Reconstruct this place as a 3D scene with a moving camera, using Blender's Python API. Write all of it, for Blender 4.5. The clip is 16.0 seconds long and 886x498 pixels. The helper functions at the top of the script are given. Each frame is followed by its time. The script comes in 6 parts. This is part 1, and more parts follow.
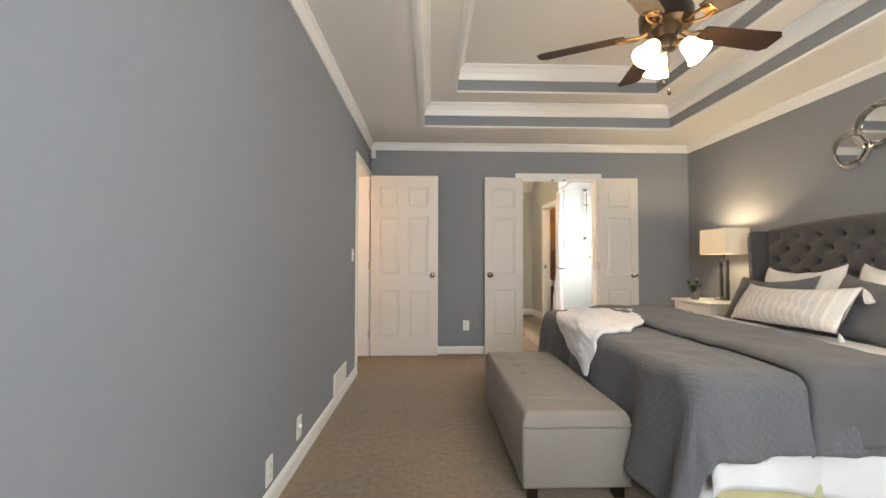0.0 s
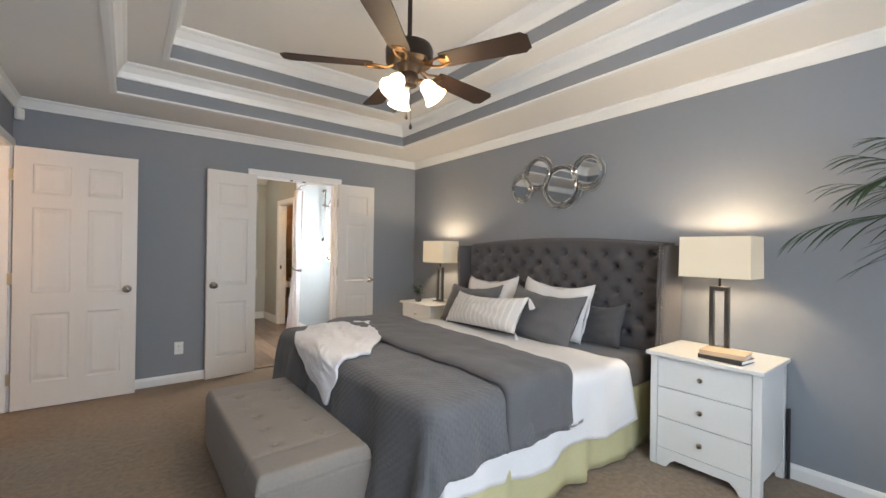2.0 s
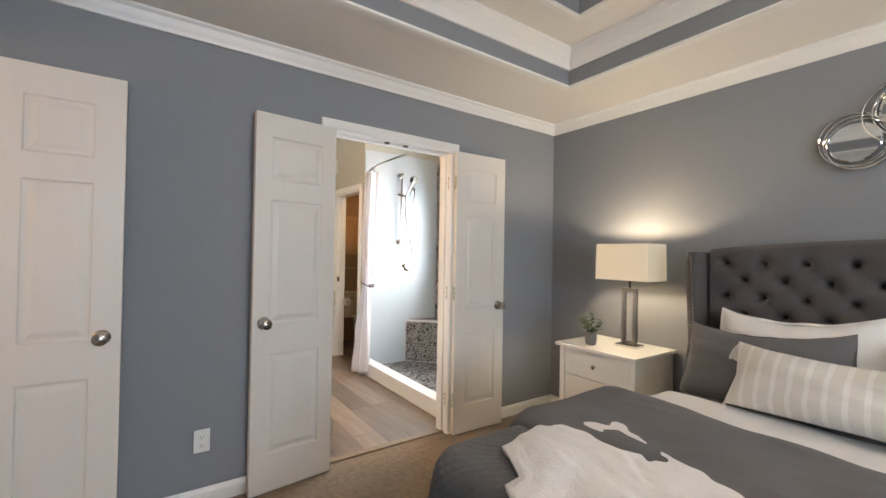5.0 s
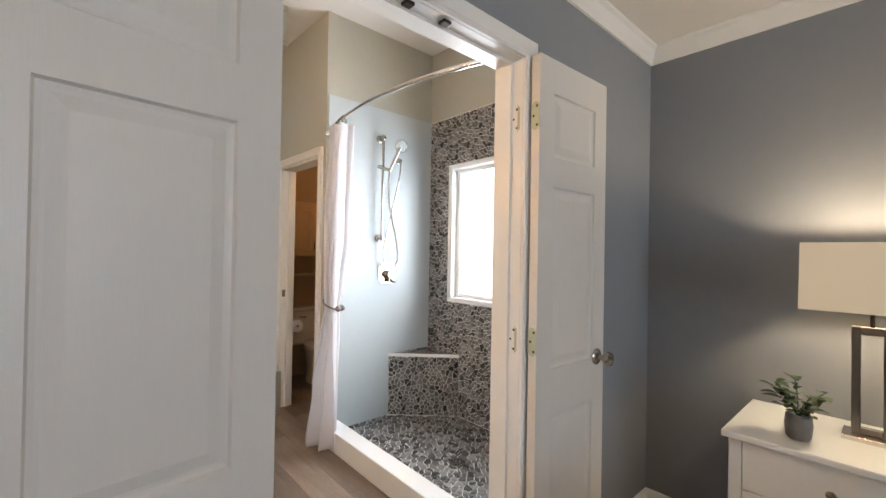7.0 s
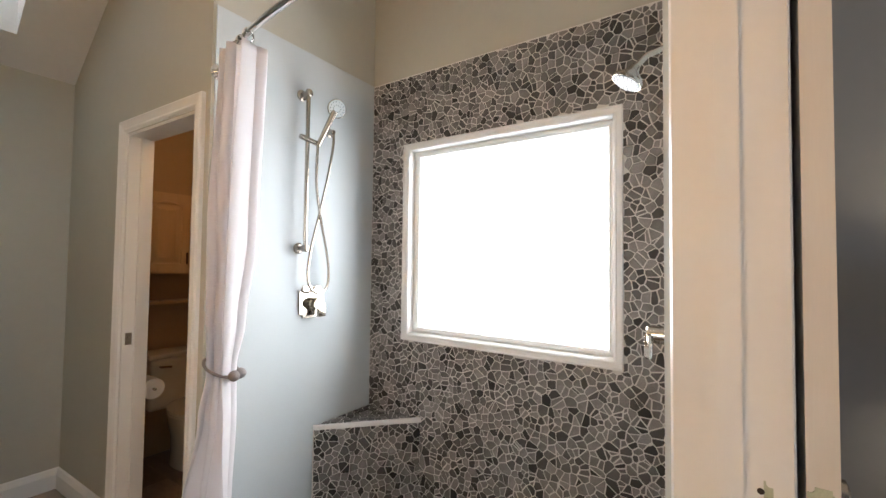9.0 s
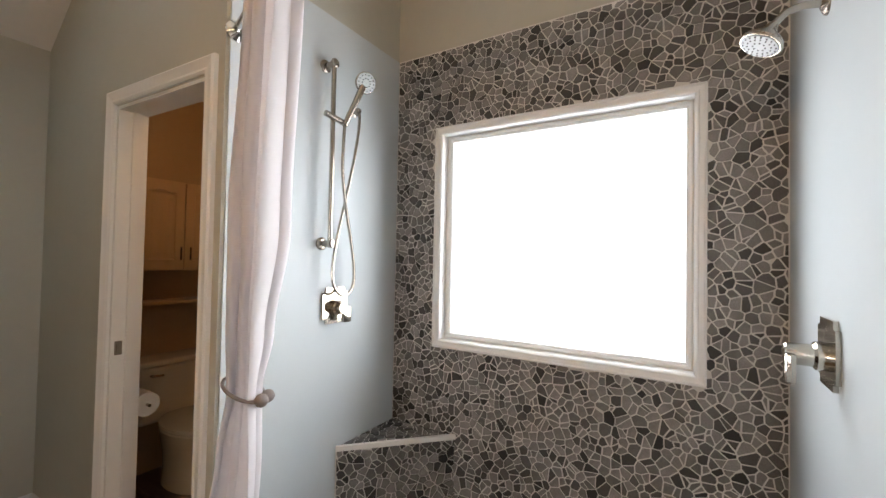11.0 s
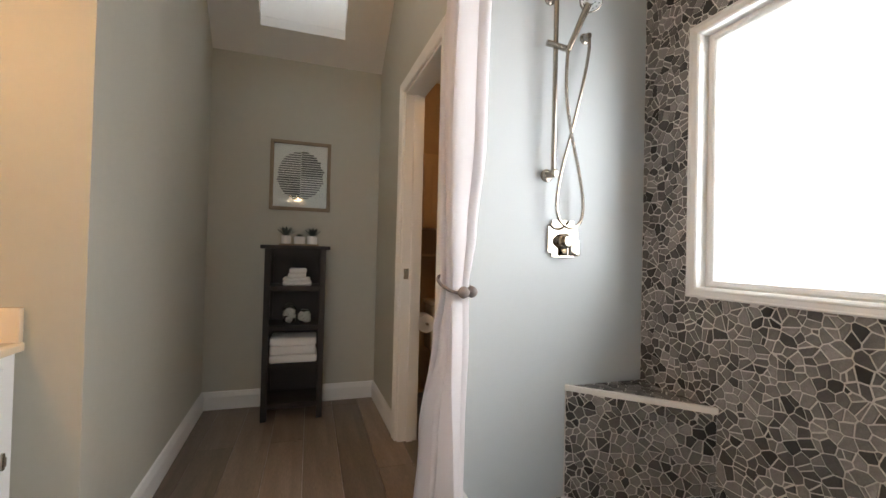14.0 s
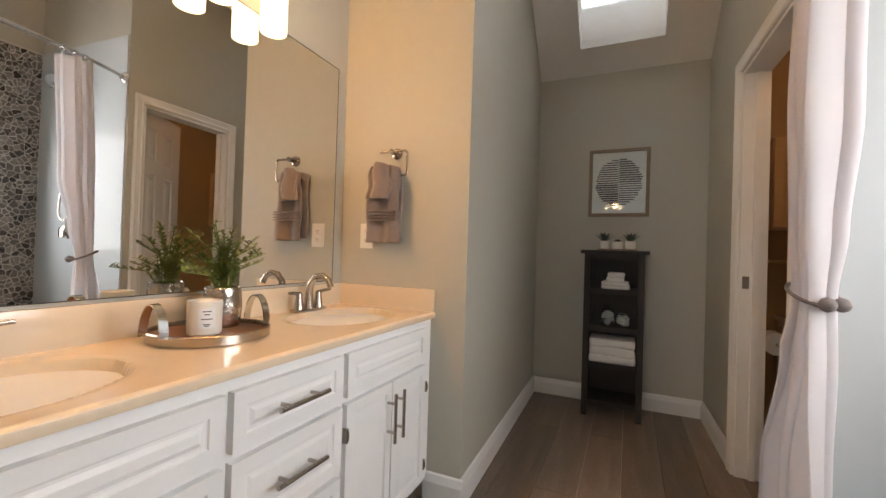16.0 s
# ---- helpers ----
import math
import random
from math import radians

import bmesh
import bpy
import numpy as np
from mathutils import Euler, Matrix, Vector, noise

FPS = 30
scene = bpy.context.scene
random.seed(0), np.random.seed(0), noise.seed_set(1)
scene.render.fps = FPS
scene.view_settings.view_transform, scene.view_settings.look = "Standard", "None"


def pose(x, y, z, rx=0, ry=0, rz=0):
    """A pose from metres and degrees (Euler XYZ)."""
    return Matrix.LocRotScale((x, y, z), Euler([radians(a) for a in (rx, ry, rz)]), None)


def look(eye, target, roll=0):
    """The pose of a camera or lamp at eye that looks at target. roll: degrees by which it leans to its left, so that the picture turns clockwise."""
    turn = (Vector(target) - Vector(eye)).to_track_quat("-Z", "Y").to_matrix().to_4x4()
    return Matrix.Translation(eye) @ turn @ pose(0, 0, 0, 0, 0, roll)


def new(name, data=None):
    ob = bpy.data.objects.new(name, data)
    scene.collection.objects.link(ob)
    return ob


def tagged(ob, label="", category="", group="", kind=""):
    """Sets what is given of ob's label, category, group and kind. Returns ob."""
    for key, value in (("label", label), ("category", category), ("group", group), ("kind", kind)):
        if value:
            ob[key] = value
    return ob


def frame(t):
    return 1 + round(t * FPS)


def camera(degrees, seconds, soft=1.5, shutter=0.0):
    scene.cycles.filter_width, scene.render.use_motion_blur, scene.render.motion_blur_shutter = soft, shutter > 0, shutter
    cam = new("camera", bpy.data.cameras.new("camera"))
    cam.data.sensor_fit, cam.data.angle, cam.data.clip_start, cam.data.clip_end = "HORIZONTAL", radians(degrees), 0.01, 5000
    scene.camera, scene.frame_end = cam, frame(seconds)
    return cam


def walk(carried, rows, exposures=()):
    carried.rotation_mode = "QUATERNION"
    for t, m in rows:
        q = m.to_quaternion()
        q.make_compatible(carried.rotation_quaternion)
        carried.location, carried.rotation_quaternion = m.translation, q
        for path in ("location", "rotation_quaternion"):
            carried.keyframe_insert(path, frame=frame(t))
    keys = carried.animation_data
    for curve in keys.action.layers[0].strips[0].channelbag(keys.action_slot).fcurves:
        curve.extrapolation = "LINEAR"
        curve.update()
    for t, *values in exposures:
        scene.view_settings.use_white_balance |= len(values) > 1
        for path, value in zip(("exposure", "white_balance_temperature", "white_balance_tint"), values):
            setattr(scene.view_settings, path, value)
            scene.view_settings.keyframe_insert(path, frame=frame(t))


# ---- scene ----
cam = camera(94.5, 16.0)
PATH = [
    (0, (0.933, 1.528, 1.084), (0.994, 3.527, 1.137), 0.1),
    (0.5, (0.879, 1.537, 1.153), (1.393, 3.47, 1.181), 0.1),
    (1, (0.885, 1.564, 1.21), (1.735, 3.374, 1.224), 0.4),
    (1.5, (0.91, 1.6, 1.242), (1.993, 3.281, 1.249), 0.5),
    (2, (0.947, 1.705, 1.284), (2.169, 3.288, 1.29), 0.8),
    (2.5, (0.925, 1.917, 1.309), (2.21, 3.449, 1.318), 1.0),
    (3, (0.863, 2.255, 1.331), (2.161, 3.776, 1.335), 1.2),
    (3.5, (0.932, 2.643, 1.278), (2.197, 4.193, 1.294), 1.1),
    (4, (1.003, 3.054, 1.283), (2.225, 4.637, 1.299), 1.1),
    (4.5, (1.058, 3.463, 1.283), (2.234, 5.08, 1.306), 1.0),
    (5, (1.147, 3.872, 1.297), (2.287, 5.515, 1.322), 1.0),
    (5.2, (1.159, 4.038, 1.319), (2.295, 5.684, 1.328), 1.2),
    (7.5, (1.86, 5.692, 1.334), (3.3, 7.079, 1.361), 0.9),
    (8, (1.998, 5.96, 1.349), (3.544, 7.228, 1.384), 0.9),
    (8.5, (2.119, 6.182, 1.359), (3.738, 7.354, 1.417), 0.7),
    (10.8, (2.167, 6.726, 1.39), (3.897, 7.728, 1.442), 1.2),
    (11, (2.203, 6.734, 1.378), (3.915, 7.767, 1.422), 1.1),
    (11.5, (2.27, 6.739, 1.311), (3.921, 7.868, 1.354), 1.0),
    (12, (2.307, 6.704, 1.259), (3.857, 7.967, 1.293), 1.0),
    (12.5, (2.336, 6.627, 1.197), (3.734, 8.057, 1.226), 1.0),
    (13, (2.373, 6.588, 1.146), (3.574, 8.187, 1.186), 1.1),
    (13.5, (2.457, 6.584, 1.113), (3.388, 8.354, 1.139), 1.2),
    (14, (2.483, 6.55, 1.075), (3.098, 8.453, 1.104), 1.4),
    (14.5, (2.497, 6.499, 1.069), (2.751, 8.483, 1.097), 1.5),
    (15, (2.502, 6.462, 1.06), (2.369, 8.458, 1.084), 1.7),
    (15.5, (2.5, 6.427, 1.057), (1.999, 8.363, 1.075), 1.9),
    (16, (2.483, 6.401, 1.059), (1.656, 8.222, 1.079), 1.8),
]
walk(cam, [(t, look(eye, target, roll)) for t, eye, target, roll in PATH],
     exposures=[(0.0, -0.05, 7000, 11), (1.5, -0.2, 6450, 11), (3.0, -0.27, 6250, 11), (5.2, -0.12, 6250, 11), (7.5, -0.6, 6150, 11), (8.7, -0.7, 6350, 12), (11.0, -1.0, 6450, 13), (13.0, -0.88, 6600, 13), (14.5, -0.93, 6750, 14), (16.0, -1.03, 6800, 16)])

# ---------- light ----------
world = bpy.data.worlds.new("sky")
scene.world = world
world.use_nodes = True
wn = world.node_tree.nodes
sky = wn.new("ShaderNodeTexSky")
sky.sky_type, sky.sun_disc = "NISHITA", False
sky.sun_elevation, sky.sun_rotation = radians(48), radians(160)
world.node_tree.links.new(sky.outputs[0], wn["Background"].inputs[0])
wn["Background"].inputs[1].default_value = 0.12


def lamp(name, kind, m, energy, colour, size=0.1, size_y=None, spot=None):
    d = bpy.data.lights.new(name, kind)
    d.energy, d.color = energy, colour
    if kind == "AREA":
        d.shape, d.size, d.size_y = "RECTANGLE", size, size_y or size
    elif kind == "SUN":
        d.angle = size
    else:
        d.shadow_soft_size = size
    ob = new(name, d)
    ob.matrix_world = m
    return ob


WARM = (1.0, 0.77, 0.50)
COOL = (0.80, 0.90, 1.0)
lamp("sun", "SUN", look((0, 0, 30), (8, 14, 0)), 1.0, (1.0, 0.96, 0.9), radians(10))
lamp("bedroom_window_light", "AREA", look((1.75, 0.66, 1.475), (1.75, 4, 1.4)), 64, COOL, 1.7, 1.15)
lamp("shower_window_light", "AREA", look((4.014, 7.2665, 1.486), (2.0, 7.2665, 1.486)), 50, (0.93, 0.97, 1.0), 1.03, 0.97).data.spread = radians(155)
lamp("hall_light", "POINT", pose(-0.62, 5.55, 1.75), 27, (1.0, 0.55, 0.26), 0.1)
# added warm fill, out of sight above the door, brightens the toilet room
lamp("toilet_room_fill", "POINT", pose(3.3, 8.47, 2.37), 10.0, (1.0, 0.6, 0.3), 0.05)

# ---------- materials ----------


def material(name, base, rough=0.5, metal=0.0, var=0.06, scale=6.0, bump=0.0, bump_scale=200.0, var2=0.04, coat=0.0, sheen=0.0, stretch=(1, 1, 1)):
    m = bpy.data.materials.new(name)
    m.use_nodes = True
    n, l = m.node_tree.nodes, m.node_tree.links
    b = n["Principled BSDF"]
    b.inputs["Roughness"].default_value, b.inputs["Metallic"].default_value = rough, metal
    b.inputs["Coat Weight"].default_value, b.inputs["Sheen Weight"].default_value = coat, sheen
    tc, mp = n.new("ShaderNodeTexCoord"), n.new("ShaderNodeMapping")
    mp.inputs["Scale"].default_value = stretch
    l.new(tc.outputs["Object"], mp.inputs[0])
    big, fine = n.new("ShaderNodeTexNoise"), n.new("ShaderNodeTexNoise")
    big.inputs["Scale"].default_value, fine.inputs["Scale"].default_value = scale, scale * 14
    big.inputs["Detail"].default_value, fine.inputs["Detail"].default_value = 4, 3
    l.new(mp.outputs[0], big.inputs[0]), l.new(mp.outputs[0], fine.inputs[0])
    mix = n.new("ShaderNodeMix")
    mix.data_type = "RGBA"
    mix.inputs[6].default_value = tuple(c * (1 - var) for c in base) + (1,)
    mix.inputs[7].default_value = tuple(min(1, c * (1 + var)) for c in base) + (1,)
    l.new(big.outputs[0], mix.inputs[0])
    mix2 = n.new("ShaderNodeMix")
    mix2.data_type, mix2.blend_type = "RGBA", "MULTIPLY"
    mix2.inputs[0].default_value = 1
    l.new(mix.outputs[2], mix2.inputs[6])
    ramp = n.new("ShaderNodeMapRange")
    ramp.inputs["To Min"].default_value, ramp.inputs["To Max"].default_value = 1 - var2 * 2, 1 + var2 * 2
    l.new(fine.outputs[0], ramp.inputs[0]), l.new(ramp.outputs[0], mix2.inputs[7])
    l.new(mix2.outputs[2], b.inputs["Base Color"])
    if bump:
        bn, bp = n.new("ShaderNodeTexNoise"), n.new("ShaderNodeBump")
        bn.inputs["Scale"].default_value, bp.inputs["Strength"].default_value = bump_scale, bump
        bp.inputs["Distance"].default_value = 0.004
        l.new(mp.outputs[0], bn.inputs[0]), l.new(bn.outputs[0], bp.inputs["Height"]), l.new(bp.outputs[0], b.inputs["Normal"])
    return m


def by_random(m, spread, island=False):
    """Varies a material's lightness from piece to piece."""
    n, l = m.node_tree.nodes, m.node_tree.links
    b = n["Principled BSDF"]
    src = b.inputs["Base Color"].links[0].from_socket
    r = n.new("ShaderNodeNewGeometry").outputs["Random Per Island"] if island else n.new("ShaderNodeObjectInfo").outputs["Random"]
    mr, mx = n.new("ShaderNodeMapRange"), n.new("ShaderNodeMix")
    mr.inputs["To Min"].default_value, mr.inputs["To Max"].default_value = spread
    mx.data_type, mx.blend_type = "RGBA", "MULTIPLY"
    mx.inputs[0].default_value = 1
    l.new(r, mr.inputs[0]), l.new(mr.outputs[0], mx.inputs[7]), l.new(src, mx.inputs[6]), l.new(mx.outputs[2], b.inputs["Base Color"])
    return m


def glowing(name, colour, strength, base=(0.9, 0.87, 0.8)):
    m = bpy.data.materials.new(name)
    m.use_nodes = True
    b = m.node_tree.nodes["Principled BSDF"]
    b.inputs["Base Color"].default_value = (*base, 1)
    b.inputs["Emission Color"].default_value, b.inputs["Emission Strength"].default_value = (*colour, 1), strength
    return m


def clear(name, rough=0.0, colour=(1, 1, 1), ior=1.45):
    m = bpy.data.materials.new(name)
    m.use_nodes = True
    b = m.node_tree.nodes["Principled BSDF"]
    b.inputs["Transmission Weight"].default_value, b.inputs["Roughness"].default_value, b.inputs["IOR"].default_value = 1, rough, ior
    b.inputs["Base Color"].default_value = (*colour, 1)
    return m


M = dict(
    wall=material("grey_wall_paint", (0.25, 0.265, 0.29), 0.75, var=0.02, scale=1.5, bump=0.06, bump_scale=350, var2=0.015),
    bath=material("sage_wall_paint", (0.47, 0.458, 0.388), 0.5, var=0.02, scale=1.5, bump=0.06, bump_scale=350, var2=0.015),
    tan=material("tan_wall_paint", (0.42, 0.30, 0.17), 0.6, var=0.03, scale=2, var2=0.02),
    ceil=material("ceiling_paint", (0.78, 0.76, 0.72), 0.7, var=0.015, scale=2, bump=0.08, bump_scale=260, var2=0.01),
    trim=material("white_trim_paint", (0.80, 0.80, 0.78), 0.35, var=0.02, scale=5, bump=0.03, bump_scale=60, var2=0.01),
    door=material("white_door_paint", (0.69, 0.665, 0.625), 0.4, var=0.025, scale=3, bump=0.06, bump_scale=40, var2=0.015, stretch=(8, 8, 0.6)),
    carpet=material("tan_carpet", (0.215, 0.150, 0.088), 0.95, var=0.26, scale=2.2, bump=1.0, bump_scale=190, var2=0.28, sheen=0.2),
    plank=by_random(material("grey_oak_vinyl", (0.205, 0.155, 0.118), 0.34, var=0.5, scale=2.2, bump=0.10, bump_scale=50, var2=0.2, stretch=(9, 0.9, 1)), (0.72, 1.3)),
    grout=material("pale_grout", (0.70, 0.685, 0.65), 0.9, var=0.08, scale=20, bump=0.3, bump_scale=300),
    stone=by_random(material("grey_split_stone", (0.148, 0.142, 0.135), 0.5, var=0.45, scale=16, bump=0.5, bump_scale=70, var2=0.24), (0.06, 1.9)),
    stones=by_random(material("grey_split_stone_far", (0.148, 0.142, 0.135), 0.5, var=0.45, scale=16, bump=0.5, bump_scale=70, var2=0.24), (0.06, 1.9), True),
    panel=material("pale_glossy_shower_panel", (0.53, 0.57, 0.58), 0.08, var=0.02, scale=1.2, var2=0.005),
    curb=material("white_solid_surface", (0.80, 0.79, 0.76), 0.3, var=0.02, scale=4, var2=0.01),
    greyface=material("grey_spray_face", (0.24, 0.24, 0.235), 0.4, 0.0, var=0.05, scale=20),
    steel=material("brushed_nickel", (0.44, 0.40, 0.35), 0.27, 1.0, var=0.05, scale=20, var2=0.05),
    gunmetal=material("dark_brushed_nickel", (0.20, 0.19, 0.175), 0.30, 1.0, var=0.08, scale=30, var2=0.06),
    chrome=material("polished_chrome", (0.75, 0.75, 0.74), 0.08, 1.0, var=0.02, scale=10, var2=0.02),
    darkmetal=material("oil_rubbed_bronze", (0.035, 0.025, 0.018), 0.32, 0.7, var=0.2, scale=15, var2=0.1),
    brass=material("antique_brass_hinge", (0.60, 0.56, 0.43), 0.3, 1.0, var=0.1, scale=20, var2=0.1),
    polished=material("polished_nickel", (0.50, 0.46, 0.40), 0.12, 1.0, var=0.04, scale=12, var2=0.03),
    bronze=material("antique_bronze", (0.20, 0.115, 0.05), 0.35, 1.0, var=0.25, scale=20, var2=0.1),
    hingebrass=material("pale_brass_plate", (0.46, 0.50, 0.38), 0.4, 0.3, var=0.12, scale=25, var2=0.1),
    blade=material("dark_walnut_blade", (0.026, 0.011, 0.005), 0.65, var=0.3, scale=5, var2=0.1, stretch=(1, 8, 1)),
    mirror=material("mirror_silver", (0.88, 0.89, 0.88), 0.015, 1.0, var=0.0, var2=0.0),
    mirror2=material("round_mirror_silver", (0.80, 0.82, 0.82), 0.03, 1.0, var=0.0, var2=0.0),
    headboard=material("charcoal_linen", (0.072, 0.066, 0.068), 0.9, var=0.12, scale=12, bump=0.5, bump_scale=420, var2=0.16, sheen=0.25),
    ottoman=material("taupe_linen", (0.235, 0.205, 0.178), 0.72, var=0.05, scale=6, bump=0.2, bump_scale=420, var2=0.05, sheen=0.1),
    sheetgrey=material("dark_grey_sheet", (0.065, 0.063, 0.066), 0.75, var=0.08, scale=6, bump=0.2, bump_scale=300, var2=0.05, sheen=0.2),
    quilt=material("grey_quilted_cotton", (0.115, 0.115, 0.12), 0.85, var=0.06, scale=5, bump=0.0, var2=0.05, sheen=0.12),
    quiltback=material("grey_cotton_plain", (0.105, 0.103, 0.107), 0.85, var=0.06, scale=5, bump=0.25, bump_scale=350, var2=0.05, sheen=0.12),
    greypillow=material("grey_pillow_cotton", (0.12, 0.12, 0.125), 0.85, var=0.06, scale=7, bump=0.25, bump_scale=350, var2=0.05, sheen=0.12),
    linen=material("white_cotton", (0.76, 0.75, 0.74), 0.85, var=0.03, scale=7, bump=0.25, bump_scale=260, var2=0.02, sheen=0.1),
    throw=material("white_plush_throw", (0.78, 0.76, 0.76), 0.95, var=0.05, scale=14, bump=0.8, bump_scale=120, var2=0.04, sheen=0.4),
    skirt=material("pale_yellow_bed_skirt", (0.62, 0.58, 0.33), 0.85, var=0.06, scale=5, bump=0.2, bump_scale=300, var2=0.03),
    furniture=material("white_lacquer", (0.74, 0.75, 0.73), 0.35, var=0.02, scale=4, bump=0.03, bump_scale=60, var2=0.01),
    shade=glowing("linen_shade_lit", (1.0, 0.80, 0.52), 0.30, (0.62, 0.56, 0.44)),
    glassshade=glowing("frosted_glass_lit", (1.0, 0.72, 0.40), 9.0),
    vanityshade=glowing("opal_glass_lit", (1.0, 0.78, 0.45), 5.0),
    cream=material("cultured_marble", (0.73, 0.60, 0.43), 0.18, var=0.05, scale=4, var2=0.015, coat=0.3),
    cabinet=material("white_cabinet_paint", (0.78, 0.78, 0.77), 0.38, var=0.02, scale=4, bump=0.03, bump_scale=60, var2=0.01),
    espresso=material("espresso_wood", (0.022, 0.016, 0.013), 0.62, var=0.25, scale=4, bump=0.1, bump_scale=80, var2=0.1, stretch=(6, 6, 1)),
    maple=material("maple_cabinet", (0.55, 0.38, 0.21), 0.4, var=0.1, scale=3, var2=0.04, stretch=(8, 8, 1)),
    porcelain=material("porcelain", (0.72, 0.66, 0.55), 0.12, var=0.02, scale=3, var2=0.005),
    paper=material("white_paper", (0.82, 0.81, 0.78), 0.9, var=0.02, scale=8, var2=0.01),
    ink=material("black_ink", (0.025, 0.025, 0.027), 0.8, var=0.2, scale=40),
    oak=material("weathered_oak_frame", (0.25, 0.19, 0.125), 0.6, var=0.2, scale=8, var2=0.1, stretch=(4, 4, 4)),
    traywood=material("stained_wood", (0.20, 0.085, 0.03), 0.3, var=0.3, scale=6, var2=0.08, stretch=(1, 9, 1)),
    towel=material("taupe_terry", (0.215, 0.17, 0.148), 0.95, var=0.12, scale=20, bump=0.9, bump_scale=260, var2=0.12, sheen=0.4),
    whitetowel=material("white_terry", (0.80, 0.79, 0.76), 0.95, var=0.04, scale=20, bump=0.7, bump_scale=260, var2=0.03, sheen=0.3),
    leaf=material("green_leaf", (0.035, 0.065, 0.025), 0.5, var=0.35, scale=25, var2=0.1),
    fern=material("fresh_green_leaf", (0.13, 0.17, 0.03), 0.55, var=0.4, scale=30, var2=0.1),
    palm=material("palm_leaf", (0.022, 0.055, 0.02), 0.45, var=0.3, scale=12, var2=0.1),
    succulent=material("dark_succulent", (0.05, 0.065, 0.05), 0.5, var=0.3, scale=30, var2=0.1),
    soil=material("dark_soil", (0.03, 0.022, 0.016), 0.95, var=0.3, scale=60, bump=0.8, bump_scale=200),
    silverpot=material("hammered_silver", (0.50, 0.47, 0.43), 0.22, 1.0, var=0.25, scale=40, bump=1.0, bump_scale=45),
    greypot=material("grey_glazed_pot", (0.14, 0.145, 0.14), 0.5, var=0.15, scale=30, bump=0.3, bump_scale=90),
    curtain=material("white_polyester", (0.86, 0.84, 0.84), 0.8, var=0.02, scale=5, bump=0.15, bump_scale=400, var2=0.01),
    rope=material("taupe_cord", (0.20, 0.17, 0.16), 0.6, var=0.15, scale=40, bump=0.5, bump_scale=300),
    plastic=material("white_plastic", (0.78, 0.78, 0.75), 0.35, var=0.01, scale=5, var2=0.005),
    black=material("black_rubber", (0.015, 0.015, 0.016), 0.6, var=0.1, scale=20),
    book=material("cream_book_cloth", (0.60, 0.45, 0.30), 0.7, var=0.1, scale=12, var2=0.04),
    bookdark=material("dark_book_cloth", (0.05, 0.04, 0.035), 0.6, var=0.1, scale=12, var2=0.04),
    wax=material("cream_wax", (0.80, 0.74, 0.64), 0.4, var=0.02, scale=6, var2=0.01),
    glass=clear("clear_glass", 0.02, (0.95, 0.98, 0.97)),
    frosted=clear("frosted_pane", 0.35, (0.98, 0.99, 1.0)),
    daylight=glowing("bright_overcast_distance", (0.95, 0.98, 1.0), 5.0),
    skylightglow=glowing("bright_sky_overhead", (0.80, 0.88, 1.0), 13.0),
    skyglow=glowing("bright_sky_distance", (0.78, 0.87, 1.0), 5.5),
)

M["panel"].node_tree.nodes["Principled BSDF"].inputs["Specular IOR Level"].default_value = 0.05
M["wall"].node_tree.nodes["Principled BSDF"].inputs["Specular IOR Level"].default_value = 0.2

# diamond stitching relief on the quilt, woven tone on the curtain
n, l = M["quilt"].node_tree.nodes, M["quilt"].node_tree.links
tc = n.new("ShaderNodeTexCoord")
waves = []
for turn in (45, -45):
    mp, wv = n.new("ShaderNodeMapping"), n.new("ShaderNodeTexWave")
    mp.inputs["Rotation"].default_value = (0, 0, radians(turn))
    wv.wave_profile, wv.inputs["Scale"].default_value = "SIN", 11.5
    l.new(tc.outputs["UV"], mp.inputs[0]), l.new(mp.outputs[0], wv.inputs[0])
    waves.append(wv)
mn, bp = n.new("ShaderNodeMath"), n.new("ShaderNodeBump")
mn.operation = "MULTIPLY"
l.new(waves[0].outputs["Fac"], mn.inputs[0]), l.new(waves[1].outputs["Fac"], mn.inputs[1])
bp.inputs["Strength"].default_value, bp.inputs["Distance"].default_value = 0.28, 0.008
l.new(mn.outputs[0], bp.inputs["Height"]), l.new(bp.outputs[0], n["Principled BSDF"].inputs["Normal"])

for key, amount in (("curtain", 0.6), ("skirt", 0.15)):
    n, l = M[key].node_tree.nodes, M[key].node_tree.links
    tr, ms = n.new("ShaderNodeBsdfTranslucent"), n.new("ShaderNodeMixShader")
    tr.inputs[0].default_value, ms.inputs[0].default_value = (0.92, 0.90, 0.91, 1) if key == "curtain" else (0.7, 0.66, 0.4, 1), amount
    l.new(n["Principled BSDF"].outputs[0], ms.inputs[1]), l.new(tr.outputs[0], ms.inputs[2]), l.new(ms.outputs[0], n["Material Output"].inputs[0])

# woven stripes across the lumbar pillow
M["striped"] = material("striped_cotton", (0.70, 0.68, 0.65), 0.9, var=0.03, scale=8, bump=0.4, bump_scale=260, var2=0.04)
n, l = M["striped"].node_tree.nodes, M["striped"].node_tree.links
b = n["Principled BSDF"]
src = b.inputs["Base Color"].links[0].from_socket
tc, sp, sn, gt, mx = (n.new("ShaderNode" + k) for k in ("TexCoord", "SeparateXYZ", "Math", "Math", "Mix"))
sn.operation, gt.operation = "PINGPONG", "GREATER_THAN"
sn.inputs[1].default_value, gt.inputs[1].default_value = 0.029, 0.020
mx.data_type = "RGBA"
mx.inputs[7].default_value = (0.80, 0.79, 0.77, 1)
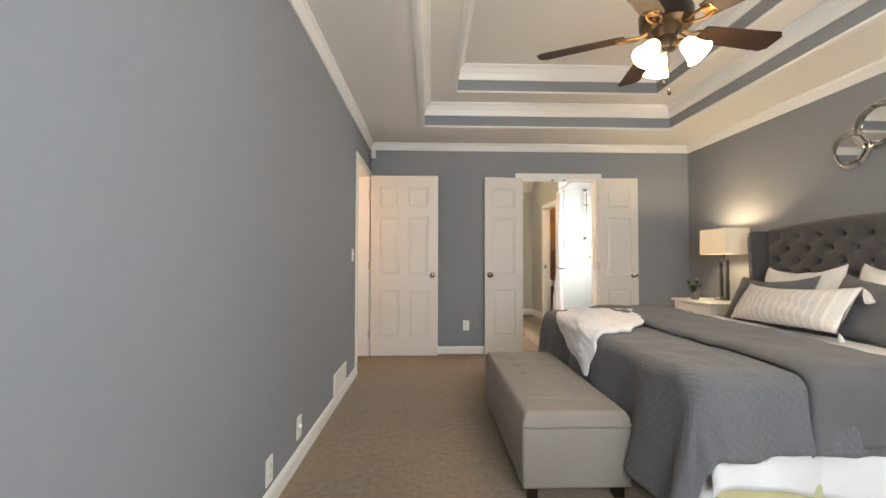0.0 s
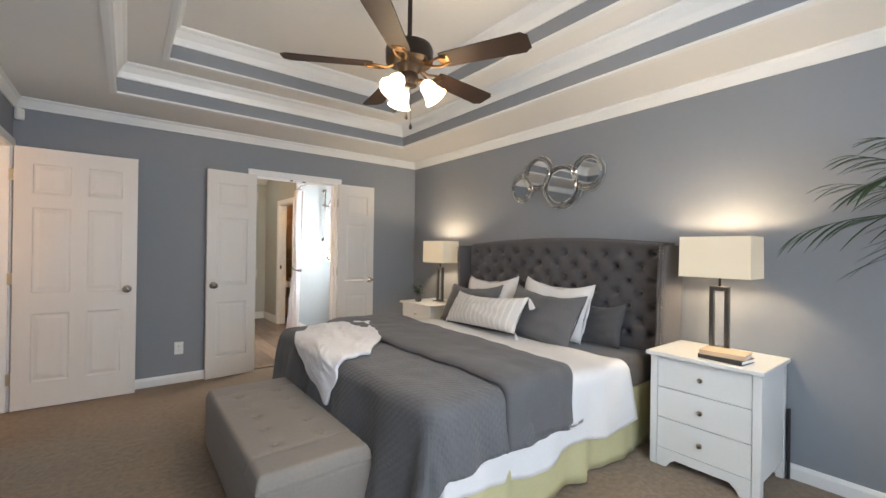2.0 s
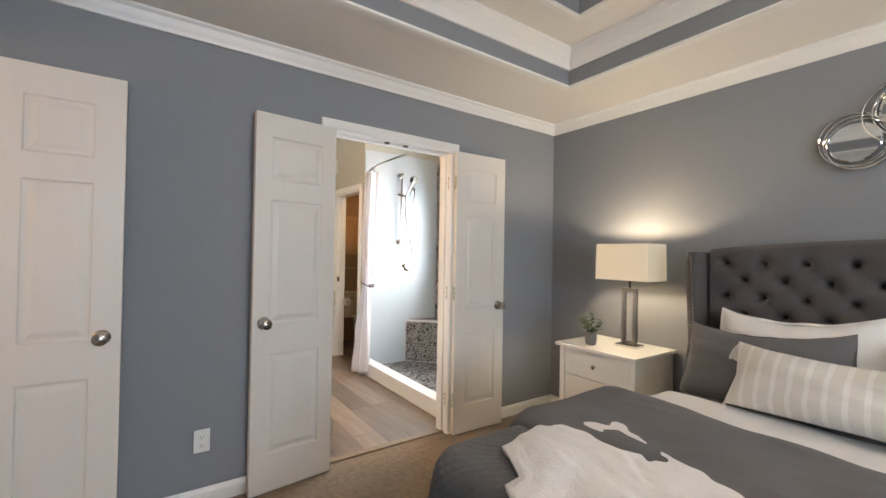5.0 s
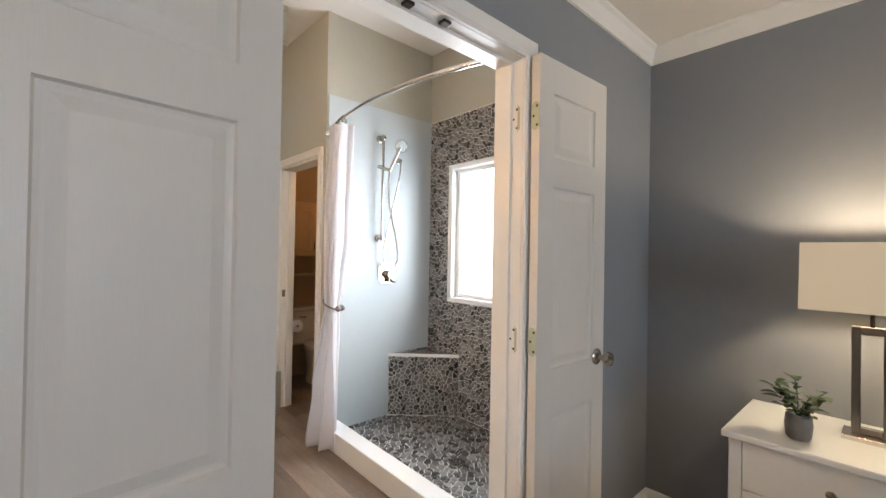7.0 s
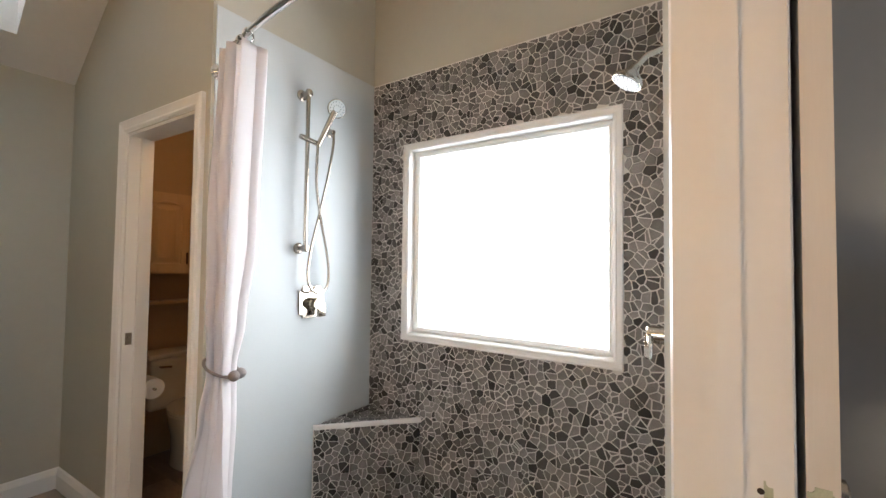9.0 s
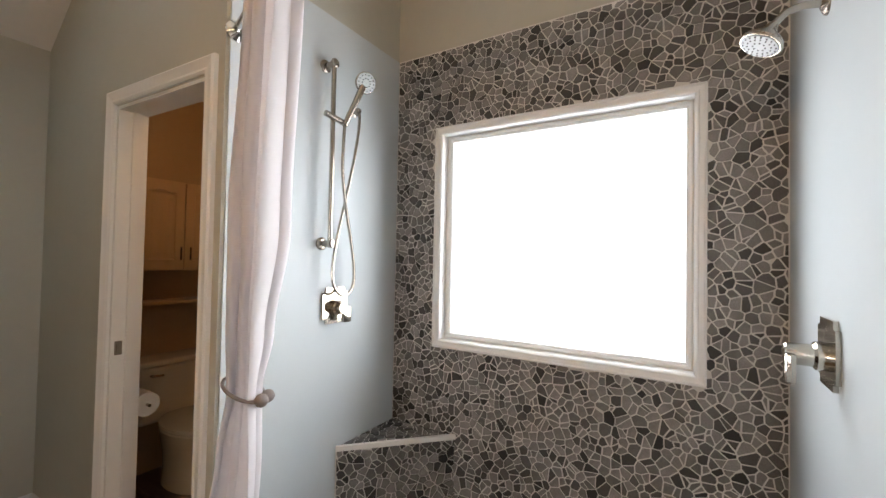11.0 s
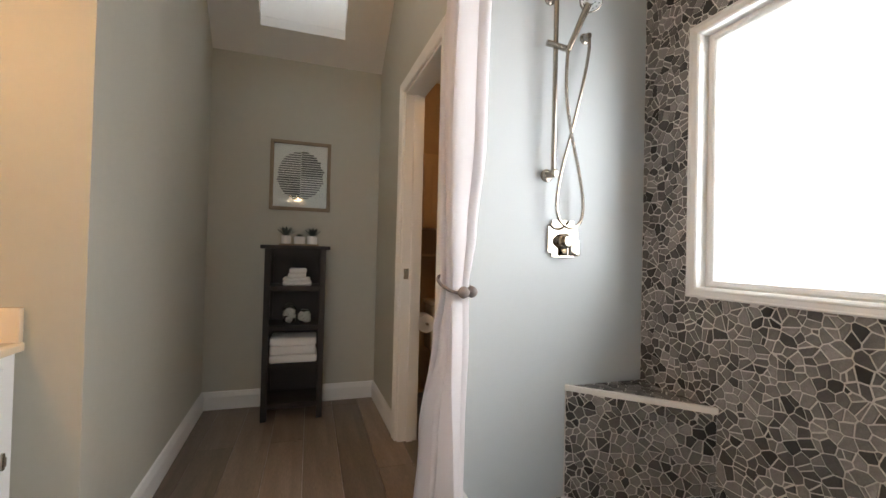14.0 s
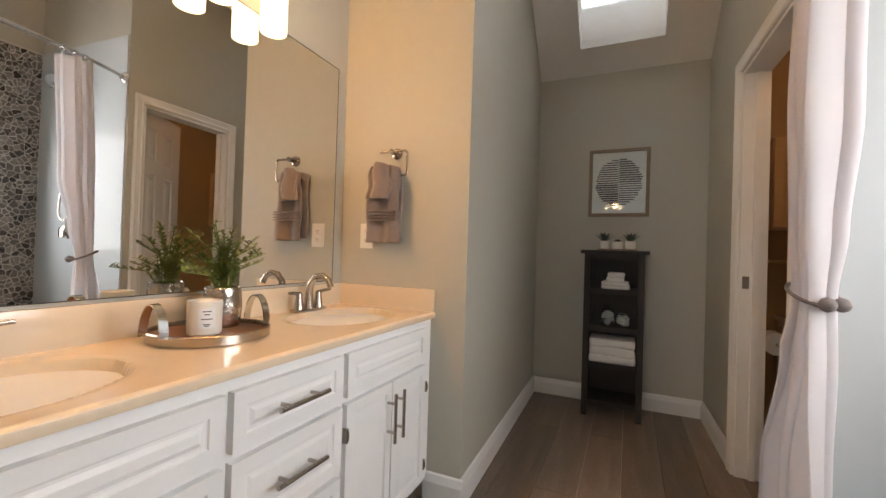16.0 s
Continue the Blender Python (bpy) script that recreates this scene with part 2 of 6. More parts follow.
l.new(tc.outputs["Object"], sp.inputs[0]), l.new(sp.outputs[0], sn.inputs[0]), l.new(sn.outputs[0], gt.inputs[0])
l.new(gt.outputs[0], mx.inputs[0]), l.new(src, mx.inputs[6]), l.new(mx.outputs[2], b.inputs["Base Color"])

# ---------- shape helpers ----------


def part(name, bm, mat, parent=None, label="", smooth=False, angle=35):
    me = bpy.data.meshes.new(name)
    bmesh.ops.recalc_face_normals(bm, faces=bm.faces)
    bm.to_mesh(me)
    bm.free()
    me.materials.append(mat)
    if smooth:
        me.shade_smooth()
        if angle < 180:
            me.set_sharp_from_angle(angle=radians(angle))
    ob = new(name, me)
    if parent:
        ob.parent = parent
    if label:
        tagged(ob, label)
    return ob


def share(name, me, parent, m):
    ob = new(name, me)
    ob.parent = parent
    ob.matrix_basis = m
    return ob


def empty(name, x, y, z, label, category, group="", rz=0):
    ob = new(name)
    ob.empty_display_size = 0.1
    ob.matrix_basis = pose(x, y, z, 0, 0, rz)
    return tagged(ob, label, category, group)


def box(bm, x0, x1, y0, y1, z0, z1, bevel=0.0, seg=2):
    vs = [bm.verts.new((x, y, z)) for z in (z0, z1) for y in (y0, y1) for x in (x0, x1)]
    fs = [bm.faces.new([vs[i] for i in q]) for q in ((0, 2, 3, 1), (4, 5, 7, 6), (0, 1, 5, 4), (2, 6, 7, 3), (0, 4, 6, 2), (1, 3, 7, 5))]
    if bevel:
        es = list({e for f in fs for e in f.edges})
        bmesh.ops.bevel(bm, geom=es, offset=bevel, segments=seg, profile=0.6, affect="EDGES")
    return bm


def B(*a, **k):
    return box(bmesh.new(), *a, **k)


def lathe(bm, prof, c=(0, 0, 0), seg=24, m=None, loop=False):
    rings = []
    for r, z in prof:
        rings.append([bm.verts.new((c[0] + r * math.cos(2 * math.pi * i / seg), c[1] + r * math.sin(2 * math.pi * i / seg), c[2] + z)) for i in range(seg)])
    for a, b2 in zip(rings, rings[1:]):
        for i in range(seg):
            bm.faces.new((a[i], a[(i + 1) % seg], b2[(i + 1) % seg], b2[i]))
    if loop:
        for i in range(seg):
            bm.faces.new((rings[-1][i], rings[-1][(i + 1) % seg], rings[0][(i + 1) % seg], rings[0][i]))
    for cap in () if loop else (rings[0], rings[-1]):
        bm.faces.new(cap)
    if m is not None:
        bmesh.ops.transform(bm, matrix=m, verts=[v for r in rings for v in r])
    return bm


def tube(bm, pts, r, seg=10, closed=False):
    pts = [Vector(p) for p in pts]
    k = len(pts)
    rs = r if isinstance(r, (list, tuple)) else [r] * k
    rings, ref = [], None
    for i, p in enumerate(pts):
        a, c = pts[(i - 1) % k] if (closed or i) else p, pts[(i + 1) % k] if (closed or i < k - 1) else p
        d = (c - a).normalized()
        if ref is None:
            ref = d.orthogonal().normalized()
        ref = (ref - d * ref.dot(d)).normalized()
        side = d.cross(ref)
        rings.append([bm.verts.new(p + (ref * math.cos(2 * math.pi * j / seg) + side * math.sin(2 * math.pi * j / seg)) * rs[i]) for j in range(seg)])
    for i in range(k if closed else k - 1):
        a, b2 = rings[i], rings[(i + 1) % k]
        for j in range(seg):
            bm.faces.new((a[j], a[(j + 1) % seg], b2[(j + 1) % seg], b2[j]))
    if not closed:
        bm.faces.new(rings[0]), bm.faces.new(rings[-1])
    return bm


def sheet(bm, nu, nv, f, uv=None):
    """A grid of points f(u, v), u and v from 0 to 1."""
    g = [[bm.verts.new(f(i / nu, j / nv)) for j in range(nv + 1)] for i in range(nu + 1)]
    lay = bm.loops.layers.uv.verify() if uv else None
    for i in range(nu):
        for j in range(nv):
            fc = bm.faces.new((g[i][j], g[i + 1][j], g[i + 1][j + 1], g[i][j + 1]))
            if uv:
                for lp, (a, b2) in zip(fc.loops, ((i, j), (i + 1, j), (i + 1, j + 1), (i, j + 1))):
                    lp[lay].uv = uv(a / nu, b2 / nv)
    return g


def thicken(bm, d):
    """Gives a sheet a back, d behind it, and closes its rim."""
    bmesh.ops.recalc_face_normals(bm, faces=bm.faces)
    bm.normal_update()
    front, verts = list(bm.faces), list(bm.verts)
    rim = [e for e in bm.edges if len(e.link_faces) == 1]
    back = {v: bm.verts.new(v.co - v.normal * d) for v in verts}
    for f in front:
        bm.faces.new([back[v] for v in reversed(f.verts)])
    for e in rim:
        a, b2 = e.verts
        bm.faces.new((a, b2, back[b2], back[a]))
    return bm


def ring(bm, u0, u1, v0, v1, prof, at, bottom=True):
    """A moulding round a rectangle, mitred; prof: (outward offset, height); at(u, v, h) gives the place."""
    cs = [(u0, v0, -1, -1), (u0, v1, -1, 1), (u1, v1, 1, 1), (u1, v0, 1, -1)]
    rows = []
    for u, v, su, sv in cs:
        low = sv < 0 and not bottom
        rows.append([bm.verts.new(at(u + su * o, v if low else v + sv * o, h)) for o, h in prof])
    k = len(prof)
    for i in range(4 if bottom else 3):
        a, b2 = rows[i], rows[(i + 1) % 4]
        for j in range(k):
            bm.faces.new((a[j], a[(j + 1) % k], b2[(j + 1) % k], b2[j]))
    if not bottom:
        bm.faces.new(rows[0]), bm.faces.new(rows[3])
    return bm


def run(bm, p, q, prof, side):
    """A moulding from p to q; prof: (distance from the wall, z); side: the wall's normal."""
    a = [bm.verts.new((p[0] + side[0] * d, p[1] + side[1] * d, z)) for d, z in prof]
    b2 = [bm.verts.new((q[0] + side[0] * d, q[1] + side[1] * d, z)) for d, z in prof]
    k = len(prof)
    for j in range(k):
        bm.faces.new((a[j], a[(j + 1) % k], b2[(j + 1) % k], b2[j]))
    bm.faces.new(a), bm.faces.new(b2)
    return bm


def panelled(bm, w, h, t, cells, depth=0.009, lip=0.012, field=0.03):
    """A board from x 0 to w, z 0 to h, y -t/2 to t/2, with raised-and-fielded panels (x0, x1, z0, z1) on both faces."""
    xs = sorted({0, w, *(c[0] for c in cells), *(c[1] for c in cells)})
    zs = sorted({0, h, *(c[2] for c in cells), *(c[3] for c in cells)})
    for s in (-1, 1):
        y = s * t / 2
        for i in range(len(xs) - 1):
            for j in range(len(zs) - 1):
                x0, x1, z0, z1 = xs[i], xs[i + 1], zs[j], zs[j + 1]
                inside = any(c[0] <= x0 and x1 <= c[1] and c[2] <= z0 and z1 <= c[3] for c in cells)
                if not inside:
                    bm.faces.new([bm.verts.new(p) for p in ((x0, y, z0), (x1, y, z0), (x1, y, z1), (x0, y, z1))])
        for x0, x1, z0, z1 in cells:
            loops = []
            for o, d in ((0, 0), (lip * 0.35, depth * 0.8), (lip, depth), (lip + 0.006, depth), (lip + field, depth * 0.25)):
                yy = y - s * d
                loops.append([bm.verts.new(p) for p in ((x0 + o, yy, z0 + o), (x1 - o, yy, z0 + o), (x1 - o, yy, z1 - o), (x0 + o, yy, z1 - o))])
            for a, b2 in zip(loops, loops[1:]):
                for k in range(4):
                    bm.faces.new((a[k], a[(k + 1) % 4], b2[(k + 1) % 4], b2[k]))
            bm.faces.new(loops[-1])
    for q in (((0, -t / 2, 0), (0, t / 2, 0), (0, t / 2, h), (0, -t / 2, h)), ((w, -t / 2, 0), (w, t / 2, 0), (w, t / 2, h), (w, -t / 2, h)),
              ((0, -t / 2, 0), (w, -t / 2, 0), (w, t / 2, 0), (0, t / 2, 0)), ((0, -t / 2, h), (w, -t / 2, h), (w, t / 2, h), (0, t / 2, h))):
        bm.faces.new([bm.verts.new(p) for p in q])
    bmesh.ops.remove_doubles(bm, verts=bm.verts, dist=0.0004)
    return bm


# ---------- the plan ----------
XW, XE, YS, YN, ZC = 0.230, 4.0, 0.70, 6.29, 2.44        # bedroom
BW, CW, CE, BS, BN = 1.215, 1.866, 3.008, 6.41, 9.65       # bathroom: vanity wall, passage, ends
TX, HY, TOW, ZB = 3.977, 8.113, 8.003, 3.04               # tile face, shower end wall, towel wall, high ceiling
DX0, DX1, DH = 1.985, 2.89, 2.045                         # double doorway
T0, T1, TH = 8.214, 8.876, 2.012                          # toilet doorway along y


def skewed(bm):
    """The passage runs two degrees off the bedroom's axis."""
    for v in bm.verts:
        v.co.x -= 0.031 * max(0.0, v.co.y - 8.1)
    return bm


def structure(name, bm, mat, label, category):
    return tagged(part(name, bm, mat), label, category, kind="structure")


bm = bmesh.new()
box(bm, XW - 0.12, XE + 0.12, YS - 0.12, 6.35, -0.12, 0)
structure("floor_bedroom", bm, M["carpet"], "tan cut-pile carpet wall to wall in the bedroom", "carpet")

bm = bmesh.new()
box(bm, XW - 0.12, XW, YS, 5.46, 0, 2.6), box(bm, XW - 0.12, XW, 5.46, 6.215, 2.045, 2.6), box(bm, XW - 0.12, XW, 6.215, YN, 0, 2.6)
structure("wall_west", bm, M["wall"], "grey painted bedroom wall with the hall doorway", "wall")
structure("wall_east", B(XE, XE + 0.12, YS, YN, 0, 2.6), M["wall"], "grey painted bedroom wall behind the bed", "wall")
bm = bmesh.new()
box(bm, XW - 0.12, 0.85, YS - 0.12, YS, 0, 2.6), box(bm, 2.65, XE + 0.12, YS - 0.12, YS, 0, 2.6)
box(bm, 0.85, 2.65, YS - 0.12, YS, 0, 0.85), box(bm, 0.85, 2.65, YS - 0.12, YS, 2.1, 2.6)
structure("wall_south", bm, M["wall"], "grey painted bedroom wall with the window", "wall")
bm = bmesh.new()
box(bm, XW - 0.12, DX0, YN, YN + 0.06, 0, 2.6), box(bm, DX1, XE + 0.12, YN, YN + 0.06, 0, 2.6), box(bm, DX0, DX1, YN, YN + 0.06, DH, 2.6)
structure("wall_north", bm, M["wall"], "grey painted bedroom wall with the bathroom doorway", "wall")
bm = bmesh.new()
box(bm, BW - 0.12, DX0, YN + 0.06, BS, 0, 3.3), box(bm, DX1, XE + 0.12, YN + 0.06, BS, 0, 3.3), box(bm, DX0, DX1, YN + 0.06, BS, DH, 3.3)
structure("wall_bath_south", bm, M["bath"], "sage painted bathroom wall beside the doorway", "wall")
structure("wall_hall", B(-1.02, -0.9, 4.6, 6.9, 0, 2.6), M["bath"], "plain hall wall beyond the bedroom door", "wall")
structure("floor_hall", B(-0.9, XW - 0.12, 4.6, 6.9, -0.12, 0.0), M["carpet"], "tan carpet in the hall", "carpet")
bm = bmesh.new()
box(bm, -0.9, XW - 0.12, 6.78, 6.9, 0, 2.6), box(bm, -0.9, XW - 0.12, 4.6, 4.72, 0, 2.6)
structure("wall_hall_ends", bm, M["bath"], "plain hall walls beyond the bedroom door", "wall")
structure("ceiling_hall", B(-1.02, XW - 0.12, 4.6, 6.9, 2.6, 2.7), M["ceil"], "white hall ceiling", "ceiling")

# tray ceiling: soffit, two steps, top
TX0, TX1, TY0, TY1 = 0.86, 3.415, 1.62, 5.672
STEP = 0.305
bm = bmesh.new()
for x0, x1, y0, y1 in ((XW - 0.12, TX0, YS - 0.12, YN), (TX1, XE + 0.12, YS - 0.12, YN), (TX0, TX1, YS - 0.12, TY0), (TX0, TX1, TY1, YN)):
    box(bm, x0, x1, y0, y1, ZC, ZC + 0.012)
U0, U1, V0, V1 = TX0 + STEP, TX1 - STEP, TY0 + STEP, TY1 - STEP
for x0, x1, y0, y1 in ((TX0, U0, TY0, TY1), (U1, TX1, TY0, TY1), (U0, U1, TY0, V0), (U0, U1, V1, TY1)):
    box(bm, x0, x1, y0, y1, 2.675, 2.687)
box(bm, U0, U1, V0, V1, 2.92, 2.94)
structure("ceiling", bm, M["ceil"], "white two-step tray ceiling of the bedroom", "ceiling")
bm = bmesh.new()
for x0, x1, y0, y1, z0, z1 in ((TX0, TX1, TY0, TY1, ZC + 0.012, 2.675), (U0, U1, V0, V1, 2.687, 2.92)):
    box(bm, x0 - 0.03, x0, y0 - 0.03, y1 + 0.03, z0, z1), box(bm, x1, x1 + 0.03, y0 - 0.03, y1 + 0.03, z0, z1)
    box(bm, x0, x1, y0 - 0.03, y0, z0, z1), box(bm, x0, x1, y1, y1 + 0.03, z0, z1)
structure("tray_riser", bm, M["wall"], "grey painted upright bands of the tray ceiling", "ceiling band")

flat = lambda u, v, h: (u, v, h)
CROWN = lambda top, s: [(0, top), (0, top - s), (-0.012, top - s), (-0.016, top - s * 0.82), (-0.024, top - s * 0.6), (-s * 0.42, top - s * 0.25), (-s * 0.54, top - s * 0.16), (-s * 0.60, top - s * 0.10), (-s * 0.60, top)]
structure("crown_moulding", ring(bmesh.new(), XW, XE, YS, YN, CROWN(ZC, 0.082), flat), M["trim"], "white crown moulding round the bedroom", "moulding")
structure("crown_moulding_tray", ring(bmesh.new(), TX0, TX1, TY0, TY1, CROWN(2.675, 0.118), flat), M["trim"], "white crown moulding in the tray ceiling", "moulding")
structure("crown_moulding_top", ring(bmesh.new(), U0, U1, V0, V1, CROWN(2.92, 0.128), flat), M["trim"], "white crown moulding in the upper tray", "moulding")
LIP = lambda z: [(0.0, z - 0.006), (0.03, z - 0.006), (0.03, z), (0, z), (0, z + 0.016), (-0.012, z + 0.012), (-0.014, z - 0.002)]
structure("tray_lip", ring(bmesh.new(), TX0, TX1, TY0, TY1, LIP(ZC), flat), M["trim"], "white bead along the tray edge", "moulding")
structure("tray_lip_top", ring(bmesh.new(), U0, U1, V0, V1, LIP(2.675), flat), M["trim"], "white bead along the upper tray edge", "moulding")

# skirting boards
SK = [(0, 0), (0.014, 0), (0.014, 0.062), (0.010, 0.074), (0.006, 0.082), (0, 0.085)]
bm = bmesh.new()
run(bm, (XW, YS), (XW, 5.39), SK, (1, 0)), run(bm, (XE, YS), (XE, YN), SK, (-1, 0))
run(bm, (XW, YN), (DX0 - 0.065, YN), SK, (0, -1)), run(bm, (DX1 + 0.065, YN), (XE, YN), SK, (0, -1)), run(bm, (XW, YS), (XE, YS), SK, (0, 1))
structure("baseboard", bm, M["trim"], "white baseboard round the bedroom", "baseboard")
SB = [(0, 0), (0.016, 0), (0.016, 0.084), (0.011, 0.101), (0.007, 0.114), (0, 0.120)]
bm = bmesh.new()
run(bm, (CW, TOW), (CW, BN), SB, (1, 0)), run(bm, (CW, BN), (CE, BN), SB, (0, -1)), run(bm, (CE, T1 + 0.065), (CE, BN), SB, (-1, 0))
run(bm, (1.70, TOW), (CW + 0.016, TOW), SB, (0, -1))
structure("baseboard_bath", skewed(bm), M["trim"], "white baseboard in the bathroom passage", "baseboard")

# bathroom shell
structure("floor_bath", B(BW - 0.12, XE + 0.12, 6.35, BN + 0.12, -0.12, -0.006), M["grout"], "wood-look vinyl plank floor in the bathroom", "floor")
VT = Matrix.Translation((BW, 8.0, 0)) @ Matrix.Rotation(radians(1.9), 4, "Z") @ Matrix.Translation((-BW, -8.0, 0))
wv = B(BW - 0.12, BW, BS - 0.03, TOW + 0.05, 0, 3.3)
wv.transform(VT)
structure("wall_vanity", wv, M["bath"], "sage painted wall behind the vanity mirror", "wall")
structure("wall_passage", skewed(B(BW - 0.12, CW, TOW, BN + 0.12, 0, 3.3)), M["bath"], "sage painted wall block between vanity and passage", "wall")
bm = bmesh.new()
box(bm, CW, CE + 0.055, BN, BN + 0.12, 0, 3.3)
structure("wall_bath_north", skewed(bm), M["bath"], "sage painted end wall of the passage", "wall")
bm = bmesh.new()
box(bm, CE, CE + 0.055, HY, T0, 0, 3.3), box(bm, CE, CE + 0.055, T1, BN, 0, 3.3), box(bm, CE, CE + 0.055, T0, T1, TH, 3.3)
box(bm, CE + 0.055, XE + 0.12, HY, HY + 0.05, 0, 3.3)
structure("wall_toilet", skewed(bm), M["bath"], "sage painted partition with the toilet doorway", "wall")
bm = bmesh.new()
box(bm, CE + 0.055, CE + 0.11, HY + 0.05, T0, 0, 2.45), box(bm, CE + 0.055, CE + 0.11, T1, BN, 0, 2.45), box(bm, CE + 0.055, CE + 0.11, T0, T1, TH, 2.45)
skewed(bm)
box(bm, CE + 0.11, XE, HY + 0.05, HY + 0.10, 0, 2.45), box(bm, CE + 0.055, XE + 0.12, BN, BN + 0.12, 0, 2.45), box(bm, XE, XE + 0.12, HY + 0.05, BN, 0, 2.45)
structure("wall_toilet_inside", bm, M["tan"], "tan painted walls of the toilet room", "wall")
structure("ceiling_toilet", B(CE + 0.055, XE + 0.12, HY + 0.05, BN + 0.12, 2.45, 2.5), M["ceil"], "ceiling of the toilet room", "ceiling")
WY0, WY1, WZ0, WZ1 = 6.717, 7.816, 0.966, 2.006
bm = bmesh.new()
box(bm, TX + 0.008, XE + 0.12, BS, WY0, 0, 3.3), box(bm, TX + 0.008, XE + 0.12, WY1, HY, 0, 3.3)
box(bm, TX + 0.008, XE + 0.12, WY0, WY1, 0, WZ0), box(bm, TX + 0.008, XE + 0.12, WY0, WY1, WZ1, 3.3)
structure("wall_shower", bm, M["bath"], "sage painted outer wall above the shower tile", "wall")
# high ceiling with a slope at the passage's end, pierced by the skylight
KY = 8.94
SX0, SX1, SY0, SY1 = 2.127, 2.672, 9.107, 9.492
zs_ = lambda y: 2.435 + (BN - y) * (ZB - 2.435) / (BN - KY)
bm = bmesh.new()
box(bm, BW - 0.12, XE + 0.12, BS - 0.06, KY, ZB, ZB + 0.1)


def slab(x0, x1, y0, y1):
    vs = [bm.verts.new((x, y, zs_(y) + d)) for d in (0, 0.06) for y in (y0, y1) for x in (x0, x1)]
    for q in ((0, 2, 3, 1), (4, 5, 7, 6), (0, 1, 5, 4), (2, 6, 7, 3), (0, 4, 6, 2), (1, 3, 7, 5)):
        bm.faces.new([vs[i] for i in q])


slab(BW, SX0, KY, BN + 0.1), slab(SX1, XE + 0.1, KY, BN + 0.1), slab(SX0, SX1, KY, SY0), slab(SX0, SX1, SY1, BN + 0.1)
structure("ceiling_bath", bm, M["ceil"], "white sloped bathroom ceiling with skylight", "ceiling")
bm = bmesh.new()
up = lambda y: zs_(y) + 0.30
for x in (SX0 - 0.02, SX1):
    vs = [bm.verts.new(p) for p in ((x, SY0, zs_(SY0) + 0.061), (x, SY1, zs_(SY1) + 0.061), (x, SY1, up(SY1)), (x, SY0, up(SY0)))]
    ws = [bm.verts.new(v.co + Vector((0.02, 0, 0))) for v in vs]
    bm.faces.new(vs), bm.faces.new(ws)
    for i in range(4):
        bm.faces.new((vs[i], vs[(i + 1) % 4], ws[(i + 1) % 4], ws[i]))
box(bm, SX0, SX1, SY0 - 0.02, SY0, zs_(SY0) + 0.061, up(SY0)), box(bm, SX0, SX1, SY1, SY1 + 0.02, zs_(SY1) + 0.061, up(SY1))
structure("skylight_shaft", bm, M["ceil"], "white skylight shaft", "skylight")
bm = bmesh.new()
vs = [bm.verts.new((x, y, up(y) - 0.02)) for x, y in ((SX0, SY0), (SX1, SY0), (SX1, SY1), (SX0, SY1))]
bm.faces.new(vs)
thicken(bm, 0.008)
sky_pane = structure("skylight_pane", bm, M["glass"], "clear skylight pane", "skylight")
sky_pane.visible_shadow = False
structure("backdrop_sky", B(-8, 12, 4, 24, 5.0, 5.05), M["skylightglow"], "bright sky above the skylight", "sky")
structure("backdrop_window", B(4.9, 4.92, 5.6, 9.0, -0.2, 3.2), M["daylight"], "bright overcast distance outside the shower window", "sky")
structure("backdrop_bedroom", B(-0.6, 4.1, -0.6, -0.58, 0.0, 3.0), M["skyglow"], "bright distance outside the bedroom window", "sky")

# ---------- doors and openings ----------


def knob(parent, x, z, t, mat):
    for s in (-1, 1):
        b_ = lathe(bmesh.new(), [(0.004, -0.001), (0.033, 0), (0.033, 0.004), (0.026, 0.010), (0.012, 0.014), (0.011, 0.034), (0.024, 0.040), (0.029, 0.052), (0.026, 0.064), (0.012, 0.070), (0.002, 0.071)], seg=20)
        k = part("door_knob", b_, mat, parent, "round brushed nickel knob", True)
        k.matrix_basis = Matrix.Translation((x, s * t / 2, z)) @ Matrix.Rotation(radians(-90 * s), 4, "X")


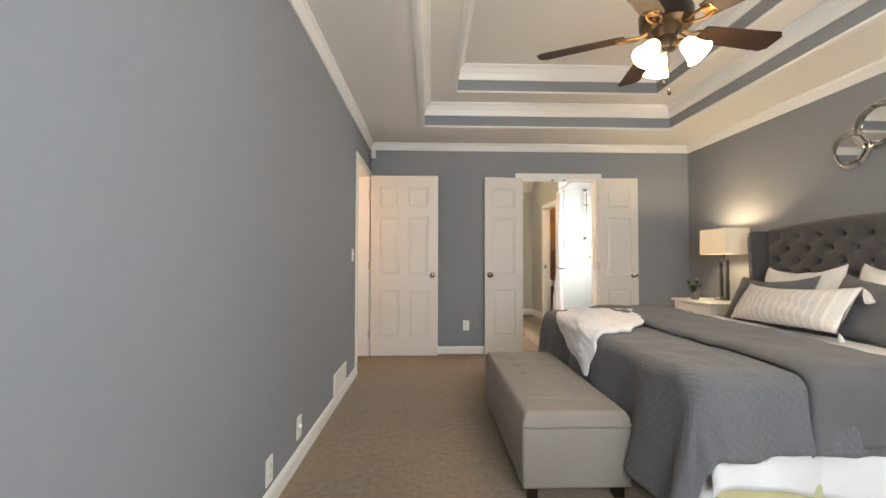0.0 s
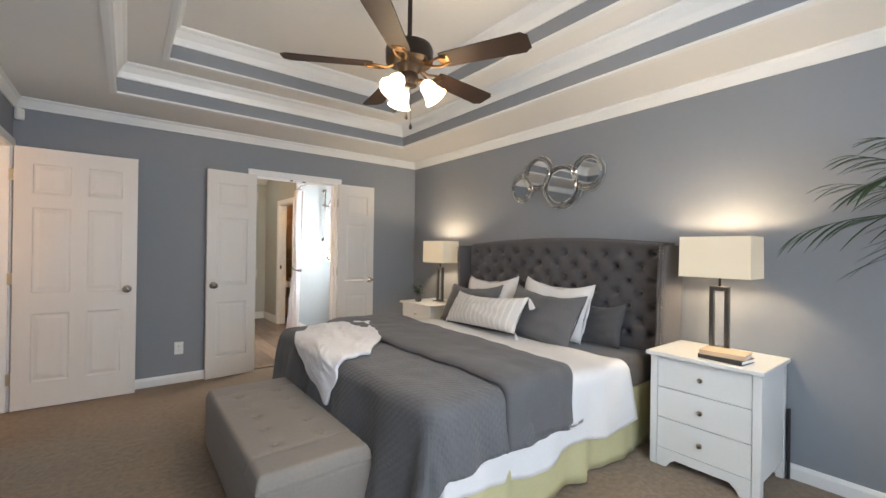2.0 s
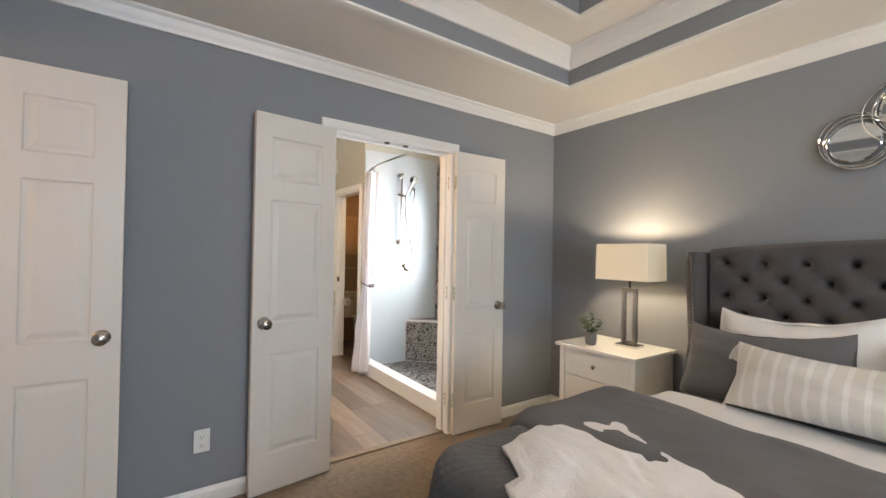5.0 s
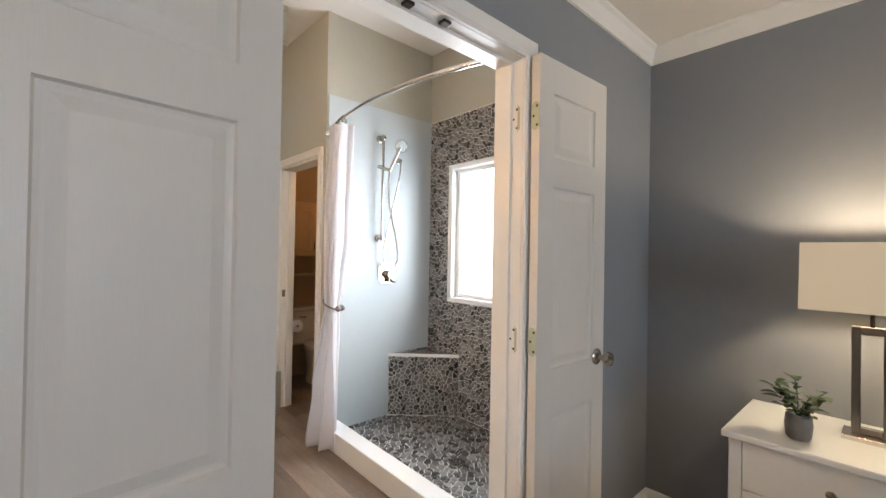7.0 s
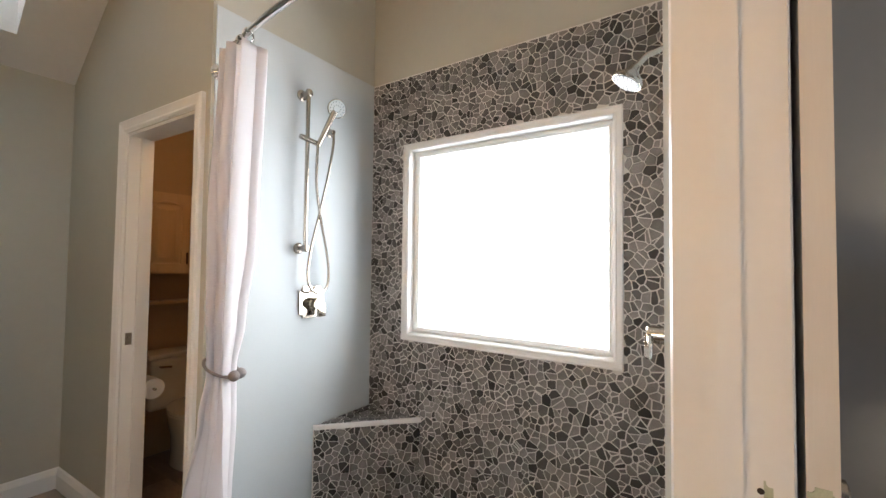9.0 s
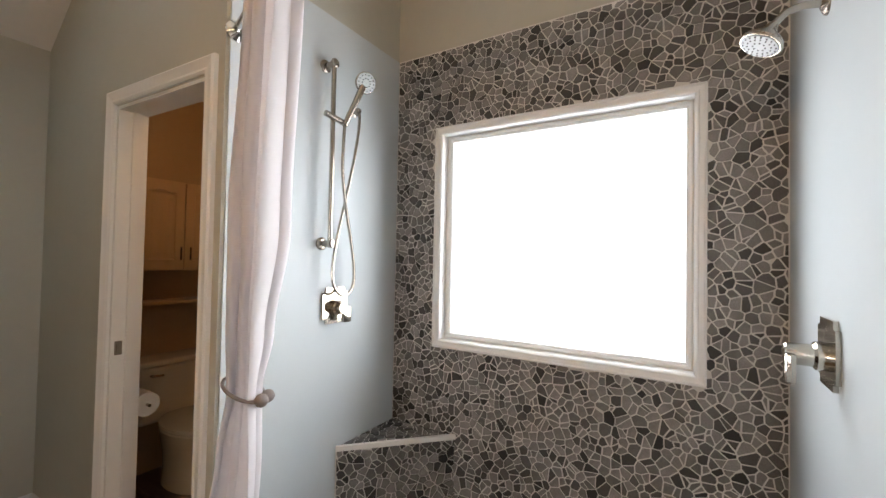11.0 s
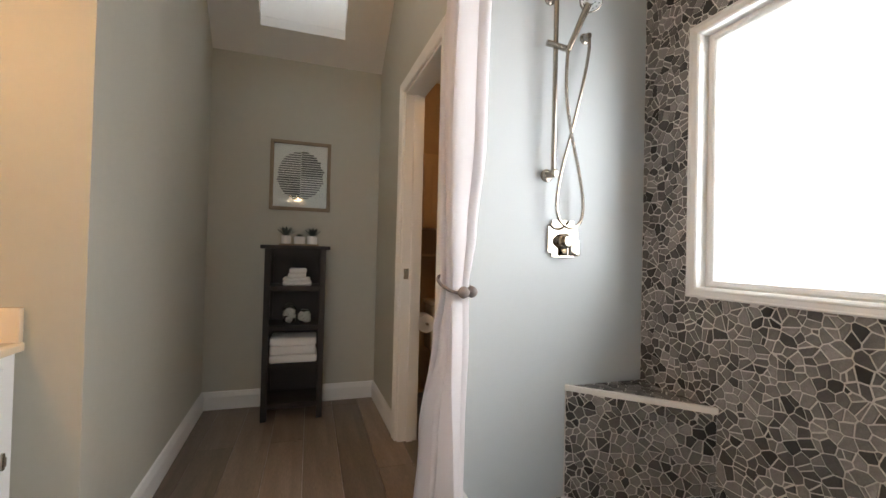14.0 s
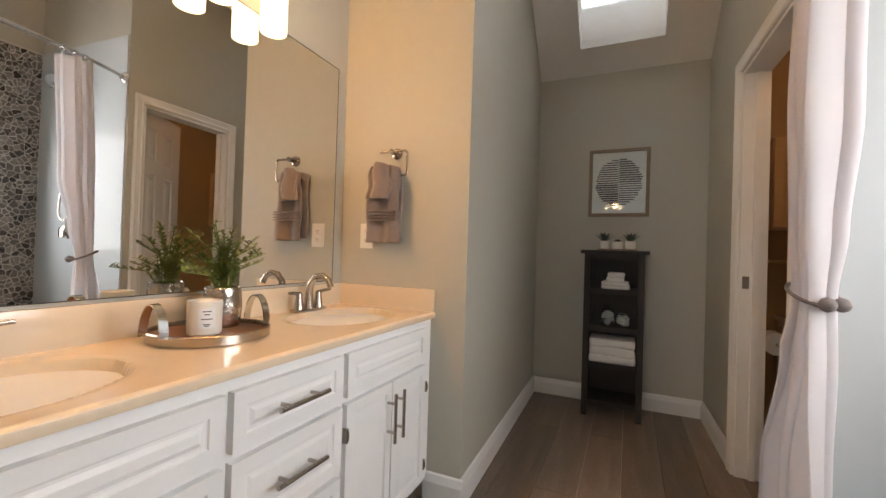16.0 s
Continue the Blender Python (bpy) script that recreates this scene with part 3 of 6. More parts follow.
def hinge_leaf(parent, z, mat, y):
    b_ = bmesh.new()
    if y is None:        # butt hinge opened flat: plates on the door's edge and on the jamb
        sc = bmesh.new()
        for x, y0, y1 in ((-0.0026, -0.017, 0.017), (-0.0215, 0.054, 0.096)):
            pl_ = B(x, x + 0.002, y0, y1, z - 0.050, z + 0.050)
            bmesh.ops.bevel(pl_, geom=[e for e in pl_.edges if abs(e.verts[0].co.x - e.verts[1].co.x) > 0.001], offset=0.008, segments=3, affect="EDGES")
            me = bpy.data.meshes.new("plate")
            pl_.to_mesh(me)
            b_.from_mesh(me)
            pl_.free()
            for k in range(3):
                lathe(sc, [(0.0048, 0), (0.004, 0.0012), (0.001, 0.0016)], seg=8, m=pose(x, (y0 + y1) / 2 + ((k % 2) - 0.5) * 0.014, z - 0.034 + k * 0.034, 0, -90))
        for k in range(5):
            tube(b_, [(-0.010, 0.036, z - 0.05 + k * 0.02 + 0.0006), (-0.010, 0.036, z - 0.03 + k * 0.02 - 0.0006)], 0.0068, 10)
        hg = part("hinge", b_, mat, parent, "pale brass hinge plates", True)
        part("screw", sc, M["darkmetal"], hg, "dark screw heads")
        return
    box(b_, 0.002, 0.034, y - 0.002, y + 0.001, z - 0.045, z + 0.045, 0.0006, 1)
    box(b_, -0.030, -0.002, y - 0.002, y + 0.001, z - 0.045, z + 0.045, 0.0006, 1)
    tube(b_, [(0, y - 0.004, z - 0.047), (0, y - 0.004, z + 0.047)], 0.0055, 10)
    for sx in (-0.022, 0.012, 0.022, -0.012):
        for dz in (-0.033, 0.033):
            lathe(b_, [(0.0035, 0), (0.003, 0.001), (0.001, 0.0012)], seg=8, m=pose(sx, y - 0.002, z + dz, 90))
    part("hinge", b_, mat, parent, "antique brass hinge", True)


def door(name, m, w, cols, label, knob_x, hinge_mat=None, hinge_y=0.0):
    h, t = 2.03, 0.035
    d = new(name)
    d.matrix_basis = m
    tagged(d, label, "door", kind="structure")
    st = 0.085 if cols == 1 else 0.105
    pw = (w - st * (cols + 1)) / cols
    cells = [(st + i * (st + pw), st + i * (st + pw) + pw, a, b_) for i in range(cols) for a, b_ in ((0.20, 0.735), (0.90, 1.565), (1.675, 1.905))]
    part("leaf", panelled(bmesh.new(), w, h, t, cells), M["door"], d)
    knob(d, knob_x, 0.905, t, M["steel"])
    for z in (0.24, 1.01, 1.81):
        hinge_leaf(d, z, hinge_mat or M["brass"], hinge_y)
    return d


door("door_1", pose(0.258, 6.188, 0.008, 0, 0, -1.0), 0.76, 2, "white six-panel bedroom door standing wide open", 0.695)
door("door_2", pose(2.003, 6.262, 0.008, 0, 0, 186.0) @ Matrix.Diagonal((1, -1, 1, 1)), 0.452, 1, "narrow white panelled bathroom door folded open", 0.395, M["brass"], 0.022)
door("door_3", pose(2.895, 6.246, 0.008, 0, 0, -2.2), 0.452, 1, "narrow white panelled bathroom door folded back open", 0.395, M["hingebrass"], None)
door("door_4", pose(3.110, T0 + 0.02, 0.008, 0, 0, 62), 0.56, 2, "white six-panel toilet door standing ajar", 0.50)

CAS = [(0, 0), (0, 0.012), (0.010, 0.016), (0.020, 0.014), (0.050, 0.017), (0.062, 0.018), (0.068, 0.014), (0.068, 0)]
CAS2 = [(0, 0), (0, 0.012), (0.010, 0.018), (0.020, 0.014), (0.040, 0.018), (0.052, 0.022), (0.060, 0.016), (0.060, 0)]
bm = bmesh.new()
ring(bm, DX0 + 0.012, DX1 - 0.012, 0, DH - 0.012, CAS, lambda u, v, h: (u, YN - h, v), bottom=False)
ring(bm, DX0 + 0.012, DX1 - 0.012, 0, DH - 0.012, CAS, lambda u, v, h: (u, BS + h, v), bottom=False)
box(bm, DX0 - 0.004, DX0 + 0.014, YN - 0.001, BS + 0.001, 0, DH), box(bm, DX1 - 0.014, DX1 + 0.004, YN - 0.001, BS + 0.001, 0, DH), box(bm, DX0 + 0.014, DX1 - 0.014, YN - 0.001, BS + 0.001, DH - 0.014, DH + 0.004)
box(bm, DX0 + 0.014, DX0 + 0.026, YN + 0.045, YN + 0.075, 0, DH - 0.026), box(bm, DX1 - 0.026, DX1 - 0.014, YN + 0.045, YN + 0.075, 0, DH - 0.026), box(bm, DX0 + 0.014, DX1 - 0.014, YN + 0.045, YN + 0.075, DH - 0.026, DH - 0.014)
frame_b = structure("door_frame_1", bm, M["trim"], "white jamb and casing of the double doorway", "door frame")
for x in (2.36, 2.50):
    part("catch", B(x, x + 0.03, YN + 0.008, YN + 0.035, DH - 0.024, DH - 0.0145, 0.002), M["darkmetal"], frame_b, "dark ball catch")
structure("threshold", B(DX0, DX1, 6.325, 6.37, -0.004, 0.012, 0.004), M["oak"], "wooden threshold strip between carpet and vinyl", "threshold")
bm = bmesh.new()
ring(bm, 5.452, 6.223, 0, 2.037, CAS, lambda u, v, h: (XW + h, u, v), bottom=False)
box(bm, XW - 0.121, XW + 0.001, 5.46, 5.474, 0, 2.045), box(bm, XW - 0.121, XW + 0.001, 6.201, 6.215, 0, 2.045), box(bm, XW - 0.121, XW + 0.001, 5.474, 6.201, 2.031, 2.045)
structure("door_frame_2", bm, M["trim"], "white jamb and casing of the hall doorway", "door frame")
bm = bmesh.new()
ring(bm, T0 - 0.004, T1 + 0.004, 0, TH + 0.004, CAS2, lambda u, v, h: (CE - h, u, v), bottom=False)
box(bm, CE - 0.001, CE + 0.112, T0, T0 + 0.014, 0, TH), box(bm, CE - 0.001, CE + 0.112, T1 - 0.014, T1, 0, TH), box(bm, CE - 0.001, CE + 0.112, T0 + 0.014, T1 - 0.014, TH - 0.014, TH)
box(bm, CE + 0.05, CE + 0.08, T1 - 0.026, T1 - 0.014, 0, TH - 0.014)
f4 = structure("door_frame_3", skewed(bm), M["trim"], "white moulded jamb and casing of the toilet doorway", "door frame")
bm = B(CE + 0.012, CE + 0.040, T1 - 0.0155, T1 - 0.0138, 0.93, 0.99)
box(bm, CE + 0.02, CE + 0.032, T1 - 0.017, T1 - 0.0154, 0.945, 0.975)
skewed(bm)
part("strike_plate", bm, M["steel"], f4, "brushed nickel strike plate")

# ---------- bedroom fittings ----------


def outlet(m, label, switch=False):
    o = new("light_switch" if switch else "wall_outlet")
    o.matrix_basis = m
    tagged(o, label, "switch" if switch else "outlet")
    part("plate", B(-0.036, 0.036, -0.006, 0, -0.058, 0.058, 0.003), M["plastic"], o)
    if switch:
        part("toggle", B(-0.006, 0.006, -0.018, -0.005, -0.004, 0.014, 0.002), M["plastic"], o)
    else:
        for z in (-0.02, 0.02):
            b_ = lathe(bmesh.new(), [(0.0165, 0), (0.0165, 0.0025), (0.014, 0.003)], seg=18, m=pose(0, -0.006, z, 90))
            s = part("socket", b_, M["plastic"], o)
            b_ = bmesh.new()
            box(b_, -0.007, -0.005, -0.0098, -0.0088, z - 0.002, z + 0.006), box(b_, 0.005, 0.007, -0.0098, -0.0088, z - 0.002, z + 0.006), box(b_, -0.002, 0.002, -0.0098, -0.0088, z - 0.011, z - 0.007)
            part("socket_slot", b_, M["black"], s, "dark slots")


outlet(pose(1.348, YN, 0.325), "white duplex outlet on the grey wall")
outlet(pose(XW, 3.765, 0.19, 0, 0, 90), "white cable plate on the grey wall", True)
outlet(pose(XW, 3.36, 0.165, 0, 0, 90), "white duplex outlet low on the grey wall")
outlet(pose(XW, 5.235, 1.125, 0, 0, 90), "white light switch beside the hall door", True)

vent = empty("wall_vent", XW, 4.77, 0.135, "white louvred air vent low on the grey wall", "vent", rz=90)
bm = ring(bmesh.new(), -0.19, 0.19, -0.085, 0.085, [(0, 0), (0, 0.006), (0.006, 0.009), (0.022, 0.006), (0.024, 0)], lambda u, v, h: (u, -h, v))
part("frame", bm, M["plastic"], vent)
part("backing", B(-0.19, 0.19, -0.002, 0, -0.085, 0.085), M["plastic"], vent)
for i in range(13):
    bm = B(-0.19, 0.19, -0.001, 0.001, -0.006, 0.006)
    s = part("slat", bm, M["plastic"], vent)
    s.matrix_basis = pose(0, -0.006, -0.075 + i * 0.0125, 35)

sensor = empty("motion_sensor", XW + 0.03, YN - 0.03, 2.30, "small white alarm sensor high in the corner", "sensor", rz=45)
part("body", B(-0.028, 0.028, -0.035, 0.0, -0.045, 0.045, 0.012, 3), M["plastic"], sensor, smooth=True)
part("lens", B(-0.018, 0.018, -0.040, -0.034, -0.03, 0.0, 0.004), M["paper"], sensor)

# ---------- ceiling fan ----------
FX, FY, FZ = 2.175, 3.625, 2.298
fan = empty("ceiling_fan", FX, FY, FZ, "dark bronze five-blade ceiling fan with three lit glass shades", "ceiling fan")
part("downrod", tube(bmesh.new(), [(0, 0, 0.12), (0, 0, 0.64)], 0.013, 12), M["darkmetal"], fan, smooth=True)
part("canopy", lathe(bmesh.new(), [(0.016, 0.56), (0.05, 0.575), (0.068, 0.62), (0.07, 0.65)]), M["darkmetal"], fan, smooth=True)
part("motor_housing", lathe(bmesh.new(), [(0.03, 0.0), (0.095, 0.005), (0.13, 0.022), (0.133, 0.085), (0.122, 0.112), (0.06, 0.118), (0.02, 0.145)], seg=32), M["darkmetal"], fan, smooth=True)
part("switch_housing", lathe(bmesh.new(), [(0.02, -0.115), (0.045, -0.105), (0.055, -0.07), (0.048, -0.04), (0.062, -0.02), (0.075, 0.0)], seg=28), M["darkmetal"], fan, smooth=True)
blade_me = iron_me = None
for k in range(5):
    a = 152 - 72 * k
    if blade_me is None:
        bm = bmesh.new()
        out = [(0.20, -0.052), (0.23, -0.058), (0.645, -0.072), (0.66, -0.055), (0.674, -0.048), (0.674, 0.048), (0.66, 0.055), (0.645, 0.072), (0.23, 0.058), (0.20, 0.052)]
        lo, hi = [bm.verts.new((x, y, -0.003)) for x, y in out], [bm.verts.new((x, y, 0.003)) for x, y in out]
        bm.faces.new(lo), bm.faces.new(hi)
        for i in range(len(out)):
            j = (i + 1) % len(out)
            bm.faces.new((lo[i], lo[j], hi[j], hi[i]))
        bl = part("blade", bm, M["blade"], fan)
        blade_me = bl.data
        bm = bmesh.new()
        for s in (-1, 1):
            tube(bm, [(0.09, s * 0.012, 0.004), (0.13, s * 0.014, -0.012), (0.165, s * 0.03, -0.012), (0.20, s * 0.034, -0.009), (0.235, s * 0.02, -0.008)], 0.0065, 8)
        box(bm, 0.19, 0.245, -0.035, 0.035, -0.0075, -0.0032, 0.002)
        ir = part("blade_iron", bm, M["bronze"], fan, "antique bronze blade bracket", True)
        iron_me = ir.data
    else:
        bl, ir = share("blade", blade_me, fan, Matrix()), share("blade_iron", iron_me, fan, Matrix())
    turn = pose(0, 0, 0.0, 0, 0, a) @ pose(0, 0, 0, -12)
    bl.matrix_basis, ir.matrix_basis = turn, turn
for k, a in enumerate((200, 320, 80)):
    c, s = math.cos(radians(a)), math.sin(radians(a))
    arm = part("lamp_arm", tube(bmesh.new(), [(c * 0.03, s * 0.03, -0.08), (c * 0.07, s * 0.07, -0.075), (c * 0.085, s * 0.085, -0.09)], 0.012, 10), M["bronze"], fan, "bronze lamp arm", True)
    m = Matrix.Translation((c * 0.082, s * 0.082, -0.085)) @ Matrix.Rotation(radians(a), 4, "Z") @ Matrix.Rotation(radians(-38), 4, "Y")
    b_ = bmesh.new()
    lathe(b_, [(0.018, 0), (0.03, -0.006), (0.042, -0.03), (0.046, -0.06), (0.056, -0.092), (0.068, -0.112), (0.066, -0.112), (0.05, -0.085), (0.04, -0.05), (0.03, -0.02)], seg=24)
    sh = part("glass_shade", b_, M["glassshade"], fan, "frosted glass tulip shade, lit", True)
    sh.matrix_basis = m
    sh.visible_shadow = False
    lamp("fan_bulb", "POINT", pose(FX + c * 0.17, FY + s * 0.17, FZ - 0.17), 8.5, WARM, 0.05)
for x, z in ((0.012, -0.32), (-0.014, -0.27)):
    ch = part("pull_chain", tube(bmesh.new(), [(x, 0.0, -0.11), (x * 1.1, 0.0, z)], 0.0016, 6), M["steel"], fan, "thin pull chain")
    part("pull", lathe(bmesh.new(), [(0.001, 0.012), (0.005, 0.006), (0.009, -0.012), (0.007, -0.022), (0.001, -0.026)], (x * 1.1, 0, z), 12), M["darkmetal"], ch, "dark wooden pull", True)

# ---------- bed ----------
BX0, BX1, BY0, BY1, BZ = 1.95, 3.86, 3.06, 4.95, 0.60     # mattress
bed = empty("bed", 2.9, 4.0, 0, "king bed with charcoal tufted wingback headboard and grey coverlet", "bed")


def on_bed(name, bm, mat, label="", smooth=True, angle=180):
    for v in bm.verts:
        v.co -= Vector((2.9, 4.0, 0))
    return part(name, bm, mat, bed, label, smooth, angle)


on_bed("box_spring", B(BX0 + 0.02, BX1, BY0 + 0.02, BY1 - 0.02, 0.14, 0.36, 0.03, 3), M["linen"], angle=40)
on_bed("mattress", B(BX0, BX1, BY0, BY1, 0.36, BZ, 0.06, 4), M["sheetgrey"], "mattress in a dark grey sheet", angle=60)
for x in (BX0 + 0.1, BX1 - 0.1):
    for y in (BY0 + 0.12, BY1 - 0.12):
        on_bed("leg", lathe(bmesh.new(), [(0.025, 0), (0.03, 0.14)], (x, y, 0), 12), M["darkmetal"], "dark bed leg")

HB0, HB1 = 2.975, 5.005
arch = lambda y: 1.352 + 0.050 * (1 - ((y - 3.99) / 1.02) ** 2)
ROWS_Z = [1.275 - 0.095 * i for i in range(7)]
BUT = [(HB0 + 0.105 + 0.182 * j + (0.091 if i % 2 else 0), z) for i, z in enumerate(ROWS_Z) for j in range(11 if i % 2 == 0 else 10)]


def tuft(y, z):
    d = 0.0
    for by, bz in BUT:
        q = ((y - by) ** 2 + (z - bz) ** 2)
        if q < 0.01:
            d += 0.060 * math.exp(-q / 0.00038) + 0.024 * math.exp(-q / 0.0024)
    # creases along the diamond lattice
    p = (y - HB0 - 0.105) / 0.182
    r = (1.275 - z) / 0.19
    e1, e2 = (p + r) % 1, (p - r) % 1
    c = min(e1, 1 - e1, e2, 1 - e2)
    if 0.62 < z < 1.30:
        d += 0.005 * math.exp(-(c / 0.06) ** 2)
    return d


def hb(u, v):
    y = HB0 + 0.035 + (HB1 - HB0 - 0.07) * u
    z = 0.42 + (arch(y) - 0.42) * v
    edge = 0.03 * max(0, (v - 0.965) / 0.035) ** 2
    return (3.845 + tuft(y, z) + edge, y, z)


bm = bmesh.new()
sheet(bm, 210, 96, hb)
on_bed("headboard_tufting", bm, M["headboard"], "diamond-tufted charcoal linen panel")
bm = bmesh.new()
prof = []
for i in range(25):
    y = HB0 + 0.01 + (HB1 - HB0 - 0.02) * i / 24
    prof.append((y, arch(y) + 0.004))
lo = [bm.verts.new((3.935, y, 0.05)) for y, z in prof]
hi = [bm.verts.new((3.935, y, z)) for y, z in prof]
lo2, hi2 = [bm.verts.new((3.985, v.co.y, v.co.z)) for v in lo], [bm.verts.new((3.985, v.co.y, v.co.z)) for v in hi]
for i in range(24):
    for a, b_ in ((lo, hi), (lo2, hi2)):
        bm.faces.new((a[i], a[i + 1], b_[i + 1], b_[i]))
    bm.faces.new((hi[i], hi[i + 1], hi2[i + 1], hi2[i])), bm.faces.new((lo[i], lo[i + 1], lo2[i + 1], lo2[i]))
bm.faces.new((lo[0], hi[0], hi2[0], lo2[0])), bm.faces.new((lo[-1], hi[-1], hi2[-1], lo2[-1]))
on_bed("headboard", bm, M["headboard"], "upholstered headboard back", angle=35)
but_me = None
for by, bz in BUT:
    if bz < 0.62:
        continue
    if but_me is None:
        b_ = lathe(bmesh.new(), [(0.001, 0.006), (0.008, 0.005), (0.0125, 0.001), (0.0125, -0.003)], seg=10)
        o = part("button", b_, M["headboard"], bed, smooth=True)
        but_me = o.data
    else:
        o = share("button", but_me, bed, Matrix())
    o.matrix_basis = Matrix.Translation((3.918 - 2.9, by - 4.0, bz)) @ Matrix.Rotation(radians(-90), 4, "Y")
stud_me = None
for s, y0 in ((-1, HB0), (1, HB1)):
    bm = bmesh.new()
    flare = lambda z: 0.045 * max(0, (z - 0.2)) ** 1.0
    g = []
    for i in range(24):
        z = 0.03 + (1.335 - 0.03) * i / 23
        xf = 3.735 - 0.05 * (z - 0.6) * 0.6 + (0.03 * ((i - 21) / 2) ** 2 if i > 21 else 0)
        yo = y0 + s * (0.02 + flare(z) * 0.6)
        yi = yo - s * 0.055
        g.append([bm.verts.new(p) for p in ((3.985, yo, z), (xf + 0.012, yo, z), (xf, yo - s * 0.01, z), (xf, yi + s * 0.01, z), (xf + 0.012, yi, z), (3.985, yi, z))])
    for a, b_ in zip(g, g[1:]):
        for j in range(6):
            bm.faces.new((a[j], a[(j + 1) % 6], b_[(j + 1) % 6], b_[j]))
    bm.faces.new(g[0]), bm.faces.new(g[-1])
    w = on_bed("wing", bm, M["headboard"], "charcoal linen headboard wing", angle=50)
    for i in range(64):
        z = 0.08 + 1.24 * i / 63
        xf = 3.735 - 0.05 * (z - 0.6) * 0.6
        for off in (0.018, 0.037):
            y = y0 + s * (0.02 + flare(z) * 0.6) - s * off
            if stud_me is None:
                b_ = lathe(bmesh.new(), [(0.0060, 0), (0.0052, 0.003), (0.0028, 0.005), (0.0005, 0.0054)], seg=8)
                o = part("nailhead", b_, M["steel"], w, "nickel nailhead", True)
                stud_me = o.data
            else:
                o = share("nailhead", stud_me, w, Matrix())
            o.matrix_basis = Matrix.Translation((xf - 2.9, y - 4.0, z)) @ Matrix.Rotation(radians(-90), 4, "Y")


def drape(x, y, top, lift=0.0, r=0.07, flare=0.10, floor=0.02, seed=0.0, fold=1.0):
    """Lays a cloth point (flat place x, y) over the mattress; past an edge it bends down."""
    dx, dy = min(0, x - (BX0 + 0.03)), (y - (BY1 - 0.03) if y > BY1 - 0.03 else min(0, y - (BY0 + 0.03)))
    d = math.hypot(dx, dy)
    bx, by = x - dx, y - dy
    wob = noise.noise((x * 3 + seed, y * 3, 0.3)) * 0.012 + noise.noise((x * 9 + seed, y * 7, 1.3)) * 0.006 + noise.noise((x * 21 + seed, y * 12, 2.3)) * 0.0025
    if d < 1e-6:
        return Vector((x, y, top + lift + wob * fold))
    ux, uy = dx / d, dy / d
    q = r * math.pi / 2
    if d < q:
        a = d / r
        o, dn = r * math.sin(a), r * (1 - math.cos(a))
    else:
        o, dn = r + (d - q) * flare, r + (d - q)
    along = (x if abs(uy) > 0.7 else y) * 1.0
    ripple = math.sin(along * 15 + seed * 3 + 2.5 * noise.noise((along * 2, d, seed))) * 0.012 + noise.noise((along * 4.0 + seed, d * 2, 5)) * 0.035 + noise.noise((along * 11 + seed, d * 5, 6)) * 0.012
    o += lift + ripple * fold * min(1, d / 0.25)
    z = max(floor, top + lift - dn + wob)
    return Vector((bx + ux * o, by + uy * o, z))


def cloth(name, x0, x1, y0, y1, top, mat, label, lift, nx=70, ny=120, thick=0.008, seed=0.0, trim=None, fold=1.0, flare=0.10, uv=True):
    bm = bmesh.new()

    def f(u, v):
        x, y = x0 + (x1 - x0) * u, y0 + (y1 - y0) * v
        if trim:
            x, y = trim(u, v, x, y)
        return drape(x, y, top, lift, seed=seed, fold=fold, flare=flare)
    sheet(bm, nx, ny, f, uv=(lambda u, v: ((x1 - x0) * u, (y1 - y0) * v)) if uv else None)
    thicken(bm, thick)
    return bm


# skirt, white sheet, coverlet, turned-back band: each lies on the bed
sk = empty("bed_skirt", 2.9, 4.0, 0, "pale yellow gathered bed skirt under the mattress", "bed skirt")
for a, b_ in (((BX0 + 0.06, BY0 - 0.005), (BX1 - 0.05, BY0 - 0.005)), ((BX0 + 0.06, BY1 + 0.005), (BX1 - 0.05, BY1 + 0.005)), ((BX0 + 0.03, BY0 + 0.04), (BX0 + 0.03, BY1 - 0.04))):
    bm = bmesh.new()
    dx, dy = b_[0] - a[0], b_[1] - a[1]
    ln = math.hypot(dx, dy)
    nx_, ny_ = dy / ln, -dx / ln
    s = -1 if (a[1] > 4.5 or dx == 0) else 1

    def f(u, v):
        q = u * ln
        w = (math.sin(q * 21 + 2 * noise.noise((q * 2, 0, 1))) * 0.016 + noise.noise((q * 6, v * 0.5, 2)) * 0.06) * (1 - v) ** 0.7 + 0.02 * (1 - v)
        return (a[0] + dx * u + nx_ * w * s - 2.9, a[1] + dy * u + ny_ * w * s - 4.0, 0.012 + 0.40 * v + 0.01 * noise.noise((q * 3, 0, 7)) * (1 - v))
    sheet(bm, 120, 8, f)
    part("valance", thicken(bm, 0.003), M["skirt"], sk, smooth=True, angle=180)

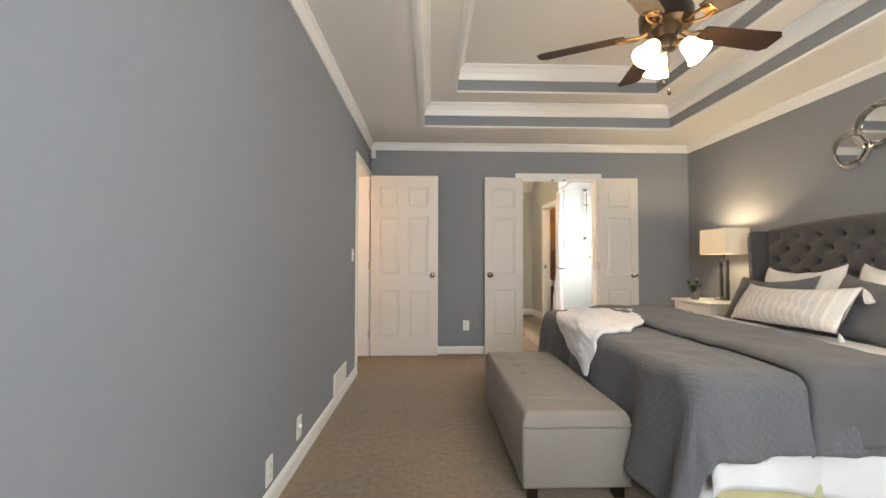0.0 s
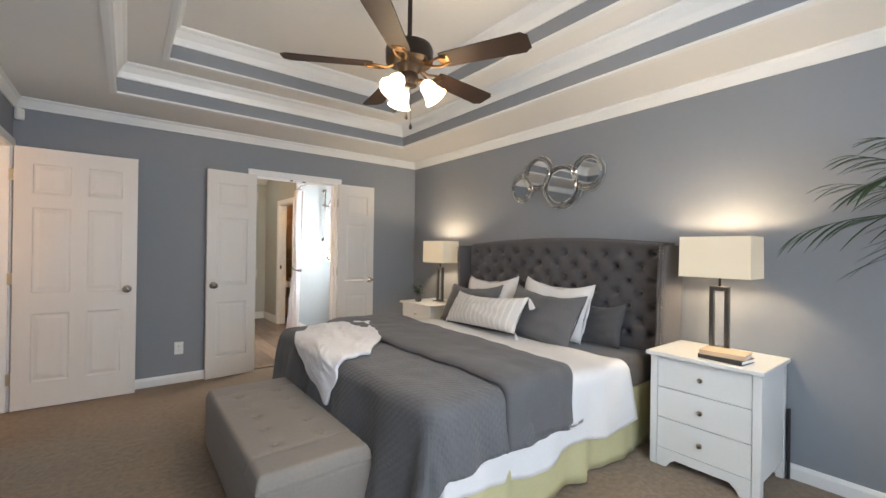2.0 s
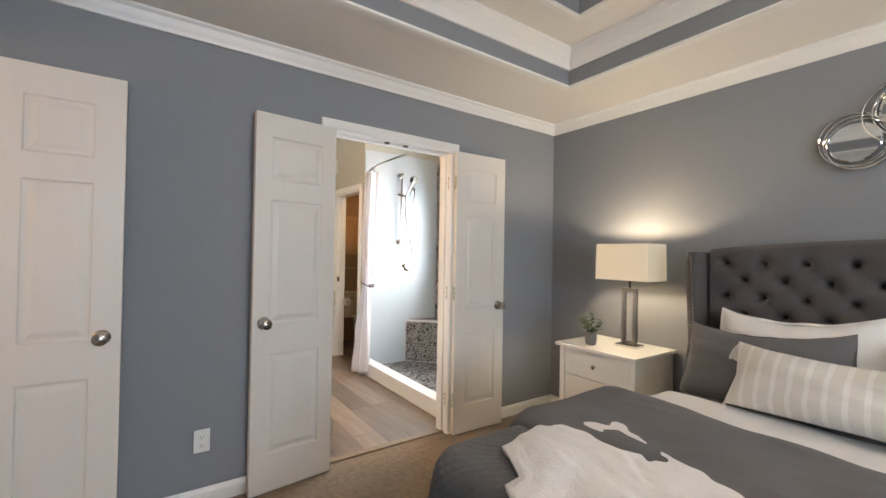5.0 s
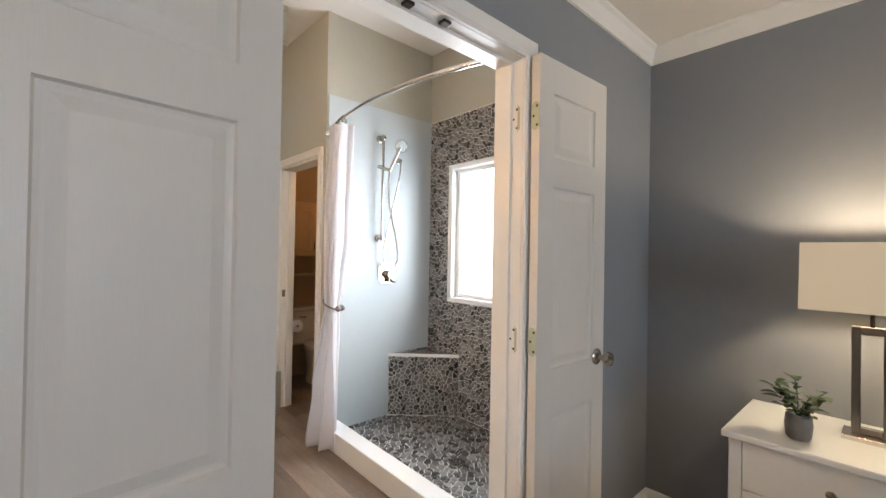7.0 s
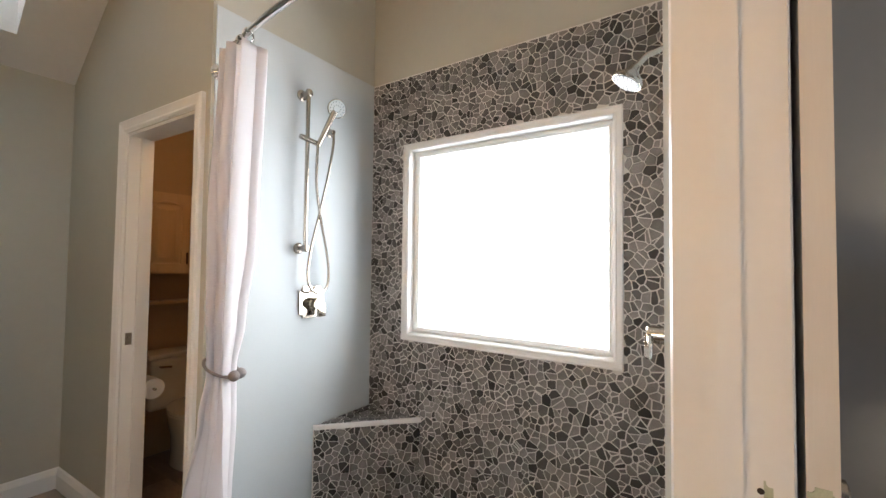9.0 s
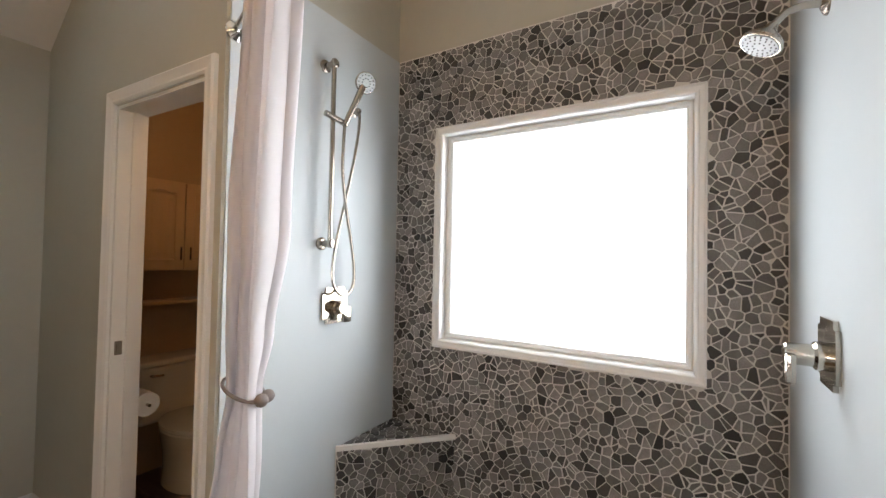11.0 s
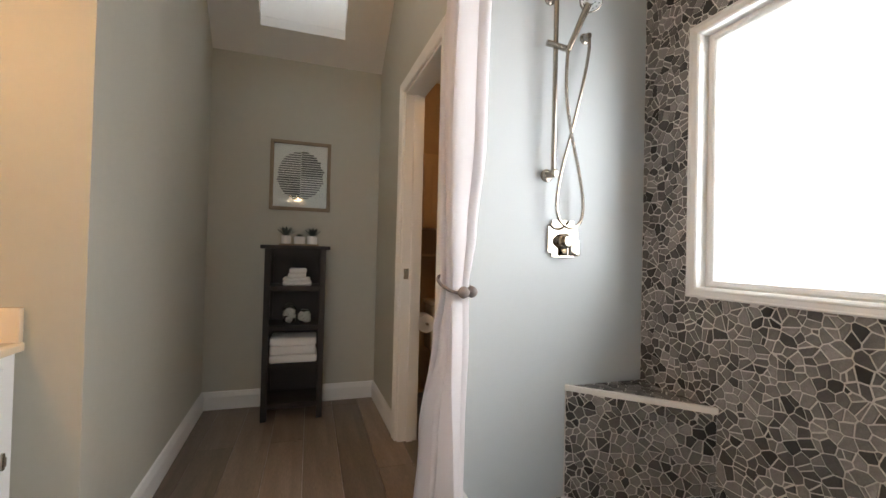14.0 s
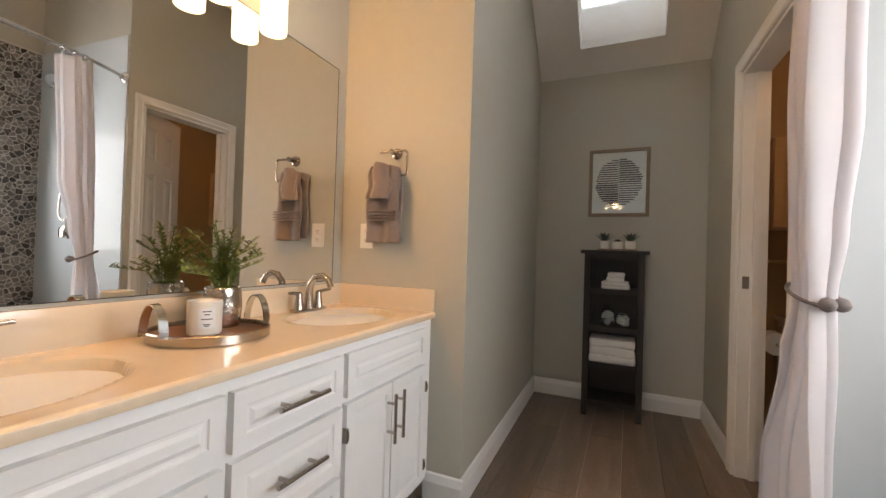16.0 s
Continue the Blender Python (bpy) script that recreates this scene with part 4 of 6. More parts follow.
ws = tagged(part("white_sheet", cloth("s", 1.90, 3.36, BY0 - 0.40, BY1 + 0.36, BZ + 0.008, M["linen"], "", 0.006, seed=2, fold=0.85, flare=0.03,
            trim=lambda u, v, x, y: (x + 0.06 * (u - 0.3) * math.sin(v * 5) + (0.16 * max(0, (0.2 - v) / 0.2) * u), y + (0.03 * math.sin(u * 13) if v < 0.05 else 0))), M["linen"], smooth=True, angle=180),
            "white cotton sheet hanging below the grey coverlet", "bed sheet")
cv = tagged(part("coverlet", cloth("c", 1.43, 2.76, BY0 - 0.285, BY1 + 0.34, BZ + 0.03, M["quilt"], "", 0.030, nx=110, ny=150, seed=5, fold=1.0, flare=0.15,
            trim=lambda u, v, x, y: (x, y + (0.012 * math.sin(u * 11) if v < 0.05 else 0) - (0.10 * max(0, 0.35 - u) / 0.35 if v < 0.02 else 0.10 * max(0, 0.35 - u) / 0.35 * max(0, (0.2 - v) / 0.2)))), M["quilt"], smooth=True, angle=180),
            "grey diamond-quilted cotton coverlet spread over the bed", "coverlet")
bd = bmesh.new()


def band(u, v):
    x, y = 2.27 + (0.54 + 0.16 * v) * u, BY0 - 0.30 + (BY1 - BY0 + 0.60) * v
    x += 0.05 * math.sin(v * 3.2 + 0.6) * (1 - u) + 0.014 * noise.noise((y * 5, 0, 3)) * (1 - u)
    puff = 0.035 * (1 - (2 * u - 1) ** 6) ** 0.5 + 0.006 * noise.noise((x * 7, y * 7, 9))
    p = drape(x, y, BZ + 0.045, 0.024 + puff, seed=8, fold=0.8)
    return p


sheet(bd, 46, 130, band)
thicken(bd, 0.014)
tagged(part("coverlet_fold", bd, M["quiltback"], smooth=True, angle=180), "grey cotton coverlet end turned back in a thick band", "coverlet")


def pillow(name, w, h, t, m, mat, label, flange=0.0, group="pillows on the bed", crush=0.0, seed=0):
    bm = bmesh.new()
    n_ = 26
    for s in (-1, 1):
        def f(u, v):
            a, b_ = 2 * u - 1, 2 * v - 1
            pin = 1 - 0.07 * (a * a) * (1 - b_ * b_) * 0 - 0.05 * (1 - abs(a)) * abs(b_) ** 3
            pin2 = 1 - 0.05 * (1 - abs(b_)) * abs(a) ** 3
            prof_ = max(0, (1 - abs(a) ** 2.6)) ** 0.55 * max(0, (1 - abs(b_) ** 2.6)) ** 0.55
            x, z = a * w / 2 * pin2, b_ * h / 2 * pin
            wr = noise.noise((a * 2.5 + seed, b_ * 2.5, s * 3)) * 0.018 * prof_ + noise.noise((a * 7 + seed, b_ * 7, s)) * 0.006 * prof_
            sag = -crush * t * math.exp(-((a) ** 2 + (b_ - 0.95) ** 2) / 0.25)
            ear = h * (0.10 * max(0, b_) * abs(a) ** 2.4 - 0.05 * max(0, b_) * (1 - a * a))
            return (x, s * (t / 2 * prof_ + 0.004) + wr, z + sag + ear)
        sheet(bm, n_, n_, f)
    bmesh.ops.remove_doubles(bm, verts=bm.verts, dist=0.0005)
    if flange:
        def fl(u, v):
            a = u * 2 * math.pi
            sq = 1 / max(abs(math.cos(a)), abs(math.sin(a)))
            k = 0.97 + v * flange
            return (math.cos(a) * sq * w / 2 * k, (0.010 * noise.noise((math.cos(a) * 3 + seed, math.sin(a) * 3, 1)) + 0.005 * math.sin(u * 75)) * v, math.sin(a) * sq * h / 2 * k + h * (0.10 * max(0, math.sin(a) * sq) * abs(math.cos(a) * sq) ** 2.4 - 0.05 * max(0, math.sin(a) * sq) * (1 - (math.cos(a) * sq) ** 2)) + 0.006 * noise.noise((u * 24, seed, 2)) * v)
        g = bmesh.new()
        sheet(g, 96, 3, fl)
        thicken(g, 0.004)
        me = bpy.data.meshes.new("tmp")
        g.to_mesh(me)
        bm.from_mesh(me)
        g.free()
    p = tagged(part(name, bm, mat, smooth=True, angle=180), label, "pillow", group)
    p.matrix_basis = m
    return p


pillow("pillow", 0.42, 0.30, 0.13, pose(3.755, 3.44, 0.745, 20, 0, 90), M["sheetgrey"], "dark grey sleeping pillow at the bed's edge", seed=3)
pillow("pillow", 0.64, 0.40, 0.17, pose(3.68, 4.53, 0.812, 20, 3, 90), M["linen"], "white cotton pillow with a soft flange edge", 0.055, seed=1)
pillow("pillow", 0.66, 0.41, 0.17, pose(3.67, 3.79, 0.818, 20, -2, 88), M["linen"], "white cotton pillow with a soft flange edge", 0.055, seed=4)
pillow("pillow", 0.66, 0.36, 0.15, pose(3.53, 4.62, 0.775, 30, 3, 93), M["greypillow"], "grey cotton pillow leaning on a white one", 0.03, seed=6)
pillow("pillow", 0.68, 0.38, 0.15, pose(3.50, 3.77, 0.785, 30, -3, 88), M["greypillow"], "grey cotton pillow leaning on a white one", 0.03, seed=7)
lum = pillow("lumbar_pillow", 0.90, 0.28, 0.17, pose(3.33, 4.23, 0.775, 32, 2, 86), M["striped"], "long striped white and oatmeal pillow with tassels", seed=12)
for sx in (-1, 1):
    for sz in (-1, 1):
        b_ = bmesh.new()
        for i in range(26):
            a, q = i * 2.4, 0.004 + 0.014 * ((i * 7) % 13) / 13
            tube(b_, [(0, 0, 0.004), (q * 0.7 * math.cos(a), q * 0.7 * math.sin(a), -0.022), (q * math.cos(a), q * math.sin(a), -0.052 - 0.010 * ((i * 5) % 7) / 7)], 0.0038, 5)
        t_ = part("tassel", b_, M["linen"], lum, "white thread tassel", True)
        t_.matrix_basis = pose(sx * 0.452, -0.012, sz * 0.134 + (0.022 if sz > 0 else 0.0), -32, -sx * 22) @ Matrix.Scale(1.3 if sz > 0 else 0.8, 4)

bm = bmesh.new()


def thr(u, v):
    a, b_, c, d = Vector((2.56, 4.82, 0)), Vector((2.08, 3.85, 0)), Vector((1.66, 3.91, 0)), Vector((2.06, 4.84, 0))
    p = (a * (1 - u) + d * u) * (1 - v) + (b_ * (1 - u) + c * u) * v
    p.x += 0.04 * noise.noise((u * 4, v * 4, 3)) + 0.10 * math.sin(math.pi * v) * (1 - u) - 0.03 * math.sin(math.pi * v) * u
    p.y += 0.04 * noise.noise((u * 4, v * 4, 8)) - 0.04 * math.sin(math.pi * u) * v + 0.05 * math.sin(math.pi * u) * (1 - v)
    rid = 0.003 * math.sin(u * 20 + v * 3 + 3 * noise.noise((u * 2, v * 2, 1))) + 0.009 * noise.noise((u * 4, v * 4, 5)) + 0.007 * noise.noise((u * 11, v * 11, 6)) + 0.002 * noise.noise((u * 24, v * 24, 7))
    edge = min(1, 6 * min(u, v, 1 - u, 1 - v) + 0.25)
    return drape(p.x, p.y, BZ + 0.03, 0.050 + rid * edge + 0.020 * edge, seed=4, fold=0.7, floor=0.4, flare=0.12)


sheet(bm, 150, 150, thr)
thicken(bm, 0.02)
tagged(part("throw_blanket", bm, M["throw"], smooth=True, angle=180), "white plush throw blanket tossed over the bed's foot", "blanket")

# ---------- ottoman ----------
OX0, OX1, OY0, OY1 = 1.348, 1.848, 3.375, 4.63
ot = empty("ottoman_bench", (OX0 + OX1) / 2, (OY0 + OY1) / 2, 0, "taupe linen storage bench with button-tufted lid at the bed's foot", "ottoman")
cx_, cy_ = (OX0 + OX1) / 2, (OY0 + OY1) / 2
hw, hl = (OX1 - OX0) / 2, (OY1 - OY0) / 2
part("body", B(-hw, hw, -hl, hl, 0.055, 0.327, 0.016, 3), M["ottoman"], ot, smooth=True)
OB = [(sx * 0.105, -0.36 + 0.18 * i) for sx in (-1, 1) for i in range(5)]
bm = bmesh.new()


def lid(u, v):
    x, y = -hw + 2 * hw * u, -hl + 2 * hl * v
    e = min(u * 2 * hw, (1 - u) * 2 * hw, v * 2 * hl, (1 - v) * 2 * hl)
    z = 0.338 + 0.056 * (1 - max(0, 1 - e / 0.030) ** 2.6)
    z += 0.012 * math.sin(math.pi * u) * math.sin(math.pi * v)
    for bx, by in OB:
        q = (x - bx) ** 2 + (y - by) ** 2
        if q < 0.02:
            z -= 0.022 * math.exp(-q / 0.00028) + 0.008 * math.exp(-q / 0.0022)
    if abs(y) > hl - 0.20:
        z -= 0.011 * math.exp(-((abs(y) - (hl - 0.19)) / 0.009) ** 2)
    return (x, y, z)


sheet(bm, 56, 130, lid)
box(bm, -hw, hw, -hl, hl, 0.330, 0.338)
part("lid", bm, M["ottoman"], ot, "button-tufted padded lid", True, 60)
obm = None
for bx, by in OB:
    if obm is None:
        o = part("button", lathe(bmesh.new(), [(0.013, -0.003), (0.012, 0.002), (0.006, 0.005), (0.001, 0.0055)], seg=10), M["ottoman"], ot, smooth=True)
        obm = o.data
    else:
        o = share("button", obm, ot, Matrix())
    o.matrix_basis = pose(bx, by, 0.3865)
for sx in (-1, 1):
    for sy in (-1, 1):
        part("foot", B(sx * (hw - 0.05) - 0.025, sx * (hw - 0.05) + 0.025, sy * (hl - 0.05) - 0.025, sy * (hl - 0.05) + 0.025, 0, 0.056, 0.004), M["darkmetal"], ot, "dark wooden foot")

# ---------- nightstands and lamps ----------


def nightstand(y0, y1, label):
    w = y1 - y0
    ns = empty("nightstand", 3.75, (y0 + y1) / 2, 0, label, "nightstand", "nightstands beside the bed")
    part("top", B(-0.255, 0.245, -w / 2, w / 2, 0.664, 0.688, 0.005), M["furniture"], ns)
    fr = -0.225
    part("carcass", B(fr + 0.02, 0.235, -w / 2 + 0.02, w / 2 - 0.02, 0.10, 0.664), M["furniture"], ns)
    for s in (-1, 1):
        y = s * (w / 2 - 0.037)
        part("post", B(fr, fr + 0.05, y - 0.02, y + 0.02, 0.0, 0.6645, 0.003, seg=1), M["furniture"], ns)
        part("post", B(0.19, 0.238, y - 0.0195, y + 0.0195, 0.0, 0.6642, 0.003, seg=1), M["furniture"], ns)
    iw = w - 0.118
    for k in range(3):
        z0, z1 = 0.110 + k * 0.184, 0.110 + k * 0.184 + 0.178
        d = part("drawer", B(fr + 0.006, fr + 0.03, -iw / 2, iw / 2, z0, z1, 0.002, 1), M["furniture"], ns)
        b_ = lathe(bmesh.new(), [(0.006, 0), (0.006, 0.012), (0.013, 0.017), (0.015, 0.023), (0.012, 0.028), (0.003, 0.030)], seg=16, m=pose(fr + 0.006, 0.0, (z0 + z1) / 2, 0, -90))
        part("knob", b_, M["steel"], d, "small dark nickel knob", True)
    bm = bmesh.new()
    pts = [(-iw / 2, 0.0), (-iw / 2 + 0.05, 0.0), (-iw / 2 + 0.07, 0.03), (-iw / 2 + 0.10, 0.055), (iw / 2 - 0.10, 0.055), (iw / 2 - 0.07, 0.03), (iw / 2 - 0.05, 0.0), (iw / 2, 0.0), (iw / 2, 0.108), (-iw / 2, 0.108)]
    a, c = [bm.verts.new((fr + 0.004, y, z)) for y, z in pts], [bm.verts.new((fr + 0.028, y, z)) for y, z in pts]
    bm.faces.new(a), bm.faces.new(c)
    for i in range(len(pts)):
        j = (i + 1) % len(pts)
        bm.faces.new((a[i], a[j], c[j], c[i]))
    part("apron", bm, M["furniture"], ns)
    return ns


nightstand(2.345, 2.94, "white three-drawer nightstand with dark knobs on carpet")
nightstand(5.225, 5.825, "white three-drawer nightstand holding a lamp and plant")


def table_lamp(x, y, z, label):
    L = empty("table_lamp", x, y, z, label, "lamp", "lamps beside the bed")
    part("base", B(-0.055, 0.055, -0.075, 0.075, 0, 0.018, 0.003), M["chrome"], L)
    bm = bmesh.new()
    for s in (-1, 1):
        box(bm, -0.014, 0.014, s * 0.040 - 0.012, s * 0.040 + 0.012, 0.018, 0.40, 0.002, 1)
    box(bm, -0.0142, 0.0142, -0.028, 0.028, 0.372, 0.40, 0.002, 1), box(bm, -0.0142, 0.0142, -0.028, 0.028, 0.018, 0.040, 0.002, 1)
    part("frame", bm, M["gunmetal"], L, "open dark nickel frame")
    part("neck", tube(bmesh.new(), [(0, 0, 0.40), (0, 0, 0.50)], 0.007, 10), M["darkmetal"], L, smooth=True)
    bm = bmesh.new()
    w, d, z0, z1 = 0.188, 0.115, 0.455, 0.70
    rim = [(-d, -w), (d, -w), (d, w), (-d, w)]
    lo = [bm.verts.new((a * 1.02, b_ * 1.0, z0)) for a, b_ in rim]
    hi = [bm.verts.new((a * 0.98, b_ * 0.985, z1)) for a, b_ in rim]
    for i in range(4):
        bm.faces.new((lo[i], lo[(i + 1) % 4], hi[(i + 1) % 4], hi[i]))
    thicken(bm, 0.004)
    s = part("shade", bm, M["shade"], L, "rectangular white linen shade, lit from within")
    s.visible_shadow = True
    b_ = lathe(bmesh.new(), [(0.012, 0.50), (0.014, 0.53), (0.03, 0.565), (0.03, 0.59), (0.018, 0.615), (0.002, 0.62)], seg=16)
    bb = part("bulb", b_, M["glassshade"], L, "glowing bulb", True)
    bb.visible_shadow = False
    lamp("lamp_bulb", "POINT", pose(x, y, z + 0.615), 22, WARM, 0.04)
    return L


table_lamp(3.80, 2.645, 0.688, "rectangular chrome table lamp with lit white shade")
table_lamp(3.80, 5.445, 0.688, "rectangular chrome table lamp with lit white shade")

for k, (dz, rz, mat) in enumerate(((0.0, -6, "bookdark"), (0.026, 4, "book"))):
    bk = empty("book", 3.625, 2.555, 0.6885 + dz, "closed hardback book with pale cover on the nightstand" if k else "dark hardback book at the bottom of the stack", "book", "books on the nightstand", rz)
    part("page_block", B(-0.072, 0.072, -0.105, 0.107, 0.003, 0.021), M["paper"], bk)
    bm = bmesh.new()
    box(bm, -0.076, 0.076, -0.11, 0.11, 0, 0.0028), box(bm, -0.076, 0.076, -0.11, 0.11, 0.0212, 0.025), box(bm, -0.0765, -0.0725, -0.11, 0.11, 0.0028, 0.0212)
    part("cover", bm, M[mat], bk)

cb = tagged(part("power_strip", B(3.955, 3.985, 2.341, 2.353, 0.0, 0.40, 0.004), M["black"]), "black power strip standing behind the nightstand", "power strip")
pl = empty("potted_plant", 3.62, 5.62, 0.688, "small green leafy plant in a grey ribbed pot", "plant")
part("pot", lathe(bmesh.new(), [(0.002, 0.004), (0.03, 0), (0.036, 0.01), (0.04, 0.05), (0.037, 0.085), (0.033, 0.09), (0.031, 0.08), (0.002, 0.078)], seg=22), M["greypot"], pl, smooth=True)
rng = random.Random(3)


def leaf(bm, p, d, ln, wd, bend=0.2):
    d = Vector(d).normalized()
    s = d.cross(Vector((0, 0, 1)))
    s = s.normalized() if s.length > 0.1 else Vector((1, 0, 0))
    up_ = s.cross(d)
    prev = None
    for i in range(5):
        k = i / 4
        c = Vector(p) + d * ln * k - up_ * (-0.0) - Vector((0, 0, bend * ln * k * k))
        w = wd * math.sin(math.pi * min(0.98, 0.08 + 0.9 * k)) * 0.5
        cur = (bm.verts.new(c - s * w + up_ * w * 0.3), bm.verts.new(c), bm.verts.new(c + s * w + up_ * w * 0.3))
        if prev:
            bm.faces.new((prev[0], cur[0], cur[1], prev[1])), bm.faces.new((prev[1], cur[1], cur[2], prev[2]))
        prev = cur


bm, st = bmesh.new(), bmesh.new()
for k in range(7):
    a, h = rng.uniform(0, 6.28), rng.uniform(0.06, 0.14)
    o = Vector((0.05 * math.cos(a), 0.07 * math.sin(a), 0.08 + h))
    tube(st, [(0, 0, 0.07), (o.x * 0.4, o.y * 0.4, 0.08 + h * 0.6), o], 0.0018, 5)
    for q in range(7):
        b2 = rng.uniform(0, 6.28)
        leaf(bm, o * (0.55 + 0.45 * q / 6), (math.cos(b2), math.sin(b2), rng.uniform(0.0, 0.9)), rng.uniform(0.035, 0.06), 0.034, 0.2)
part("stem", st, M["leaf"], pl), part("foliage", bm, M["leaf"], pl, "rounded dark green leaves", True)

# ---------- round mirrors over the bed ----------
wm = empty("mirror_wall_art", XE, 4.0, 1.915, "silver wall art of four round mirrors in looped wire rings", "wall mirror")
for y, z, r in ((4.375, 1.90, 0.115), (4.175, 2.02, 0.135), (3.92, 1.875, 0.175), (3.655, 1.965, 0.130)):
    c = Vector((0, y - 4.0, z - 1.93))
    b_ = lathe(bmesh.new(), [(r * 0.86, 0), (r * 0.86, 0.012), (r * 0.80, 0.016)], seg=40, m=Matrix.Translation(c + Vector((-0.03, 0, 0))) @ Matrix.Rotation(radians(-90), 4, "Y"))
    d = part("round_mirror", b_, M["mirror2"], wm, "round bevelled mirror", True, 20)
    rg = random.Random(int(r * 1000 + y * 10))
    for k in range(4):
        oy, oz, rr = rg.uniform(-0.022, 0.022), rg.uniform(-0.018, 0.018), r * rg.uniform(0.97, 1.13)
        pts = [c + Vector((-0.028 - 0.006 * k, oy + rr * math.cos(t_ * math.pi / 24), oz + rr * math.sin(t_ * math.pi / 24))) for t_ in range(48)]
        part("wire_ring", tube(bmesh.new(), pts, 0.0045, 8, True), M["chrome"], d, smooth=True)
    part("bracket", tube(bmesh.new(), [c, c + Vector((-0.032, 0, 0))], 0.012, 10), M["darkmetal"], d)

# ---------- palm in the corner ----------
pm = empty("palm_plant", 3.72, 1.45, 0, "tall potted palm with long feathered green fronds", "plant")
part("pot", lathe(bmesh.new(), [(0.002, 0.002), (0.13, 0), (0.15, 0.02), (0.18, 0.32), (0.185, 0.34), (0.165, 0.34), (0.16, 0.30), (0.002, 0.30)], seg=28), M["greypot"], pm, smooth=True)
part("soil", lathe(bmesh.new(), [(0.16, 0.298), (0.155, 0.312), (0.002, 0.315)], seg=24), M["soil"], pm)
for k in range(4):
    a = k * 1.7
    part("stem", tube(bmesh.new(), [(0.03 * math.cos(a), 0.03 * math.sin(a), 0.30), (0.035 * math.cos(a), 0.035 * math.sin(a), 0.8), (0.02 * math.cos(a), 0.03 * math.sin(a), 1.42)], [0.016, 0.013, 0.01], 8), M["oak"], pm, smooth=True)
rng = random.Random(5)
FROND = [(140, 0.60, 0.45, 0.30), (60, 0.4, 0.7, 0.2), (175, 0.62, 0.5, 0.35), (215, 0.62, 0.45, 0.3), (255, 0.55, 0.5, 0.3), (290, 0.45, 0.6, 0.3), (110, 0.5, 0.85, 0.15), (200, 0.45, 0.8, 0.2)]
SPRAY = [((-0.22, 0.75, 1.395), 0.10), ((-0.14, 0.64, 1.62), 0.05), ((-0.14, 0.58, 1.74), 0.06), ((-0.05, 0.50, 1.82), 0.08)]
SPINES = []
for tip, arch in SPRAY:
    SPINES.append(([Vector((0, 0, 1.34)).lerp(Vector(tip), q) + Vector((0, 0, arch * 4 * q * (1 - q))) for q in (i / 16 for i in range(17))], 1))
for az, ln, rise, droop in FROND:
    c, s = math.cos(radians(az)), math.sin(radians(az))
    SPINES.append(([Vector((c * ln * q * 1.15, s * ln * q * 1.15, 1.40 + rise * q * 0.9 - (rise * 0.5 + droop) * q * q)) for q in (i / 16 for i in range(17))], 0))
for spine, slim in SPINES:
    fr_ = part("frond_spine", tube(bmesh.new(), spine, [0.006 * (1 - 0.8 * i / 16) for i in range(17)], 6), M["palm"], pm, smooth=True)
    bm = bmesh.new()
    for i in range(4, 17):
        d = (spine[i] - spine[i - 1]).normalized()
        sd = Vector((-d.y, d.x, 0)).normalized()
        for sg in (-1, 1):
            v = d * (1.0 if slim else 0.75) + sd * sg * (0.5 if slim else 0.75) + Vector((0, 0, rng.uniform(-0.35, -0.05) if slim else rng.uniform(-0.15, 0.15)))
            if spine[i].x + v.x * 0.2 > 0.24:
                continue
            leaf(bm, spine[i], v, 0.23 * (1 - (0.55 if slim else 0.4) * abs(i - 9) / 9), 0.018, rng.uniform(0.15, 0.5))
    part("leaf_blade", bm, M["palm"], fr_, smooth=True)
bm = ring(bmesh.new(), 0.85, 2.65, 0.85, 2.1, CAS2, lambda u, v, h: (u, YS + h, v))
box(bm, 0.85, 0.89, YS - 0.10, YS - 0.05, 0.85, 2.1), box(bm, 2.61, 2.65, YS - 0.10, YS - 0.05, 0.85, 2.1), box(bm, 0.89, 2.61, YS - 0.10, YS - 0.05, 0.85, 0.89), box(bm, 0.89, 2.61, YS - 0.10, YS - 0.05, 2.06, 2.1), box(bm, 1.73, 1.77, YS - 0.10, YS - 0.05, 0.89, 2.06)
structure("window_1", bm, M["trim"], "white framed bedroom window", "window")

# ---------- shower ----------
SF = 6.447        # face of the panel behind the shower head
shower = lambda n_, bm, mat, lab: structure(n_, bm, mat, lab, "shower")
shower("shower_panel_end", B(CE + 0.012, TX, HY - 0.008, HY - 0.0005, 0.02, 2.445), M["panel"], "pale glossy wall panel behind the hand shower")
shower("shower_panel_head", B(CE + 0.02, TX, BS + 0.0005, SF, 0.02, 2.445), M["panel"], "pale glossy wall panel behind the shower head")
shower("shower_curb", B(CE - 0.03, CE + 0.085, BS + 0.02, HY - 0.009, 0.0, 0.135, 0.006), M["curb"], "white shower curb along the bathroom floor")
shower("shower_base", B(CE + 0.085, TX, SF, HY - 0.009, -0.004, 0.028), M["grout"], "grouted shower floor bed")
bm = bmesh.new()
for y0, y1, z0, z1 in ((SF, WY0, 0.028, 2.445), (WY1, HY - 0.009, 0.028, 2.445), (WY0, WY1, 0.028, WZ0), (WY0, WY1, WZ1, 2.445)):
    box(bm, TX, TX + 0.008, y0, y1, z0, z1)
tile_wall = shower("tile_wall", bm, M["grout"], "grey split-stone mosaic wall round the shower window")

